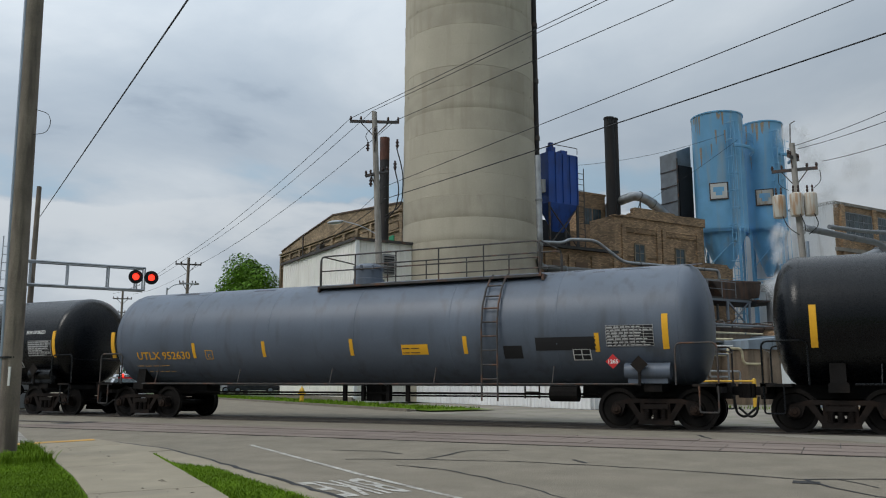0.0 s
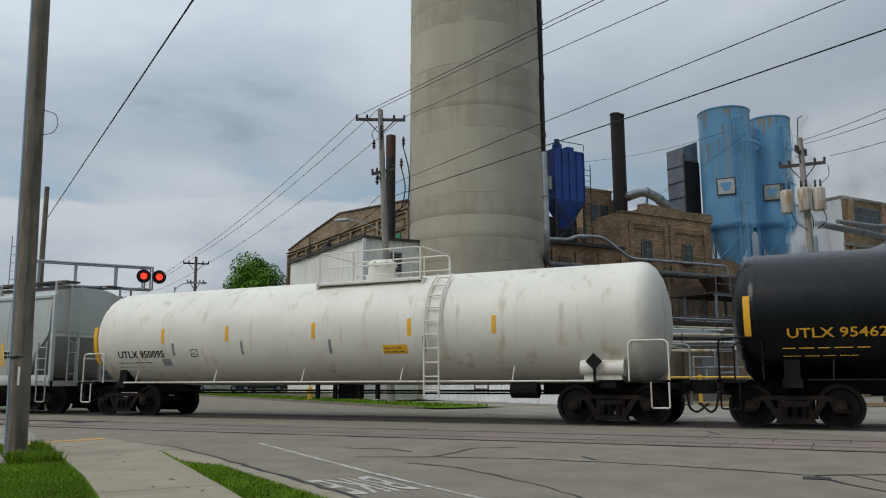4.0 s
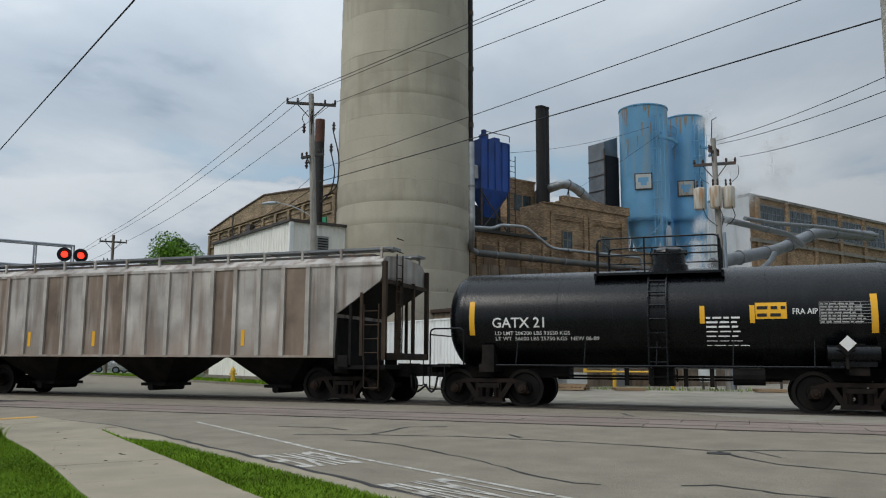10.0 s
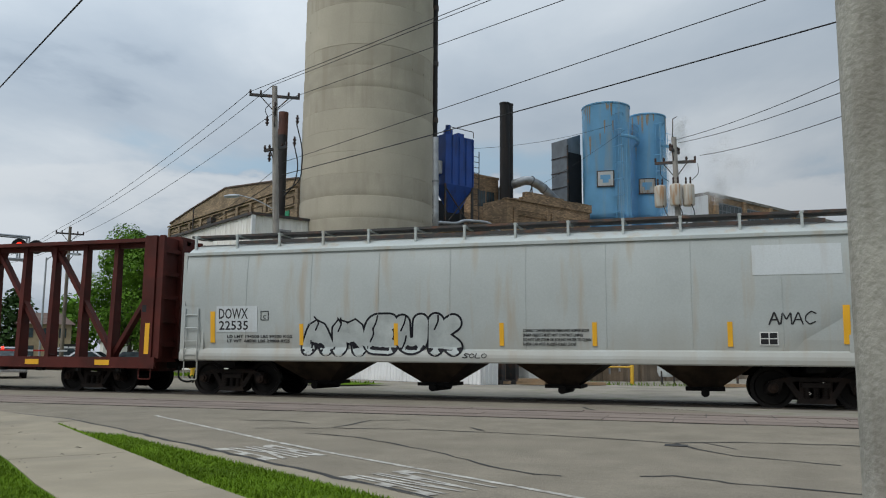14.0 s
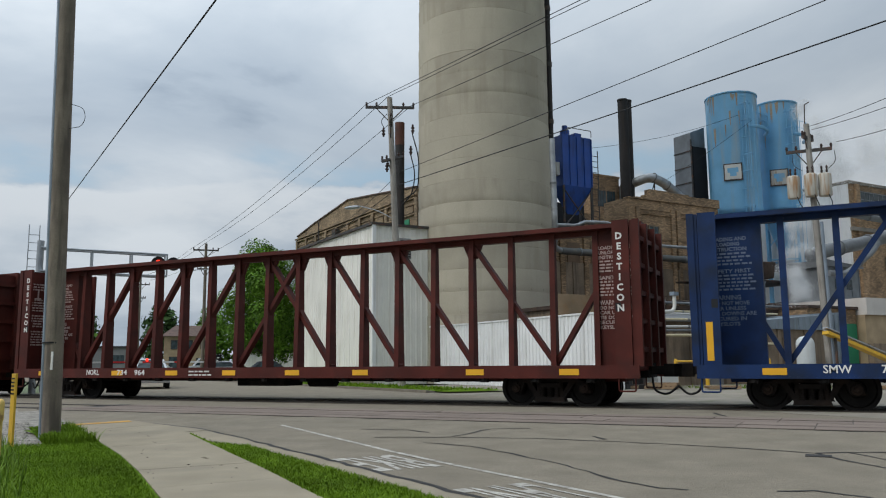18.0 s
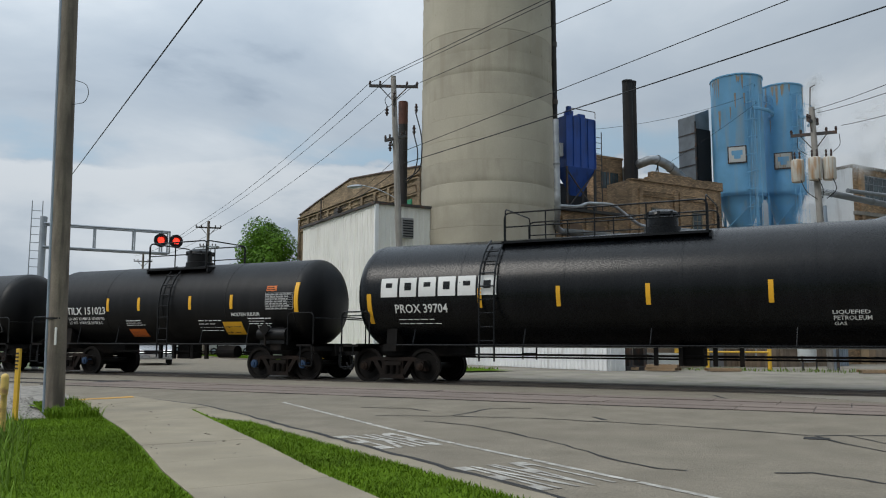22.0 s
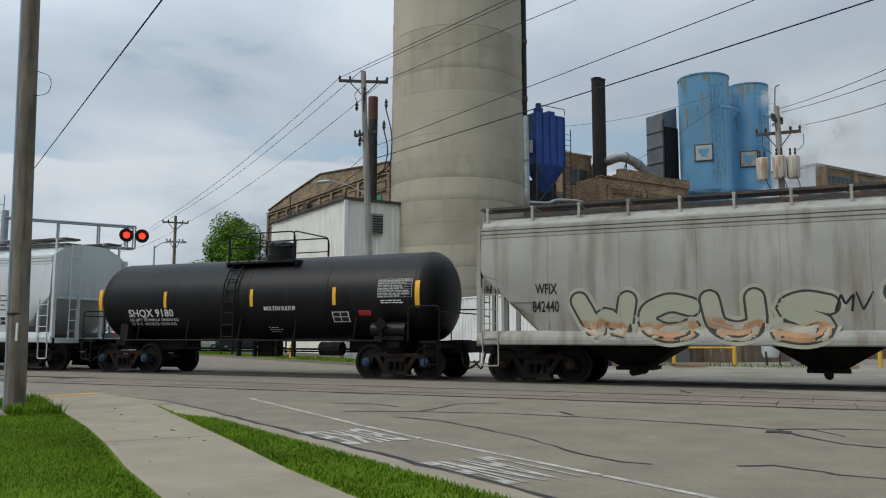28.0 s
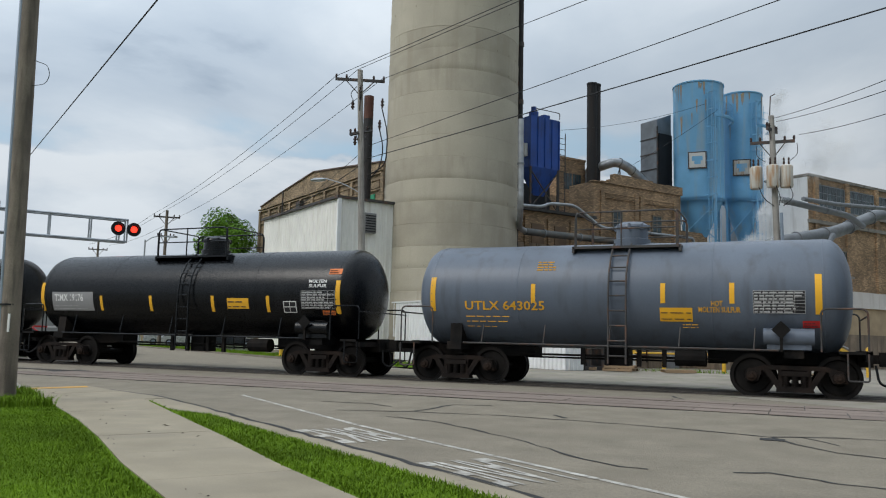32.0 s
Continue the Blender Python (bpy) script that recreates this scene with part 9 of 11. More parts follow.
def stroke(bm, pts, w, y, skin=None, cols=4):
    """A flat brush stroke with round ends, laid over the side of a car."""
    p = bend([Vector((a, 0, b)) for a, b in pts], w * 1.1, 4)
    fine = [p[0]]
    for a, b in zip(p, p[1:]):
        n = max(1, int((b - a).length / max(0.07, w * 0.3)))
        fine += [a.lerp(b, k / n) for k in range(1, n + 1)]
    fine = [q for k, q in enumerate(fine) if not k or (q - fine[k - 1]).length > 1e-5]

    def vert(x, z):
        return bm.verts.new((x, (skin(x, z) if skin else 0.0) + y, z))

    prev = None
    for i, c in enumerate(fine):
        d = (fine[min(i + 1, len(fine) - 1)] - fine[max(i - 1, 0)]).normalized()
        nx, nz = -d.z * w / 2, d.x * w / 2
        cur = [vert(c.x + nx * f, c.z + nz * f) for f in [2 * k / cols - 1 for k in range(cols + 1)]]
        if prev:
            for k in range(cols):
                bm.faces.new((prev[k], prev[k + 1], cur[k + 1], cur[k]))
        prev = cur
    for k, (c, d) in enumerate(((fine[0], fine[0] - fine[1]), (fine[-1], fine[-1] - fine[-2]))):
        t0 = math.atan2(d.z, d.x) - math.pi / 2
        fan = [vert(c.x + w / 2 * math.cos(t0 + math.pi * i / 8), c.z + w / 2 * math.sin(t0 + math.pi * i / 8)) for i in range(9)]
        hub = vert(c.x, c.z)
        for a, b in zip(fan, fan[1:]):
            bm.faces.new((hub, a, b))


def lay_out(text, x0, x1, z0, z1, m, rnd, slant=0.0):
    """Yields each letter's strokes as paths between the given corners, m in from the edges."""
    cell = (x1 - x0) / sum(0.5 if c == "I" else 1.0 for c in text)
    x = x0
    for ch in text:
        w = cell * (0.5 if ch == "I" else 1.0)
        lean, h0, h1 = slant + rnd.uniform(-0.10, 0.10), rnd.uniform(0, 0.06), rnd.uniform(0.92, 1.0)
        yield ch, w, [[(x + m * 0.5 + (w - m) * a + lean * (b - 0.5) * w, z0 + m + (z1 - z0 - 2 * m) * (h0 + (h1 - h0) * b)) for a, b in st] for st in GLYPH[ch]]
        x += w


def piece(car, x0, x1, z0, z1, text, style, skin, seed):
    """A spray-painted piece: fat letters, each with overspray, outline, two-tone fill and an inner line."""
    edge_c, fill, upper, split, inner, halo, share = PAINT[style]
    rnd = random.Random(seed)
    cell = (x1 - x0) / len(text)
    thick = min(cell, (z1 - z0) * 0.8) * share
    rim = {"silver": thick * 0.22, "chalk": 0.016, "bubble": 0.045}.get(style, max(0.028, thick * 0.14))
    sets = list(lay_out(text, x0, x1, z0, z1, thick / 2 + rim, rnd))
    if halo:
        bm = bmesh.new()
        for ch, w, strokes in sets:
            for st in strokes:
                stroke(bm, st, thick + 3.2 * rim + 0.10, -0.0005, skin)
        tagged(part("overspray", bm, spray(style + "_halo", halo), car, "soft overspray round the letters"), kind="stuff")
    for k, (ch, w, strokes) in enumerate(sets):
        d = -0.0012 - 0.0002 * k
        bm = bmesh.new()
        for q, st in enumerate(strokes):
            stroke(bm, st, thick + 2 * rim, d - 0.0001 * q, skin)
        head = part("painted_letter", bm, spray(style + "_edge", edge_c), car, "spray-painted letter outline")
        bm = bmesh.new()
        for q, st in enumerate(strokes):
            stroke(bm, st, thick, d - 0.0012 - 0.0001 * q, skin)
        part("letter_fill", bm, spray(style + "_fill", fill, upper, split), head)
        if inner:
            bm = bmesh.new()
            for st in strokes:
                stroke(bm, [(a - thick * 0.22, b + thick * 0.22) for a, b in st[:3]], max(0.014, thick * 0.07), d - 0.0026, skin, 1)
            part("inner_line", bm, spray(style + "_inner", inner), head)
        if style in ("outline", "bubble", "bubble2", "blue", "rust", "chalk"):
            bm = bmesh.new()
            for q in range(2):
                a, b = rnd.choice(strokes)[rnd.choice((0, 1))]
                stroke(bm, [(a + thick * rnd.uniform(-0.3, 0.3), b + thick * 0.4), (a + thick * 0.15, b), (a - thick * 0.1, b - thick * 0.5)], rim * 0.8, d - 0.0028 - 0.0001 * q, skin, 1)
            part("crease_line", bm, spray(style + "_edge", edge_c), head)


def tiempo(car, x0, x1, z0, z1, skin, seed):
    """Tall black-edged letters, red with a yellow shadow stroke."""
    black, red_, lemon = spray("black", (0.012, 0.012, 0.02)), spray("scarlet", (0.42, 0.02, 0.02)), spray("lemon", (0.62, 0.50, 0.02))
    rnd = random.Random(seed)
    for k, (ch, w, strokes) in enumerate(lay_out("TIEMPO", x0, x1, z0, z1, (z1 - z0) * 0.15, rnd, 0.12)):
        thick = (z1 - z0) * 0.195
        d = -0.0008 - 0.0002 * k
        head = None
        for col, wide, dx, dz, off in ((black, 1.55, 0, 0, 0.0), (red_, 1.02, 0, 0, 0.0004), (black, 0.72, 0.20, 0.16, 0.0008), (lemon, 0.46, 0.22, 0.18, 0.0012)):
            bm = bmesh.new()
            for q, st in enumerate(strokes):
                stroke(bm, [(a + dx * thick, b + dz * thick) for a, b in st], thick * wide, d - off - 0.0001 * q, skin)
            if head is None:
                head = part("painted_letter", bm, col, car, "spray-painted letter outline")
            else:
                part("letter_fill", bm, col, head)


def tag_text(car, x0, x1, z0, z1, text, material, skin, seed, width):
    """A quick tag: thin letters in single strokes."""
    rnd = random.Random(seed)
    bm = bmesh.new()
    for ch, w, strokes in lay_out(text, x0, x1, z0, z1, 0.0, rnd, 0.15):
        for st in strokes:
            stroke(bm, st, width * rnd.uniform(0.8, 1.2), -0.004, skin, 1)
    part("tag", bm, material, car, "quick scribbled tag")


def flat_skin(y):
    return lambda x, z: y


def shell_skin(r, zc):
    return lambda x, z: over((r, zc), x, z, 0.0) - 0.004


RACK_POSTS = (-11.56, -8.92, -6.98, -4.29, -1.60, 1.11, 3.78, 6.36, 8.33, 10.99)


def rack_skin(x, z):
    """The autorack's side: sill, plain panels, posts, and screens set a little back."""
    if z < 0.985:
        return -1.6125
    if any(abs(x - p) < 0.125 for p in RACK_POSTS):
        return -1.6125
    if -6.98 < x < 6.36 or -11.56 < x < -8.92 or 8.33 < x < 10.99:
        return -1.5708
    return -1.5825


def decals(car, rows):
    tank = "shell_r" in car
    cat = car["category"]
    wrap = (car["shell_r"], car["shell_z"]) if tank else SKIN.get(car.name)
    y = 0.0 if tank or wrap else {"autorack": -1.614, "centerbeam flat car": -1.464}[cat]
    skin = shell_skin(*wrap) if tank else wrap or (rack_skin if cat == "autorack" else flat_skin(y))
    above = (wrap[0] + 0.006, wrap[1]) if tank else (lambda x, z: skin(x, z) - 0.006)
    for i, (kind, x0, x1, z0, z1, *ex) in enumerate(rows):
        seed = int(abs(x0) * 100) + i
        if kind in ("mark", "text"):
            lettering(ex[0], (z1 - z0) * 1.0, INK[ex[1]], car, (x0, (-1.586 if cat == "autorack" and z0 > 1 else y - 0.004), z0), "reporting_mark" if kind == "mark" else "lettering", wrap, bold=0.004 if kind == "mark" else 0.002, width=x1 - x0)
        elif kind == "small":
            bars("small_lettering", x0, x1, z0, z1, ex[0], y, INK[ex[1]], car, seed, wrap)
        elif kind == "warn":
            p = plate("warning_panel", x0, x1, z0, z1, y, M[ex[0]], car, wrap, "printed warning panel")
            bars("warning_text", x0 + 0.03, x1 - 0.03, z0 + 0.02, z1 - 0.02, 2, y - 0.006, M["letter_black"], p, seed, above if wrap else None, label="")
        elif kind == "lines":
            step = (z1 - z0) / len(ex[0])
            most = max(len(line) for line in ex[0])
            for k, line in enumerate(ex[0]):
                lettering(line, step * 0.66, INK[ex[1]], car, (x0, y, z1 - (k + 0.85) * step), "lettering", wrap, bold=0.001, width=(x1 - x0) * len(line) / most)
        elif kind == "patch":
            plate("paint_patch", x0, x1, z0, z1, y, M[ex[0]], car, wrap, "painted-over patch")
        elif kind == "sign":
            p = plate("stencil_block", x0, x1, z0, z1, y, M["letter_white"], car, wrap, "white-framed stencil block")
            for a, b in ((0.06, 0.47), (0.53, 0.94)):
                for c, d in ((0.08, 0.46), (0.54, 0.92)):
                    plate("stencil_cell", x0 + (x1 - x0) * a, x0 + (x1 - x0) * b, z0 + (z1 - z0) * c, z0 + (z1 - z0) * d, y - 0.006, M["letter_black"], p, above if wrap else None)
        elif kind == "sign2":
            ink = INK["k"] if car["category"] == "covered hopper car" or car == F else INK["y" if car in (B, C, D_) else "w"]
            t = 0.018
            p = plate("clearance_box", x0, x1, z0, z0 + t, y, ink, car, wrap, "small boxed letter")
            plate("box_edge", x0, x1, z1 - t, z1, y, ink, p, wrap)
            plate("box_edge", x0, x0 + t, z0, z1, y, ink, p, wrap)
            plate("box_edge", x1 - t, x1, z0, z1, y, ink, p, wrap)
            lettering("C", (z1 - z0) * 0.4, ink, p, ((x0 + x1) / 2, y, z0 + (z1 - z0) * 0.18), "box_letter", wrap, align="CENTER")
        elif kind == "test":
            ink = M["stencil_dim"]
            p = plate("test_panel", x0, x1, z0, z1, y, M["letter_black"] if car in (B, b_) else M["black_tank"], car, wrap, "ruled panel of small white test figures")
            w2 = above if wrap else None
            for k in range(8):
                z = z0 + (z1 - z0) * k / 7
                plate("panel_rule", x0, x1, z - 0.004, z + 0.004, y, ink, p, w2)
            for k in range(6):
                x = x0 + (x1 - x0) * k / 5
                plate("panel_rule", x - 0.004, x + 0.004, z0, z1, y, ink, p, w2)
            bars("test_stencil", x0 + 0.02, x1 - 0.02, z0, z1, 7, y, ink, p, seed, w2, label="")
        elif kind == "block":
            n = 6
            for k in range(n):
                a = x0 + (x1 - x0) * (k + 0.04) / n
                b = x0 + (x1 - x0) * (k + 0.92) / n
                p = plate("logo_block", a, b, z0, z1, y, M[ex[0]], car, wrap, "broad white rounded logo block")
                plate("logo_counter", a + (b - a) * 0.3, b - (b - a) * (0.3 if k % 3 else 0.32), z0 + (z1 - z0) * (0.34 if k % 2 else 0.5), z1 - (z1 - z0) * 0.26, y, M["black_tank"], p, (wrap[0] + 0.006, wrap[1]))
        elif kind == "piece":
            piece(car, x0, x1, z0, z1, ex[0], ex[1], skin, seed)
        elif kind == "TIEMPO":
            tiempo(car, x0, x1, z0 - 0.05, z1, skin, seed)
        elif kind == "eyes":
            rnd = random.Random(5)
            bm = bmesh.new()
            for k in range(9):
                a, b = x0 + rnd.uniform(0.1, x1 - x0 - 0.1), z0 + rnd.uniform(0.0, 0.9)
                stroke(bm, [(a - 0.12, b), (a + 0.12, b + rnd.uniform(-0.1, 0.1))], rnd.uniform(0.12, 0.25), -0.0004 - 0.0001 * k, skin)
            tagged(part("overspray", bm, spray("pale_scarlet", (0.40, 0.10, 0.09)), car, "red overspray"), kind="stuff")
            for a in (0.25, 0.72):
                for r, c, d, ox in ((0.40, spray("black", (0.012, 0.012, 0.02)), 0.0010, 0), (0.30, spray("scarlet", (0.42, 0.02, 0.02)), 0.0018, -0.04), (0.18, spray("lemon", (0.62, 0.50, 0.02)), 0.0026, 0.10)):
                    bm = bmesh.new()
                    cx, cz = x0 + (x1 - x0) * a + ox, z0 + (z1 - z0) * 0.55
                    stroke(bm, [(cx - 0.02, cz - r * 0.12), (cx + 0.02, cz + r * 0.12)], r * 1.75, -d, skin)
                    part("painted_disc", bm, c, car, "round spray-painted eye")
            tag_text(car, x0 + 0.1, x1 - 0.2, z0 - 0.12, z0 + 0.10, "THEMUNEYES", spray("lemon", (0.62, 0.50, 0.02)), skin, 3, 0.02)
        elif kind == "tag":
            tag_text(car, x0, x1, z0, z1, ex[1], M[ex[0]], skin, seed, 0.018 + 0.055 * (z1 - z0))
        elif kind == "logo":
            bm = bmesh.new()
            prism(bm, [(x0, z0), (x1 - 0.1, z0 + 0.06), (x1, z0 + 0.1), (x0 + 0.25, z0 + 0.1)], y - 0.006, y + 0.03)
            part("logo_stripe", bm, M["letter_black"], car)
            for k in range(4):
                bm = bmesh.new()
                a = x0 + 0.15 + k * (x1 - x0 - 0.3) / 4
                b = a + (x1 - x0) / 6.4
                prism(bm, [(a, z0 + 0.14), (b, z0 + 0.14), (b + 0.12, z1), (a + 0.12, z1)], y - 0.006, y + 0.03)
                part("logo_block", bm, M["orange"], car, "slanted orange logo block")
        elif kind == "BI":
            lettering("BI", z1 - z0, INK["k"], car, (x0, y, z0), "type_lettering", bold=0.006, width=x1 - x0)


def strips(car, xs, z0, z1, tall, tz0, tz1):
    tank = "shell_r" in car
    wrap = (car["shell_r"], car["shell_z"]) if tank else SKIN.get(car.name)
    y = -1.636
    for x in xs:
        plate("reflector", x - 0.055, x + 0.055, z0, z1, y, M["yellow"], car, wrap, "yellow retroreflective strip")
    for x in tall:
        plate("reflector", x - 0.07, x + 0.07, tz0, tz1, y, M["yellow"], car, wrap, "tall yellow retroreflective strip")


decals(B, [("mark", -7.89, -5.78, 1.76, 1.98, 'UTLX 952630', 'y'), ("small", -8.02, -6.19, 1.36, 1.69, 2, 'y'), ("warn", 1.44, 2.21, 1.78, 2.04, 'yellow'), ("patch", 4.29, 4.78, 1.65, 1.96, 'letter_black'), ("patch", 5.14, 6.63, 1.83, 2.14, 'letter_black'), ("sign", 6.05, 6.49, 1.59, 1.85), ("test", 6.89, 7.98, 1.90, 2.38), ("sign2", -5.17, -4.89, 1.74, 2.00)])
strips(B, [-5.59, -3.02, -0.09, 3.27, 6.66], 1.78, 2.22, [-8.86, 8.25], 1.82, 2.62)
decals(C, [("mark", -7.79, -5.67, 2.01, 2.23, 'UTLX 950826', 'y'), ("small", -7.82, -6.43, 1.56, 1.94, 3, 'y'), ("warn", 5.12, 5.88, 1.84, 2.11, 'letter_white'), ("text", 7.06, 7.96, 2.66, 2.77, 'NON ODORIZED', 'w'), ("test", 7.19, 8.26, 1.93, 2.43), ("sign", 6.33, 6.76, 1.56, 1.84), ("sign2", -5.31, -5.03, 2.05, 2.31)])
strips(C, [-5.38, -2.6, 0.83, 3.07, 6.0], 1.99, 2.49, [-8.79, 8.4], 1.88, 2.74)
decals(D_, [("mark", -7.85, -5.76, 1.92, 2.12, 'UTLX 954625', 'y'), ("small", -7.95, -6.06, 1.50, 1.82, 2, 'y'), ("warn", 3.49, 4.20, 2.23, 2.51, 'yellow'), ("test", 6.79, 7.81, 2.03, 2.46), ("sign", 6.24, 6.67, 1.46, 1.71), ("patch", 4.91, 6.29, 1.76, 2.04, 'letter_black')])
strips(D_, [-5.54, -2.76, -0.2, 2.35, 4.71], 2.27, 2.76, [-8.62, 8.15], 1.96, 2.85)
decals(F, [("mark", -7.83, -5.91, 1.79, 2.00, 'UTLX 950095', 'k'), ("small", -7.90, -6.35, 1.36, 1.73, 3, 'k'), ("warn", 1.87, 2.60, 1.76, 1.99, 'yellow'), ("sign2", -4.81, -4.55, 1.79, 2.01), ("patch", -6.03, -5.70, 1.54, 1.74, 'louvre'), ("patch", -5.53, -5.45, 1.82, 2.20, 'louvre'), ("patch", -2.89, -2.81, 1.83, 2.22, 'louvre'), ("patch", 0.16, 0.24, 1.79, 2.18, 'louvre'), ("patch", 3.07, 3.16, 1.80, 2.20, 'louvre')])
strips(F, [-5.88, -3.38, -0.32, 2.7, 5.09], 2.21, 2.66, [-8.76], 1.63, 2.79)
decals(J, [("mark", -4.09, -2.75, 1.97, 2.22, 'GATX 21', 'w'), ("lines", -4.02, -1.40, 1.63, 1.90, ("LD LMT 206200 LBS 93550 KGS", "LT WT  56600 LBS 25750 KGS  NEW 06-89"), 'w'), ("warn", 2.17, 2.83, 2.11, 2.48, 'yellow'), ("text", 2.94, 3.46, 2.21, 2.34, 'FRA AIP', 'w'), ("test", 3.50, 4.53, 2.00, 2.47), ("small", 1.09, 2.02, 1.49, 2.21, 7, 'w')])
strips(J, [1.01, 2.1], 2.02, 2.43, [-4.62, 4.59], 1.78, 2.64)
decals(R, [("block", -8.14, -4.62, 2.33, 2.85, 'letter_white'), ("mark", -7.71, -6.11, 1.90, 2.13, 'PROX 39704', 'w'), ("small", -7.64, -6.28, 1.58, 1.80, 2, 'w'), ("test", 7.03, 8.10, 1.98, 2.47), ("patch", 4.63, 5.45, 1.50, 1.79, 'letter_white'), ("patch", 6.76, 7.68, 1.65, 1.97, 'letter_white'), ("sign", 6.22, 6.63, 1.60, 1.88), ("text", 3.12, 3.85, 1.74, 1.82, 'LIQUEFIED', 'w'), ("text", 3.14, 3.88, 1.61, 1.70, 'PETROLEUM', 'w'), ("text", 3.15, 3.40, 1.50, 1.57, 'GAS', 'w'), ("small", 5.53, 6.04, 1.61, 1.97, 3, 'w')])
strips(R, [-5.14, -3.01, -0.79, 1.92, 4.7], 2.00, 2.51, [-8.5, 8.42], 1.61, 2.43)
decals(S, [("mark", -4.46, -2.60, 2.02, 2.26, 'TILX 151023', 'w'), ("lines", -4.42, -2.70, 1.67, 1.95, ("LD LMT 221400 LB 101600 KG", "LT WT  61900 LB 28100 KG"), 'w'), ("text", 2.81, 3.91, 1.89, 1.99, 'MOLTEN SULFUR', 'w'), ("warn", 2.40, 3.15, 1.33, 1.72, 'yellow'), ("warn", -1.72, -1.00, 1.27, 1.52, 'orange'), ("test", 4.16, 5.17, 2.07, 2.56), ("warn", 4.17, 4.54, 2.62, 2.78, 'orange'), ("small", 1.43, 2.40, 1.43, 1.83, 4, 'w'), ("small", -1.72, -0.75, 1.62, 1.83, 3, 'w'), ("small", 3.42, 4.29, 1.63, 1.86, 3, 'w'), ("sign", 3.73, 4.19, 1.33, 1.61)])
strips(S, [-2.48, -1.06, 1.16, 2.84], 2.11, 2.54, [-5.38, 5.28], 1.97, 2.86)
decals(T, [("mark", -4.45, -2.67, 2.00, 2.24, 'TILX 150826', 'w'), ("small", -4.42, -2.67, 1.64, 1.90, 2, 'w'), ("warn", 0.85, 1.57, 1.79, 2.08, 'yellow'), ("text", 3.10, 4.01, 2.22, 2.34, 'MOLTEN SULFUR', 'w'), ("warn", 3.25, 3.61, 2.37, 2.51, 'orange'), ("warn", 2.68, 3.42, 1.31, 1.56, 'yellow'), ("warn", 3.22, 3.59, 1.80, 1.95, 'red'), ("test", 4.25, 5.06, 1.95, 2.62)])
strips(T, [-2.62, 0.42, 2.6], 2.07, 2.54, [-5.43], 1.84, 2.71)
decals(U, [("mark", -3.72, -1.69, 1.81, 2.07, 'UTLX 646125', 'y'), ("small", -3.71, -2.08, 1.36, 1.76, 3, 'y'), ("warn", 1.46, 2.20, 1.78, 2.06, 'yellow'), ("small", -0.75, -0.19, 1.80, 2.06, 3, 'y'), ("small", 0.81, 1.17, 1.85, 2.02, 3, 'y'), ("text", 2.48, 2.91, 2.05, 2.15, 'MOLTEN', 'y'), ("text", 2.47, 2.91, 1.93, 2.03, 'SULFUR', 'y')])
decals(U, [("test", 3.29, 4.36, 1.93, 2.52), ("warn", 3.99, 4.41, 1.46, 1.62, 'red')])
strips(U, [-2.72, -0.85, 2.29], 1.81, 2.26, [-4.63], 1.63, 2.49)
decals(V, [("mark", -4.50, -2.49, 2.01, 2.24, 'TILX 150787', 'w'), ("lines", -4.49, -2.62, 1.62, 1.92, ("LD LMT 223500 LB 101350 KG", "LT WT  62500 LB 28350 KG"), 'w'), ("warn", 1.55, 2.28, 1.99, 2.31, 'yellow'), ("warn", 0.74, 1.52, 1.71, 2.00, 'yellow'), ("warn", 2.54, 3.47, 1.87, 2.01, 'letter_white'), ("test", 3.98, 5.00, 1.97, 2.49), ("small", -2.42, -1.42, 1.50, 1.71, 3, 'w'), ("small", -0.09, 0.57, 1.42, 1.72, 4, 'w'), ("warn", 4.30, 4.68, 2.65, 2.78, 'orange'), ("sign", 3.50, 3.95, 1.43, 1.72)])
strips(V, [-2.24, 0.07, 2.38], 2.10, 2.57, [-5.51, 5.18], 1.81, 2.72)
decals(W, [("mark", -4.06, -2.09, 2.01, 2.26, 'TILX 136035', 'w'), ("lines", -4.04, -2.30, 1.67, 1.92, ("LD LMT 203200 LB 92150 KG", "LT WT  59800 LB 27150 KG"), 'w'), ("warn", 1.58, 2.31, 2.08, 2.38, 'yellow'), ("patch", 2.60, 3.76, 1.83, 2.00, 'letter_white'), ("text", 2.64, 3.72, 1.87, 1.96, "MOLTEN SULPHUR", 'k'), ("test", 3.83, 4.90, 2.03, 2.52), ("warn", 4.56, 4.95, 1.77, 1.89, 'red'), ("small", -2.27, -1.27, 1.54, 1.80, 3, 'w'), ("small", 0.45, 1.50, 1.41, 1.82, 5, 'w'), ("sign", 3.36, 3.84, 1.38, 1.66), ("warn", 3.84, 4.22, 2.55, 2.69, 'letter_white')])
strips(W, [-1.91, 0.49, 2.38], 2.08, 2.59, [-5.06, 5.01], 1.93, 2.80)
decals(Y, [("mark", -4.68, -2.85, 1.76, 1.99, 'SHQX 9180', 'w'), ("lines", -4.69, -2.70, 1.48, 1.73, ("LD LMT 221900 LB 100600 KG", "LT WT  64100 LB 29100 KG"), 'w'), ("text", 0.60, 1.71, 1.90, 2.02, 'MOLTEN SULFUR', 'w'), ("test", 4.42, 5.46, 2.21, 2.71), ("warn", 3.78, 4.16, 1.73, 1.87, 'red'), ("sign", 2.91, 3.45, 1.55, 1.84), ("small", 0.59, 1.04, 1.28, 1.45, 3, 'w'), ("small", 4.51, 5.36, 2.04, 2.16, 2, 'w')])
strips(Y, [-3.13, 0.17, 3.02], 2.02, 2.53, [-5.85, 5.62], 1.93, 2.65)
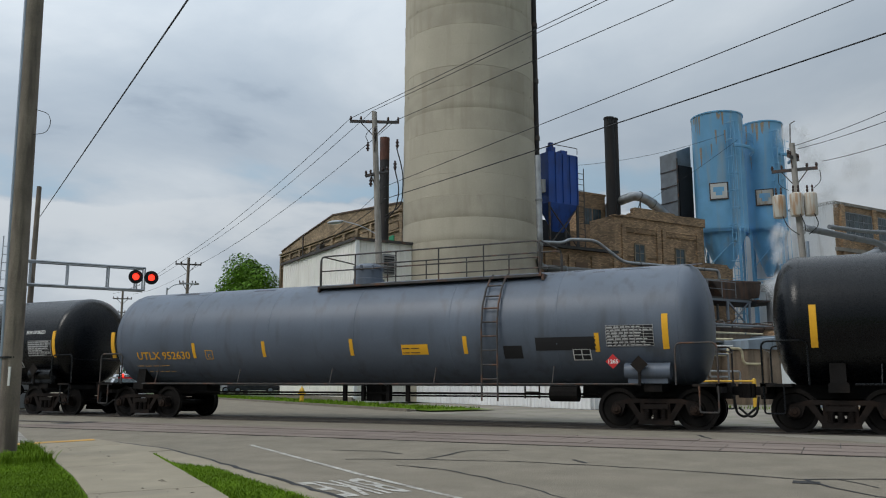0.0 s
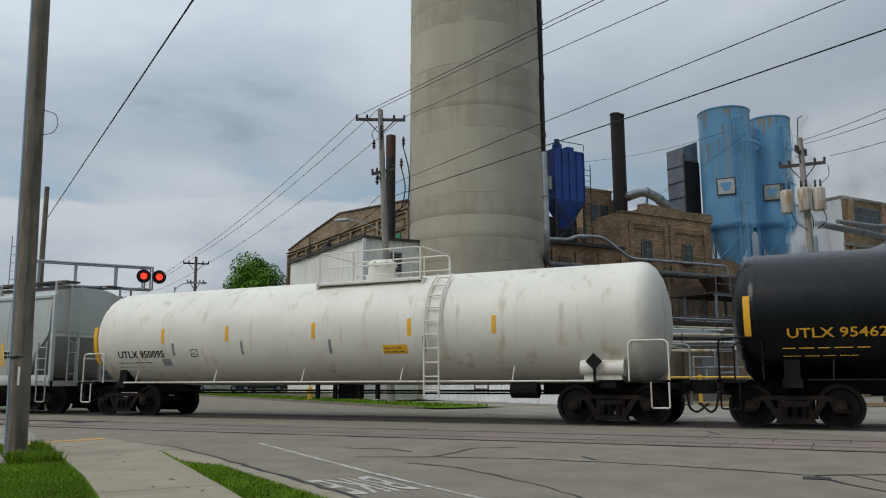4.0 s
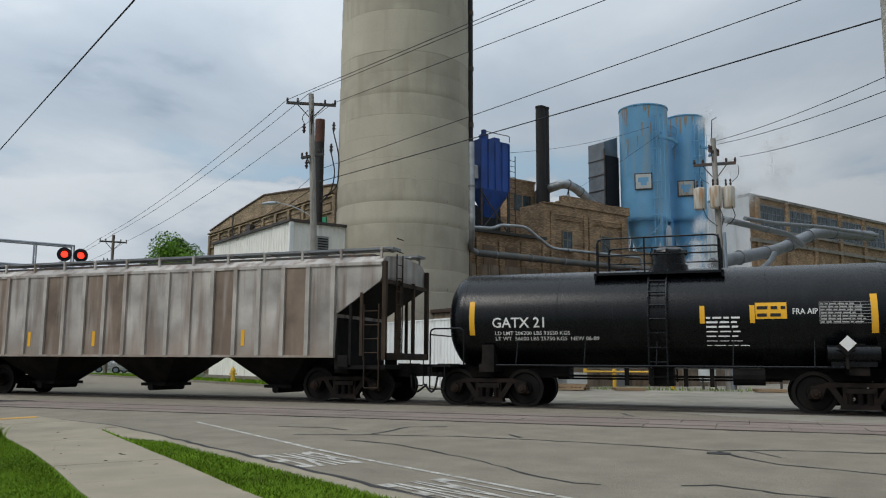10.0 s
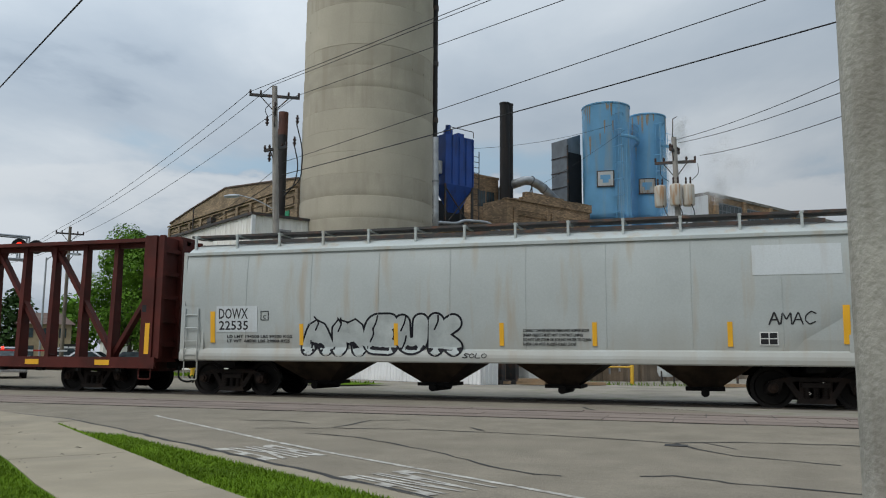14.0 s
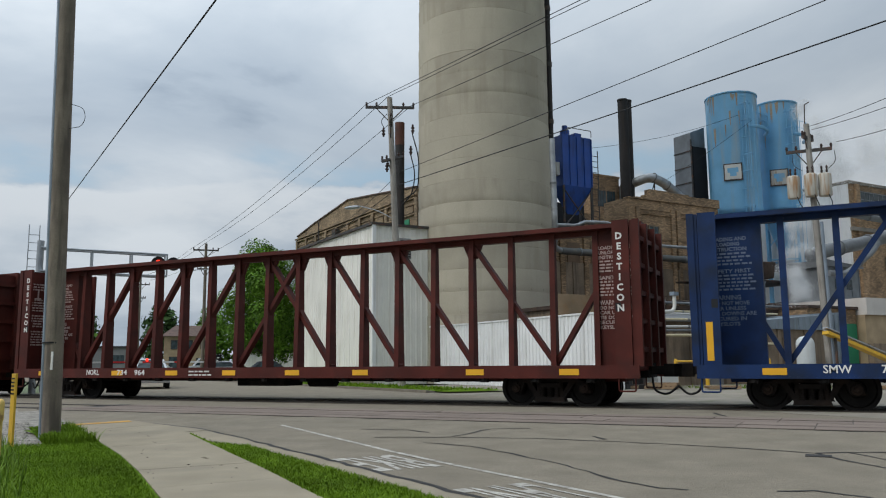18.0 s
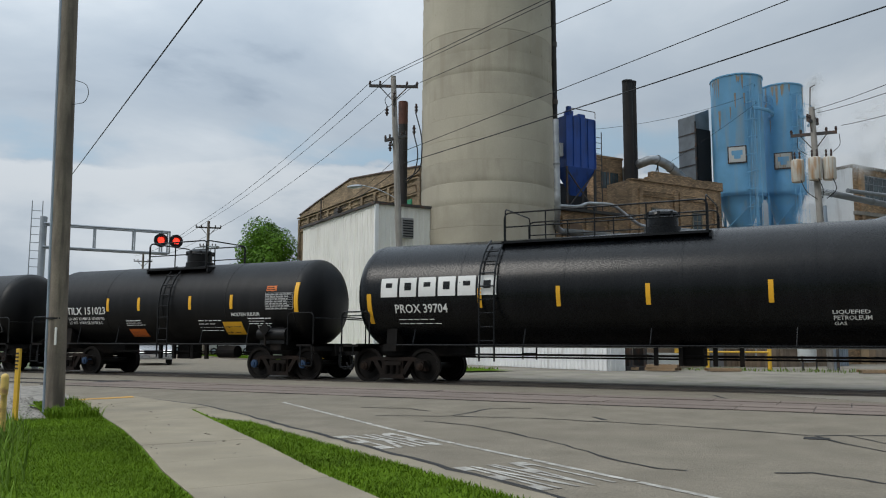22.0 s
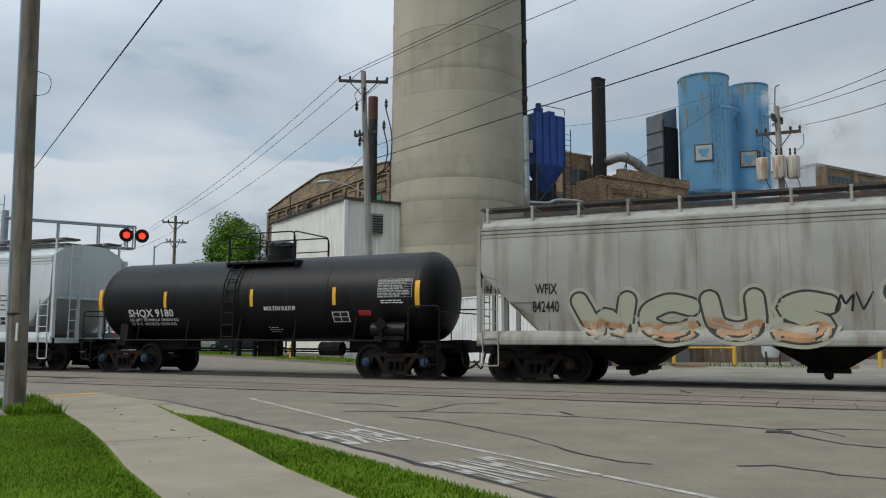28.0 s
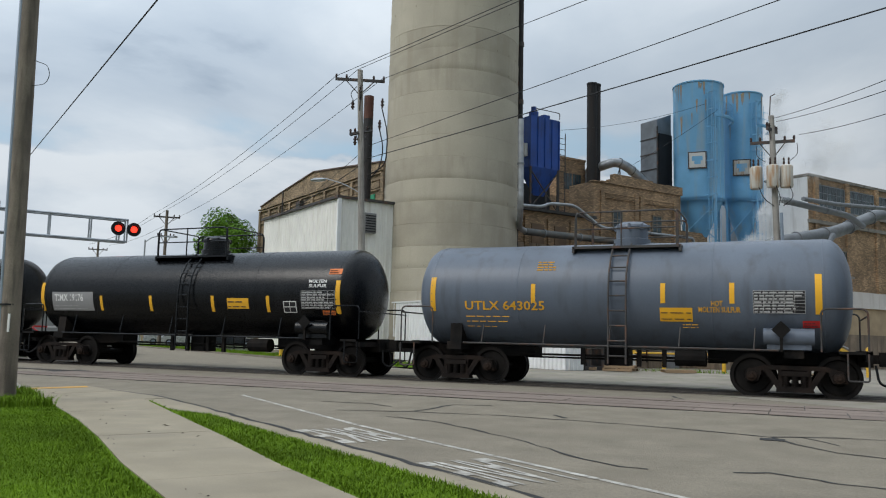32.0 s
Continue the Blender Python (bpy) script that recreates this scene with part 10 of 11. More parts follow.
decals(a_, [("mark", -4.56, -2.34, 1.76, 1.98, 'UTLX 664802', 'y'), ("lines", -4.63, -2.78, 1.30, 1.71, ("THE TANK CAR PEOPLE", "LD LMT 223900 LB 101550 KG", "LT WT  62100 LB 28150 KG"), 'y'), ("warn", 1.65, 2.43, 1.60, 1.86, 'yellow'), ("text", 3.02, 3.32, 1.93, 2.07, 'HOT', 'y'), ("text", 2.56, 3.70, 1.78, 1.90, 'MOLTEN SULFUR', 'y'), ("test", 3.83, 4.85, 1.77, 2.26), ("warn", 4.82, 5.20, 1.55, 1.67, 'red'), ("small", -1.83, -1.20, 2.56, 2.84, 4, 'y'), ("small", 2.54, 3.08, 1.38, 1.53, 3, 'y')])
strips(a_, [-2.61, -0.39, 2.46], 1.99, 2.48, [-5.29, 5.14], 1.85, 2.73)
decals(b_, [("mark", -3.76, -1.64, 1.88, 2.10, 'UTLX 643025', 'y'), ("small", -3.75, -2.42, 1.43, 1.80, 3, 'y'), ("warn", 1.17, 1.91, 1.64, 1.96, 'yellow'), ("text", 2.32, 2.57, 2.00, 2.12, 'HOT', 'y'), ("text", 2.04, 2.95, 1.86, 1.98, 'MOLTEN SULFUR', 'y'), ("test", 3.23, 4.30, 1.85, 2.35), ("warn", 4.24, 4.62, 1.54, 1.69, 'red'), ("small", -1.85, -1.37, 2.86, 3.13, 4, 'y'), ("small", 1.67, 2.07, 1.49, 1.61, 2, 'y')])
strips(b_, [-1.91, 1.25, 2.78], 2.06, 2.53, [-4.65, 4.57], 1.83, 2.72)
decals(c_, [("patch", -5.28, -3.48, 1.75, 2.35, 'louvre'), ("mark", -5.17, -3.91, 2.06, 2.28, 'TIMX 19176', 'w'), ("small", -5.22, -3.64, 1.79, 1.97, 2, 'w'), ("warn", 1.84, 2.61, 1.85, 2.16, 'yellow'), ("text", 4.66, 5.24, 2.60, 2.69, 'MOLTEN', 'w'), ("text", 4.68, 5.26, 2.47, 2.56, 'SULFUR', 'w'), ("test", 4.44, 5.53, 1.87, 2.37), ("warn", 5.11, 5.52, 1.70, 1.82, 'orange'), ("warn", 5.27, 5.68, 2.84, 3.00, 'orange'), ("sign", 3.82, 4.26, 1.75, 2.08)])
strips(c_, [-3.13, -1.09, 1.3, 3.29], 1.76, 2.23, [-5.72, 5.63], 1.73, 2.66)
decals(G, [("mark", -7.68, -6.79, 2.25, 2.48, 'CCBX', 'k'), ("mark", -7.63, -6.77, 1.90, 2.13, '73014', 'k'), ("lines", -7.60, -5.75, 1.50, 1.79, ("LD LMT 219300  LB 99500  KG", "LT WT  66700  LB 30200  KG"), 'k'), ("sign2", -5.40, -5.17, 2.01, 2.27), ("lines", -2.20, -0.96, 1.86, 2.22, ("CAUTION - BEFORE", "UNLOADING ATTACH", "GROUND CONNECTION"), 'r'), ("lines", 0.75, 2.06, 1.86, 2.22, ("HAMMERING ON SIDE", "OF CAR WILL", "CONTAMINATE PRODUCT"), 'k'), ("sign", 6.98, 7.41, 1.83, 2.11), ("small", 7.48, 8.28, 1.90, 2.15, 4, 'k'), ("piece", -5.12, -2.58, 1.05, 2.20, "GSR", 'blue'), ("piece", 2.38, 6.30, 1.02, 2.24, "C3AS", 'sky'), ("tag", 1.20, 2.25, 1.55, 1.95, 'letter_blue', "C345"), ("tag", -2.10, -1.20, 1.50, 1.78, 'letter_black', "GISEL"), ("tag", -6.82, -5.60, 1.08, 1.32, 'letter_blue', "DSGV"), ("tag", -1.94, -1.44, 1.10, 1.32, 'letter_black', "626")])
decals(H, [("mark", -7.67, -6.70, 2.38, 2.58, 'DOWX', 'k'), ("mark", -7.64, -6.68, 1.91, 2.13, '68636', 'k'), ("small", -7.62, -6.78, 1.49, 1.76, 2, 'k'), ("sign2", -6.13, -5.88, 2.16, 2.39), ("piece", -6.52, -2.60, 0.94, 2.09, "SICKS", 'faded'), ("piece", -2.07, -0.03, 0.94, 2.22, "GS", 'olive'), ("piece", 0.54, 6.43, 0.94, 2.16, "ARBUTS", 'rust'), ("sign", 6.72, 7.13, 1.54, 1.83), ("patch", 7.15, 7.81, 1.63, 1.79, 'hopper_white'), ("tag", 6.10, 6.70, 1.78, 2.02, 'letter_black', "HOT"), ("tag", 6.14, 6.66, 1.50, 1.70, 'letter_black', "EVOR"), ("tag", 6.10, 6.80, 1.28, 1.44, 'letter_black', "PRDG"), ("tag", 7.2, 8.3, 1.06, 1.30, 'letter_black', "WAVE"), ("tag", 0.02, 0.42, 1.78, 1.94, 'letter_brown', "WKO")])
decals(I, [("mark", -7.70, -6.72, 2.34, 2.57, 'DOWX', 'n'), ("mark", -7.65, -6.68, 1.94, 2.12, '22047', 'n'), ("piece", 2.35, 6.09, 1.00, 2.05, "NTOR", 'silver'), ("text", 7.02, 7.48, 2.13, 2.23, "PLASTIC", 'w'), ("patch", 7.01, 7.50, 2.11, 2.25, 'letter_black'), ("small", 7.00, 7.64, 1.73, 2.11, 4, 'n'), ("patch", -0.58, 0.23, 1.43, 1.51, 'hopper_white')])
decals(Mh, [("patch", -7.68, -6.41, 1.72, 2.42, 'hopper_white'), ("mark", -7.62, -6.72, 2.08, 2.36, 'DOWX', 'k'), ("mark", -7.60, -6.70, 1.78, 2.02, '22535', 'k'), ("lines", -7.35, -5.37, 1.42, 1.66, ("LD LMT 194500 LBS 89500 KGS", "LT WT  68500 LBS 29800 KGS"), 'k'), ("piece", -5.04, -0.68, 1.05, 2.25, "AMEUK", 'outline'), ("tag", 6.47, 7.45, 1.86, 2.16, 'letter_black', "AMAC"), ("tag", -0.62, 0.0, 1.06, 1.18, 'letter_black', "SOLO"), ("patch", 6.17, 8.02, 2.97, 3.65, 'hopper_white'), ("lines", 0.89, 2.53, 1.36, 1.80, ("CONSULT OWNER BEFORE REMOVING HOPPER BODY", "SHARP OBJECTS MUST NOT CONTACT LINING", "DO NOT USE STEAM OR BOILING WATER TO CLEAN", "ENTER CAR WITH RUBBER SOLED SHOES"), 'k'), ("sign", 6.27, 6.66, 1.40, 1.70), ("sign2", -6.31, -6.07, 2.03, 2.28)])
decals(X, [("piece", -5.46, 0.30, 0.93, 2.26, "WCUS", 'pastel'), ("piece", 1.21, 7.08, 0.95, 2.44, "TYPEI", 'lime'), ("tag", 0.2, 0.9, 1.7, 2.1, 'letter_black', "MV"), ("patch", 5.63, 7.92, 0.89, 1.22, 'duct'), ("patch", 6.39, 6.84, 0.97, 1.18, 'yellow')])
decals(X, [("mark", -6.48, -5.93, 2.19, 2.44, 'WFIX', 'k'), ("mark", -6.57, -5.90, 1.75, 2.02, '842440', 'k')])
decals(Z, [("mark", -7.73, -6.92, 2.46, 2.69, 'NCIX', 'k'), ("mark", -7.69, -6.90, 2.03, 2.25, '7335', 'k'), ("small", -7.66, -6.03, 1.47, 1.77, 2, 'k'), ("tag", -6.01, -4.62, 1.84, 2.14, 'letter_blue', "LANZR"), ("tag", -4.35, -2.95, 1.86, 2.20, 'letter_blue', "RIPSET"), ("sign2", -6.65, -6.40, 2.24, 2.48), ("small", -5.06, -3.95, 1.06, 1.17, 1, 'b')])
decals(Z, [("patch", 2.85, 3.67, 1.34, 1.85, 'louvre'), ("patch", 4.98, 6.33, 1.38, 1.77, 'louvre'), ("small", 6.24, 7.39, 2.01, 2.57, 7, 'k'), ("sign", 6.77, 7.28, 1.51, 1.82)])
strips(G, [-2.72, -0.21, 2.36], 1.48, 1.93, [-8.12, 6.92], 1.59, 2.36)
strips(H, [-4.47], 1.06, 1.69, [], 0.00, 0.00)
strips(I, [-5.74, -2.0, 0.02, 2.14], 1.58, 2.17, [-7.9], 1.43, 2.16)
strips(Mh, [-5.09, -2.41, 0.36, 2.62, 5.65], 1.37, 1.93, [-7.8, 8.05], 1.43, 2.28)
strips(Z, [-4.67, -2.57, 0.0, 2.71, 4.78], 1.45, 1.98, [-7.92, 8.05], 1.44, 2.31)
strips(K, [-4.04, -1.51, 1.16, 3.76], 1.51, 1.96, [-6.53], 1.52, 2.40)
decals(N, [("mark", -8.60, -8.02, 0.77, 0.94, 'WRWK', 'w'), ("mark", -7.39, -6.85, 0.77, 0.94, '7555', 'w')])
decals(O, [("mark", -8.54, -7.98, 0.82, 0.99, 'SMW', 'w'), ("mark", -7.43, -6.73, 0.82, 0.99, '735836', 'w')])
decals(P, [("mark", -7.40, -6.82, 0.80, 0.97, 'NOKL', 'w'), ("mark", -5.99, -5.54, 0.80, 0.96, '734', 'w'), ("mark", -5.21, -4.76, 0.79, 0.96, '964', 'w')])
decals(Q, [("mark", -8.42, -7.90, 0.80, 0.97, 'AOK', 'w'), ("mark", -7.47, -6.82, 0.80, 0.97, '28172', 'w')])
decals(L, [("piece", 7.55, 11.25, 0.56, 2.00, "2HOLZ", 'bubble'), ("TIEMPO", -4.44, 4.12, 0.48, 2.37, 'TIEMPO'), ("eyes", 4.19, 6.13, 0.63, 1.87), ("piece", -7.89, -4.86, 0.66, 1.90, "SAUBS", 'lightblue'), ("small", -5.95, -5.12, 0.52, 0.72, 1, 'k'), ("mark", -5.0, -3.92, 0.50, 0.74, '301766', 'k'), ("logo", 3.92, 6.32, 3.28, 3.63), ("tag", 11.38, 11.92, 1.33, 1.67, 'letter_black', "WH"), ("tag", 6.74, 7.32, 1.00, 1.22, 'orange', "GLOBEL"), ("BI", 12.11, 12.34, 2.46, 2.65), ("tag", 6.10, 6.60, 1.36, 1.60, 'letter_black', "CB2")])
decals(L, [("piece", -11.86, -7.98, 0.62, 1.95, "CRKOE", 'bubble2'), ("small", -12.18, -11.86, 2.58, 2.69, 1, 'k'), ("mark", -12.18, -11.82, 2.44, 2.55, '29866', 'k')])

strips(A, [-5.4, -2.7, 0.4, 3.2, 6.0], 2.0, 2.45, [-8.3, 8.3], 1.8, 2.7)
decals(A, [("mark", -6.95, -5.5, 1.78, 2.02, 'GATX', 'w'), ("small", -6.9, -5.0, 1.4, 1.7, 2, 'w'), ("test", 6.8, 7.8, 2.0, 2.5)])
strips(d_, [-2.2, 0.2, 2.4], 2.0, 2.45, [-5.3, 5.2], 1.8, 2.7)
decals(d_, [("test", 3.6, 4.6, 2.0, 2.5), ("small", 3.9, 4.5, 1.5, 1.8, 3, 'w')])
placard(B, 7.05, 1.55, -1.50, M["red"], "1265")
placard(D_, 7.25, 1.55, -1.50, M["red"], "1265")
placard(R, 7.65, 1.55, -1.50, M["red"], "1075")
placard(J, 4.0, 1.55, -1.50, M["letter_white"], "1830")
# worn paint along the top of the blue-grey car, rust burns and bands on others
rnd = random.Random(77)
for k in range(26):
    x = rnd.uniform(-8.6, 8.4)
    w, zt = rnd.uniform(0.2, 0.9), LZ + LR * rnd.uniform(0.955, 0.985)
    plate("flaked_patch", x, x + w, zt - rnd.uniform(0.03, 0.12), zt, 0, M["worn_patch"], B, (LR, LZ), "dark flaked paint patch", 0.003, rnd.uniform(-1, 1))
for x0, x1, z0, z1, m_ in ((-2.25, -1.15, 2.95, 3.45, "rust_patch"), (0.3, 1.7, 2.95, 3.45, "rust_patch"), (-1.15, -0.75, 2.55, 3.5, "duct"), (-0.2, 0.3, 2.55, 3.5, "duct")):
    plate("scorched_patch", x0, x1, z0, z1, 0, M[m_], T, (SR_, SZ), "rusty scorched patch near the top", 0.003)
T_SKIN = shell_skin(SR_, SZ)
piece(T, 0.30, 2.0, 1.38, 2.02, "GUC", "chalk", T_SKIN, 5)
piece(T, 2.0, 3.3, 1.62, 2.24, "SBM", "chalk", T_SKIN, 6)
piece(T, 3.3, 5.1, 1.40, 2.02, "EVUO", "chalk", T_SKIN, 7)
tag_text(T, -3.0, -1.7, 1.35, 1.78, "GALZ", M["letter_white"], T_SKIN, 8, 0.024)
tag_text(T, -5.15, -4.75, 2.1, 2.6, "2", M["letter_white"], T_SKIN, 9, 0.03)
for x0, x1, z0, z1, m_ in ((-1.25, -0.9, 2.1, 3.3, "duct"), (0.1, 0.35, 2.0, 3.4, "under")):
    plate("belly_band", x0, x1, z0, z1, 0, M[m_], W, (SR_ - 0.04, SZ - 0.05), "grimy band round the shell", 0.003)

# ---- road repairs ----
for pts, w in (
    ([(-5.79, 11.95), (-5.6, 13.13), (-4.99, 13.37)], .05),
    ([(-6.99, 11.49), (-5.76, 11.88), (-4.4, 12.1), (-3.07, 12.04), (-1.86, 11.93), (-0.9, 11.72), (-0.49, 11.61)], .05),
    ([(-0.49, 11.61), (-0.16, 11.09), (0.29, 10.6), (1.4, 10.2)], .05),
    ([(-0.49, 11.61), (0.34, 11.94), (1.6, 12.05), (3.4, 12.0)], .06),
    ([(-0.1, 11.77), (0.31, 11.23)], .05),
    ([(-3.69, 12.6), (-3.39, 12.27)], .09),
    ([(-2.68, 18.25), (-2.29, 17.24)], .08),
    ([(-5.88, 11.15), (-5.05, 10.99), (-4.23, 10.49), (-3.17, 9.69), (-2.21, 8.63), (-1.81, 8.36), (-1.5, 8.32)], .05),
    ([(-0.7, 8.59), (-0.38, 8.76), (0.05, 8.51), (0.22, 8.4), (1.3, 8.1)], .06),
    ([(-7.84, 12.5), (-6.99, 12.62), (-6.42, 12.38)], .05),
):
    seal(pts, w)
bm = bmesh.new()
bx(bm, -0.6, -0.3, 11.28, 11.52, lay(11.4) - 0.05, lay(11.4) + 0.006)
tagged(part("tar_patch", bm, M["tar"]), "small square black tar patch", "road patch", kind="structure")

# ---- silver sedan waiting at the crossing, and parked cars ----


def car_thing(name, m, paint, label, lamps=False, tall=0.0):
    c = thing(name, label, "car", m, "cars beyond the crossing")
    h = 0.9 + tall * 0.3
    bm = bmesh.new()
    prism(bm, [(2.28, 0.28), (2.30, 0.55), (2.20, 0.74), (1.1, h), (-1.75, h + 0.03), (-2.25, h - 0.05), (-2.32, 0.55), (-2.25, 0.28)], -0.86, 0.86)
    bmesh.ops.bevel(bm, geom=[e for e in bm.edges if abs(e.verts[0].co.y - e.verts[1].co.y) < 0.01], offset=0.07, segments=2, affect="EDGES", profile=0.6)
    part("body", bm, paint, c, "", True)
    top = 1.42 + tall
    lo = [(1.05, -0.80), (1.05, 0.80), (-1.85, 0.80), (-1.85, -0.80)]
    hi = [(0.30, -0.60), (0.30, 0.60), (-1.20, 0.60), (-1.20, -0.60)]
    bm = bmesh.new()
    a, b = [bm.verts.new((x, y, h - 0.02)) for x, y in lo], [bm.verts.new((x, y, top)) for x, y in hi]
    for i in range(4):
        bm.faces.new((a[i], a[(i + 1) % 4], b[(i + 1) % 4], b[i]))
    bm.faces.new(b)
    bmesh.ops.bevel(bm, geom=bm.edges[:], offset=0.05, segments=2, affect="EDGES", profile=0.6)
    part("cabin", bm, paint, c, "", True)

    def pane(name_, i, j, cut):
        p = [Vector((*lo[i], h)), Vector((*lo[j], h)), Vector((*hi[j], top)), Vector((*hi[i], top))]
        mid_ = sum(p, Vector()) / 4
        nrm = (p[1] - p[0]).cross(p[3] - p[0]).normalized()
        bm_ = bmesh.new()
        bm_.faces.new([bm_.verts.new(mid_ + (v - mid_) * cut + nrm * s) for v in p for s in (0.012,)])
        bmesh.ops.solidify(bm_, geom=bm_.faces[:], thickness=0.02)
        part(name_, bm_, M["glass"], c)
    pane("windscreen", 0, 1, 0.82)
    pane("side_window", 1, 2, 0.80)
    pane("rear_window", 2, 3, 0.82)
    pane("side_window", 3, 0, 0.80)
    for y in (-0.62, 0.62):
        bm = bmesh.new()
        bx(bm, 2.12, 2.29, y - 0.19, y + 0.19, 0.58, 0.72)
        part("headlight", bm, M["headlamp"] if lamps else M["frame_white"], c)
        bm = bmesh.new()
        bx(bm, -2.31, -2.2, y - 0.15, y + 0.15, 0.62, 0.78)
        part("tail_light", bm, M["lamp_dim"], c)
    bm = bmesh.new()
    bx(bm, 2.2, 2.305, -0.36, 0.36, 0.56, 0.68)
    part("grille", bm, M["rubber"], c)
    bm = bmesh.new()
    bx(bm, 2.2, 2.33, -0.8, 0.8, 0.34, 0.52)
    part("bumper", bm, paint, c)
    bm = bmesh.new()
    bx(bm, 2.3, 2.345, -0.16, 0.16, 0.40, 0.50)
    part("number_plate", bm, M["frame_white"], c)
    for x in (1.45, -1.4):
        for s in (-1, 1):
            bm = bmesh.new()
            cyl(bm, (x, s * 0.66, 0.31), (x, s * 0.87, 0.31), 0.31, 18)
            w_ = part("wheel", bm, M["rubber"], c)
            bm = bmesh.new()
            cyl(bm, (x, s * 0.8, 0.31), (x, s * 0.885, 0.31), 0.19, 12)
            part("rim", bm, M["conduit"], w_)
            bm = bmesh.new()
    for s in (-1, 1):
        bm = bmesh.new()
        bx(bm, 0.75, 0.9, s * 0.84, s * 1.0, h, h + 0.12)
        part("mirror", bm, paint, c)
    return c


def placed(x, y, deg, z=0.0):
    return pose(x, y, z, 0, 0, deg)


car_thing("sedan", placed(-31.2, 30.2, -43.5), M["car_silver"], "silver sedan waiting with its headlights on", True)
for x, y, deg, paint, label, tall in (
    (-53.2, 62.2, 40, M["car_dark"], "dark parked sedan beyond the crossing", 0.0),
    (-56.5, 62.5, 45, M["car_silver"], "silver parked van beyond the crossing", 0.35),
    (-50.9, 58.6, 38, M["car_silver"], "silver parked sedan beyond the crossing", 0.0),
    (-47.6, 60.6, 42, M["car_dark"], "dark blue parked sedan under the maple", 0.0),
    (-60.9, 60.0, 50, M["frame_white"], "white parked car on the far lot", 0.1),
    (-75.0, 62.0, 60, M["red"], "small red car far down the street", 0.0),
):
    car_thing("sedan", placed(x, y, deg), paint, label, False, tall)

# ---- house and low buildings down the street ----
house = thing("house", "two-storey tan stucco house with a brown hip roof", "house", pose(-86.2, 90.4, 0, 0, 0, 43.5))
bm = bmesh.new()
bx(bm, -3.3, 3.3, 0, 7, 0, 5.4)
part("wall", bm, M["stucco"], house)
bm = bmesh.new()
a, b = [bm.verts.new(v) for v in ((-3.8, -0.5, 5.3), (3.8, -0.5, 5.3), (3.8, 7.5, 5.3), (-3.8, 7.5, 5.3))], [bm.verts.new(v) for v in ((-1.9, 3.5, 7.0), (1.9, 3.5, 7.0))]
for f in ((a[0], a[1], b[1], b[0]), (a[1], a[2], b[1]), (a[2], a[3], b[0], b[1]), (a[3], a[0], b[0]), (a[3], a[2], a[1], a[0])):
    bm.faces.new(f)
part("roof", bm, M["tiles"], house)
for x, z, w, hh in ((-1.9, 0.6, 1.2, 1.7), (-1.9, 3.5, 0.8, 1.2), (0.2, 3.5, 0.8, 1.2), (2.2, 3.5, 0.8, 1.2), (1.7, 0.7, 0.9, 1.4)):
    bm = bmesh.new()
    bx(bm, x - w / 2 - 0.08, x + w / 2 + 0.08, -0.06, 0.02, z - 0.08, z + hh + 0.08)
    wd = part("window", bm, M["tiles"], house)
    bm = bmesh.new()
    bx(bm, x - w / 2, x + w / 2, -0.075, -0.06, z, z + hh)
    part("pane", bm, M["glass"], wd)
low = thing("low_building", "low grey flat-roofed building down the street", "building", pose(-92, 82.5, 0, 0, 0, 43.5))
bm = bmesh.new()
bx(bm, -4.5, 2.5, 0, 6, 0, 3.6)
part("wall", bm, M["louvre"], low)
bm = bmesh.new()
bx(bm, -4.7, 2.7, -0.2, 6.2, 3.6, 3.85)
part("roof", bm, M["roof_dark"], low)
bm = bmesh.new()
bx(bm, -1, 1.2, -0.04, 0.02, 1.4, 2.6)
part("window", bm, M["glass"], low)
low2 = thing("low_building", "low pale garage with a flat roof", "building", pose(-60.5, 78.5, 0, 0, 0, 43.5))
bm = bmesh.new()
bx(bm, -4.5, 8, 0, 6, 0, 2.6)
part("wall", bm, M["metal_white"], low2)
bm = bmesh.new()
bx(bm, -4.7, 8.2, -0.3, 6.2, 2.6, 2.85)
part("roof", bm, M["steel_dark"], low2)
sign = thing("street_sign", "dark rectangular board sign on two posts", "sign", pose(-63.7, 70.4, 0, 0, 0, 43.5))
bm = bmesh.new()
bx(bm, -1.1, 1.1, -0.06, 0.06, 1.35, 2.25)
part("board", bm, M["letter_black"], sign)
for x in (-0.9, 0.9):
    bm = bmesh.new()
    bx(bm, x - 0.05, x + 0.05, -0.05, 0.05, -0.1, 1.4)
    part("post", bm, M["steel_dark"], sign)
bars("sign_text", -0.9, 0.9, 1.5, 2.1, 2, -0.065, M["letter_white"], sign, 5)
lamp_post = thing("street_lamp", "grey street lamp with a curved arm", "street lamp", pose(-48.6, 50.4, 0))
bm = bmesh.new()
cyl(bm, (0, 0, 0), (0, 0, 8.6), 0.09, 10, 0.06)
part("pole", bm, M["steel_light"], lamp_post)
bm = bmesh.new()
tube(bm, bend([(0, 0, 8.4), (0.4, 0.4, 8.9), (1.4, 1.5, 9.0)], 0.5), 0.04, 6)
part("arm", bm, M["steel_light"], lamp_post)
bm = bmesh.new()
bx(bm, 1.2, 1.75, 1.35, 1.75, 8.92, 9.06)
part("lamp_head", bm, M["steel_light"], lamp_post)

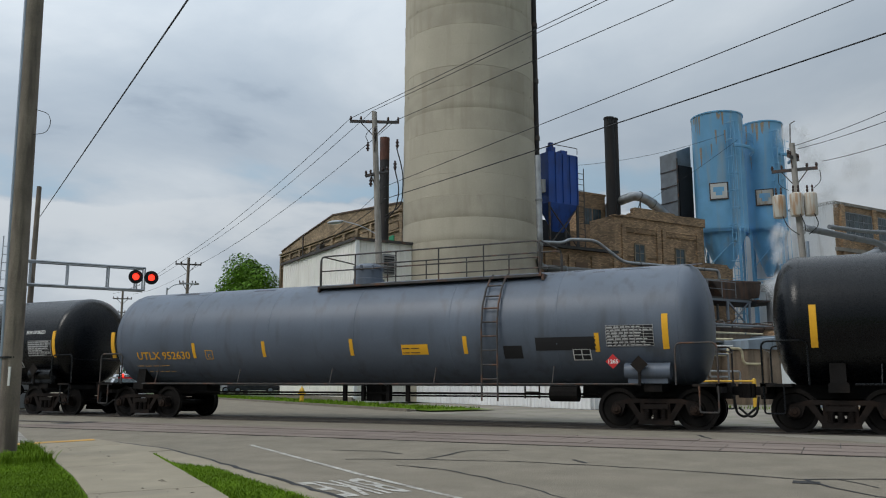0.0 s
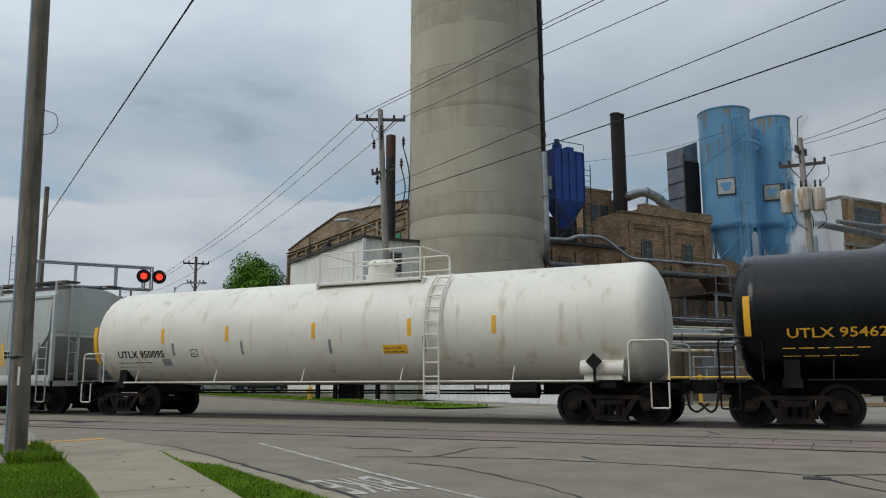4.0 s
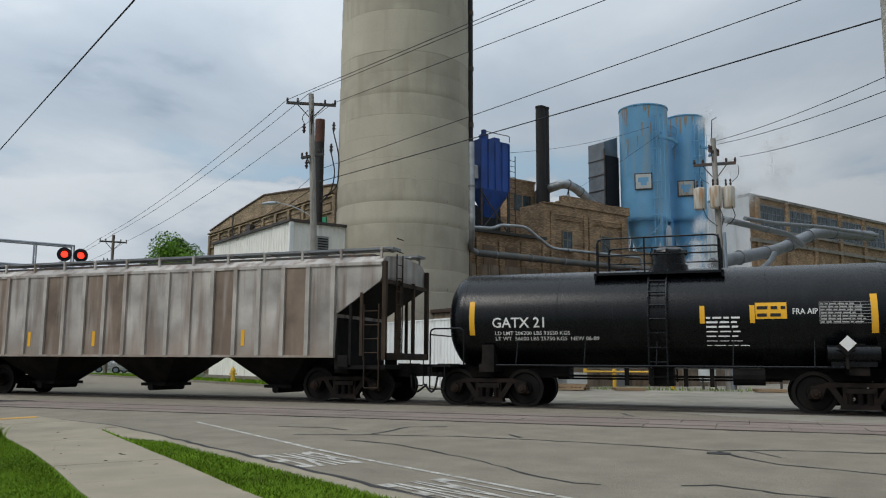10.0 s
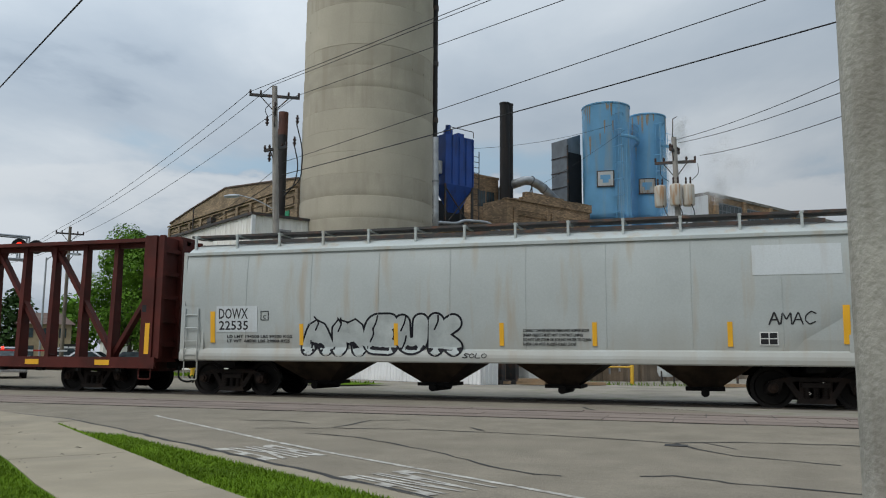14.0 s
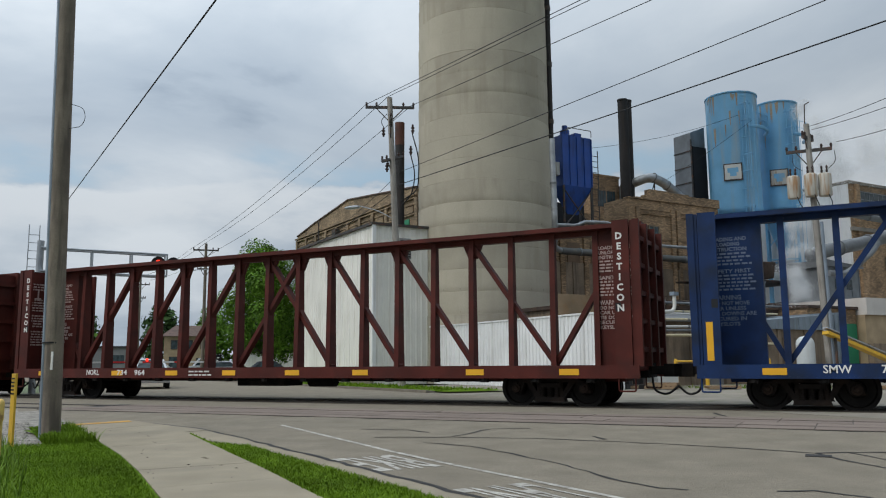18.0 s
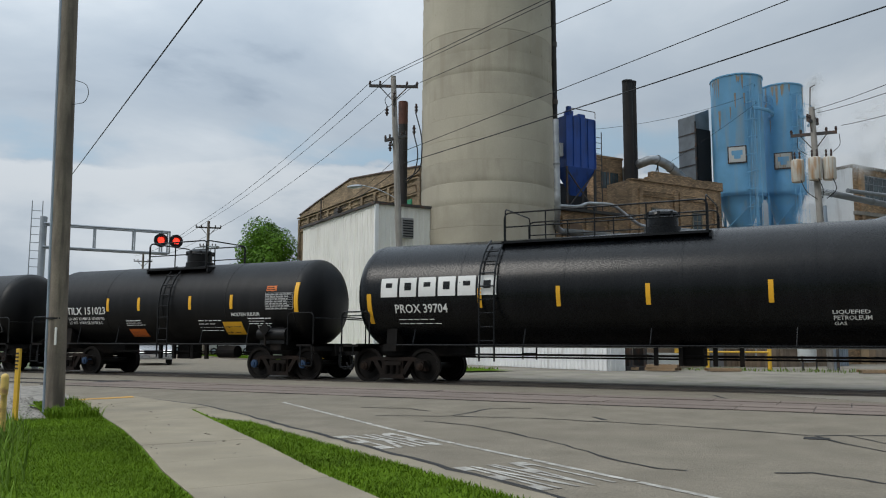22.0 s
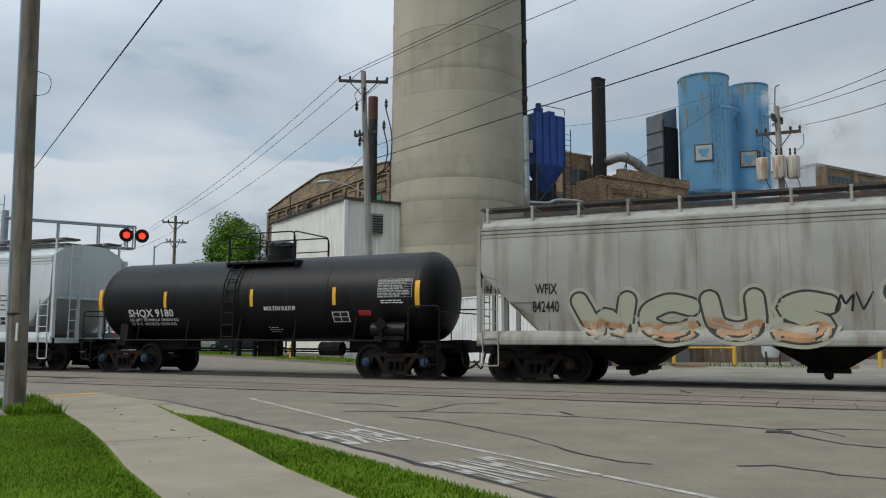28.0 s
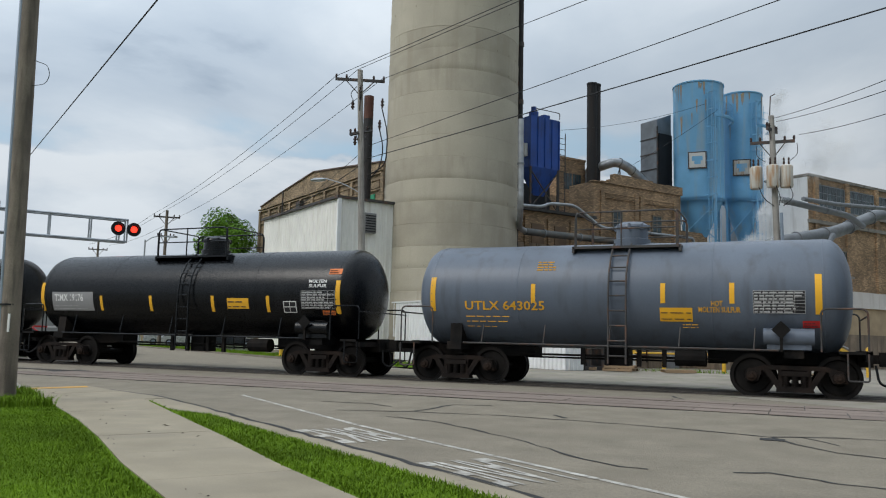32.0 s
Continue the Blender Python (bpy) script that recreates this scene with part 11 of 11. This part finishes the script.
# ---- trees ----


def tree(name, x, y, h, r, foot, leaves, size, material, label, seed, category="tree", group=""):
    rnd = random.Random(seed)
    t = thing(name, label, category, pose(x, y, 0), group)
    bm = bmesh.new()
    tr = 0.018 * h
    cyl(bm, (0, 0, -0.2), (0, 0, h * 0.55), tr, 9, tr * 0.5)
    part("trunk", bm, M["bark"], t)
    centres = []
    for k in range(16):
        a, f = k * 2.4 + rnd.uniform(-0.3, 0.3), (k + 0.5) / 16
        z = foot + (h - foot) * (0.08 + 0.84 * f)
        reach = r * math.sin(math.pi * min(1, 0.22 + 0.70 * f)) ** 0.8 * rnd.uniform(0.55, 0.8)
        e = Vector((reach * math.cos(a), reach * math.sin(a), z))
        s = Vector((0, 0, max(foot * 0.8, z - reach * 0.7)))
        if k < 11:
            bm = bmesh.new()
            cyl(bm, s if s.z < h * 0.55 else Vector((0, 0, h * 0.52)), e, tr * 0.35, 6, tr * 0.08)
            part("limb", bm, M["bark"], t)
        centres.append((e, r * rnd.uniform(0.34, 0.5)))
    centres.append((Vector((0, 0, h - r * 0.35)), r * 0.36))
    centres.append((Vector((0, 0, h * 0.6)), r * 0.6))
    vs, fs = [], []
    for k in range(leaves):
        c, rad = rnd.choice(centres)
        d = Vector((rnd.gauss(0, 1), rnd.gauss(0, 1), rnd.gauss(0, 1))).normalized()
        p = c + d * rad * (rnd.random() ** 0.35)
        n = (d + Vector((rnd.uniform(-0.7, 0.7), rnd.uniform(-0.7, 0.7), rnd.uniform(0, 0.9)))).normalized()
        a1 = n.orthogonal().normalized()
        a1 = (a1 * math.cos(k) + n.cross(a1) * math.sin(k))
        b1 = n.cross(a1)
        s = size * rnd.uniform(0.6, 1.3)
        i = len(vs)
        vs += [p - a1 * s, p - b1 * s * 0.6, p + a1 * s, p + b1 * s * 0.6 + n * s * 0.2]
        fs.append((i, i + 1, i + 2, i + 3))
    me = bpy.data.meshes.new("crown")
    me.from_pydata(vs, [], fs)
    me.materials.append(material)
    cr = new("crown", me)
    cr.parent = t
    cr["label"] = "dense crown of small leaves"
    return t


tree("maple_tree", -50.8, 63.5, 12.8, 4.2, 1.6, 26000, 0.135, M["leaf"], "full green maple tree beside the shed", 3)
rnd = random.Random(12)
for k, (x, y, h, r) in enumerate(((-98, 80, 8.2, 3.4), (-103, 86, 9.6, 3.2), (-96, 95, 10.5, 3.6), (-92, 102, 9.8, 3.8), (-86, 106, 11.0, 3.8), (-80, 100, 9.0, 3.3), (-106, 76, 7.6, 3.6), (-112, 78, 8.4, 4.0), (-118, 74, 8.2, 4.2), (-126, 70, 8.8, 4.4), (-108, 66, 5.4, 3.0), (-118, 60, 6.0, 3.2), (-72, 96, 9.5, 3.4), (-66, 98, 9.0, 3.6))):
    tree("tree", x, y, h, r, 0.6, 1700, 0.42, M["leaf_dark"] if k % 3 else M["leaf"], "distant leafy tree beyond the crossing", 30 + k, "tree", "far tree line")

# ---- steam from the works ----


PUFFS = []


def puff(name, parent, c, r, seed, n):
    """A tuft of steam: fine pale flecks, thick at its heart and thinning outwards."""
    rng = np.random.default_rng(seed)
    lobes = rng.normal(0, 0.42, (7, 3))
    P = lobes[rng.integers(0, 7, n)] + rng.normal(0, 0.30, (n, 3))
    P = np.array(c) + P * r * np.array([1, 1, 1.15])
    a = rng.normal(0, 1, (n, 3))
    a /= np.linalg.norm(a, axis=1)[:, None]
    b = np.cross(a, rng.normal(0, 1, (n, 3)))
    b /= np.linalg.norm(b, axis=1)[:, None]
    w = rng.uniform(0.004, 0.009, n)[:, None]
    V = np.stack([P - a * w - b * w, P + a * w - b * w, P + b * w * 1.4], 1).reshape(-1, 3)
    me = bpy.data.meshes.new(name)
    me.from_pydata(V.tolist(), [], np.arange(3 * n).reshape(-1, 3).tolist())
    me.materials.append(M["steam"])
    p = new(name, me)
    p.parent = parent
    PUFFS.append(p)
    return p


steam = thing("steam_plume", "thin white steam rising beside the silos", "steam", pose(-2.5, 43.9, 0))
for k, (x, y, z, r, thick) in enumerate((
    (0.55, 0, 4.0, 0.40, 1.0), (0.35, 0.1, 4.7, 0.60, 1.0), (0.15, 0, 5.5, 0.62, 1.0), (0.25, 0.2, 6.4, 0.5, 0.9), (0.55, 0.2, 7.3, 0.45, 0.9),
    (0.80, 0.1, 8.2, 0.48, 0.9), (1.3, 0.3, 9.2, 0.58, 0.8), (1.7, 0.3, 10.3, 0.70, 0.7), (1.8, 0.3, 11.5, 0.72, 0.6), (1.6, 0.2, 12.8, 0.62, 0.5), (1.3, 0.3, 14.0, 0.52, 0.4),
    (3.0, 0.6, 10.2, 0.85, 0.38), (4.2, 0.8, 10.9, 0.95, 0.32), (3.6, 0.8, 12.0, 0.8, 0.28),
)):
    puff("puff", steam, (x, y, z), r, k, int(16000 * thick * (r / 0.5) ** 2))
# ---- grass, weeds and stones ----


def blades(name, spots, material, label, h0, h1, w, seed, lean=0.5, category="grass"):
    rng = np.random.default_rng(seed)
    n = len(spots)
    P = np.array(spots)
    a = rng.uniform(0, 2 * np.pi, n)
    h = rng.uniform(h0, h1, n)
    side = np.stack([np.cos(a), np.sin(a), 0 * a], 1) * (w * rng.uniform(0.6, 1.3, n))[:, None] / 2
    ln = rng.uniform(0.1, lean, n) * h
    off = np.stack([-np.sin(a) * ln, np.cos(a) * ln, h], 1)
    mid_ = off * np.array([0.35, 0.35, 0.6])
    V = np.stack([P - side, P + side, P + mid_ + side * 0.8, P + mid_ - side * 0.8, P + off], 1).reshape(-1, 3)
    F = []
    for i in range(n):
        k = 5 * i
        F += [(k, k + 1, k + 2, k + 3), (k + 3, k + 2, k + 4)]
    me = bpy.data.meshes.new(name)
    me.from_pydata(V.tolist(), [], F)
    me.materials.append(material)
    return tagged(new(name, me), label, category, kind="stuff")


def scatter(n, u0, u1, q0, q1, lift, seed, keep=None):
    rnd = random.Random(seed)
    out = []
    while len(out) < n:
        u, q = rnd.uniform(u0, u1), rnd.uniform(q0, q1)
        p = at(u, q)
        if keep and not keep(p.x, p.y, u, q, rnd):
            continue
        out.append((p.x, p.y, lay(p.y) + lift))
    return out


blades("lawn_grass", scatter(150000, -17.8, -5, -1.2, 1.97, 0.03, 1, lambda x, y, u, q, r: (u > -14.2 + r.uniform(-0.2, 0.2) or q > 1.12) and q < LAWN_Q(u) - 0.05 + r.uniform(-0.04, 0.03)), M["grass"], "short bright green mown grass", 0.02, 0.045, 0.0075, 1, 1.1)
blades("verge_grass", scatter(30000, -14.6, -3, 2.7, 3.9, 0.025, 2, lambda x, y, u, q, r: VERGE_L(u) + r.uniform(-0.02, 0.08) < q < VERGE_R(u) + r.uniform(-0.06, 0.02) and (u > -12.9 or r.random() < 0.5)), M["grass"], "rough green grass along the gutter", 0.015, 0.06, 0.009, 2, 1.1)
blades("pole_weeds", scatter(4200, -17.5, -14.0, 1.12, 1.95, 0.03, 3, lambda x, y, u, q, r: q < LAWN_Q(u) - 0.05 + r.uniform(-0.25, 0.06) and (q > 1.62 or u > -14.9) and math.sin(u * 5.1) + math.sin(u * 2.3 + 4 * q) + r.uniform(-1, 1) > -0.4), M["grass"], "ragged grass round the pole's foot", 0.04, 0.19, 0.011, 3, 0.9)
blades("tall_weeds", scatter(7000, -13.9, -6.5, -2.0, 1.0, 0.05, 4, lambda x, y, u, q, r: q < 0.78 - 0.06 * (u + 13.9) + r.uniform(-0.7, 0.12) and r.random() < min(1.0, 0.25 + (u + 13.9) * 0.25)), M["weed"], "tall unmown weeds at the lawn's edge", 0.05, 0.30, 0.012, 4, 0.9)
blades("seed_stalks", scatter(300, -12.8, -6.5, -1.6, 0.45, 0.05, 5, lambda x, y, u, q, r: q < 0.60 - 0.085 * (u + 14.4)), M["grass_tip"], "pale seeding grass stalks", 0.3, 0.55, 0.010, 5, 0.6)
blades("yard_weeds", [(x, y, 0.0) for x, y in [(random.uniform(-9, 0.5), random.gauss(35.6, 0.5)) for _ in range(420)]], M["weed"], "low weeds along the pump house yard", 0.05, 0.20, 0.03, 11, 0.9)
blades("far_grass", scatter(4200, -70, -27, 15.3, 18.2, 0.06, 6, lambda x, y, u, q, r: y > 25), M["grass"], "patchy green grass by the far kerb", 0.04, 0.13, 0.05, 6, 0.8)
rng = np.random.default_rng(7)
V, F = [], []
for x, y, z in scatter(9000, -19.5, -14.0, -2.5, 1.3, 0.0, 8, lambda x, y, u, q, r: y < 14.0 and q < 1.22):
    s = rng.uniform(0.015, 0.04)
    c = [(x + s * rng.uniform(0.6, 1.2) * a, y + s * rng.uniform(0.6, 1.2) * b, z - 0.035 + s * (c_ + 0.6) * rng.uniform(0.7, 1.1)) for a, b, c_ in ((1, 0, 0), (-1, 0.2, 0), (0, 1, 0.1), (0.1, -1, 0), (0, 0, 1), (0, 0, -1))]
    k = len(V)
    V += c
    F += [(k + i, k + j, k + 4) for i, j in ((0, 2), (2, 1), (1, 3), (3, 0))]
me = bpy.data.meshes.new("gravel_stones")
me.from_pydata(V, [], F)
me.materials.append(M["gravel"])
tagged(new("gravel_stones", me), "loose grey crushed stones beside the pole", "gravel", kind="stuff")
rnd = random.Random(31)
V, F = [], []
for x, y, z in scatter(34, -17, -5, 1.7, 2.85, 0.0, 9):
    a, s, w = rnd.uniform(0, 6.3), rnd.uniform(0.015, 0.05), rnd.uniform(0.004, 0.012)
    dx, dy = math.cos(a), math.sin(a)
    k = len(V)
    V += [(x - dx * s, y - dy * s, z + 0.038), (x - dy * w, y + dx * w, z + 0.046), (x + dx * s, y + dy * s, z + 0.038), (x + dy * w, y - dx * w, z + 0.043)]
    F.append((k, k + 1, k + 2, k + 3))
me = bpy.data.meshes.new("leaf_litter")
me.from_pydata(V, [], F)
me.materials.append(M["bark"])
tagged(new("leaf_litter", me), "brown twigs and leaf scraps on the sidewalk", "litter", kind="stuff")

# ---- concrete panels of the near crossing ----
bm = bmesh.new()
bx(bm, -18.7, 15.1, 14.32, 17.03, -0.07, 0.0045)
part("panel_bed", bm, M["tar"], near_track)
rnd = random.Random(12)
for row, (y0, y1) in enumerate(((15.05, 15.66), (15.675, 16.31), (14.35, 14.88), (16.48, 17.0))):
    bm = bmesh.new()
    bx(bm, 0.008, 1.192, 0, y1 - y0, -0.06, 0.011)
    first = None
    for k in range(27):
        m_ = Matrix.Translation((-18.6 + (row % 2) * 0.55 + k * 1.2, y0, rnd.uniform(-0.002, 0.004))) @ Matrix.Rotation(radians(rnd.uniform(-0.15, 0.15)), 4, "Z")
        if first is None:
            first = part("panel", bm, M["panel"], near_track)
            first.matrix_basis = m_
        else:
            again(first, near_track, m_)



motions()
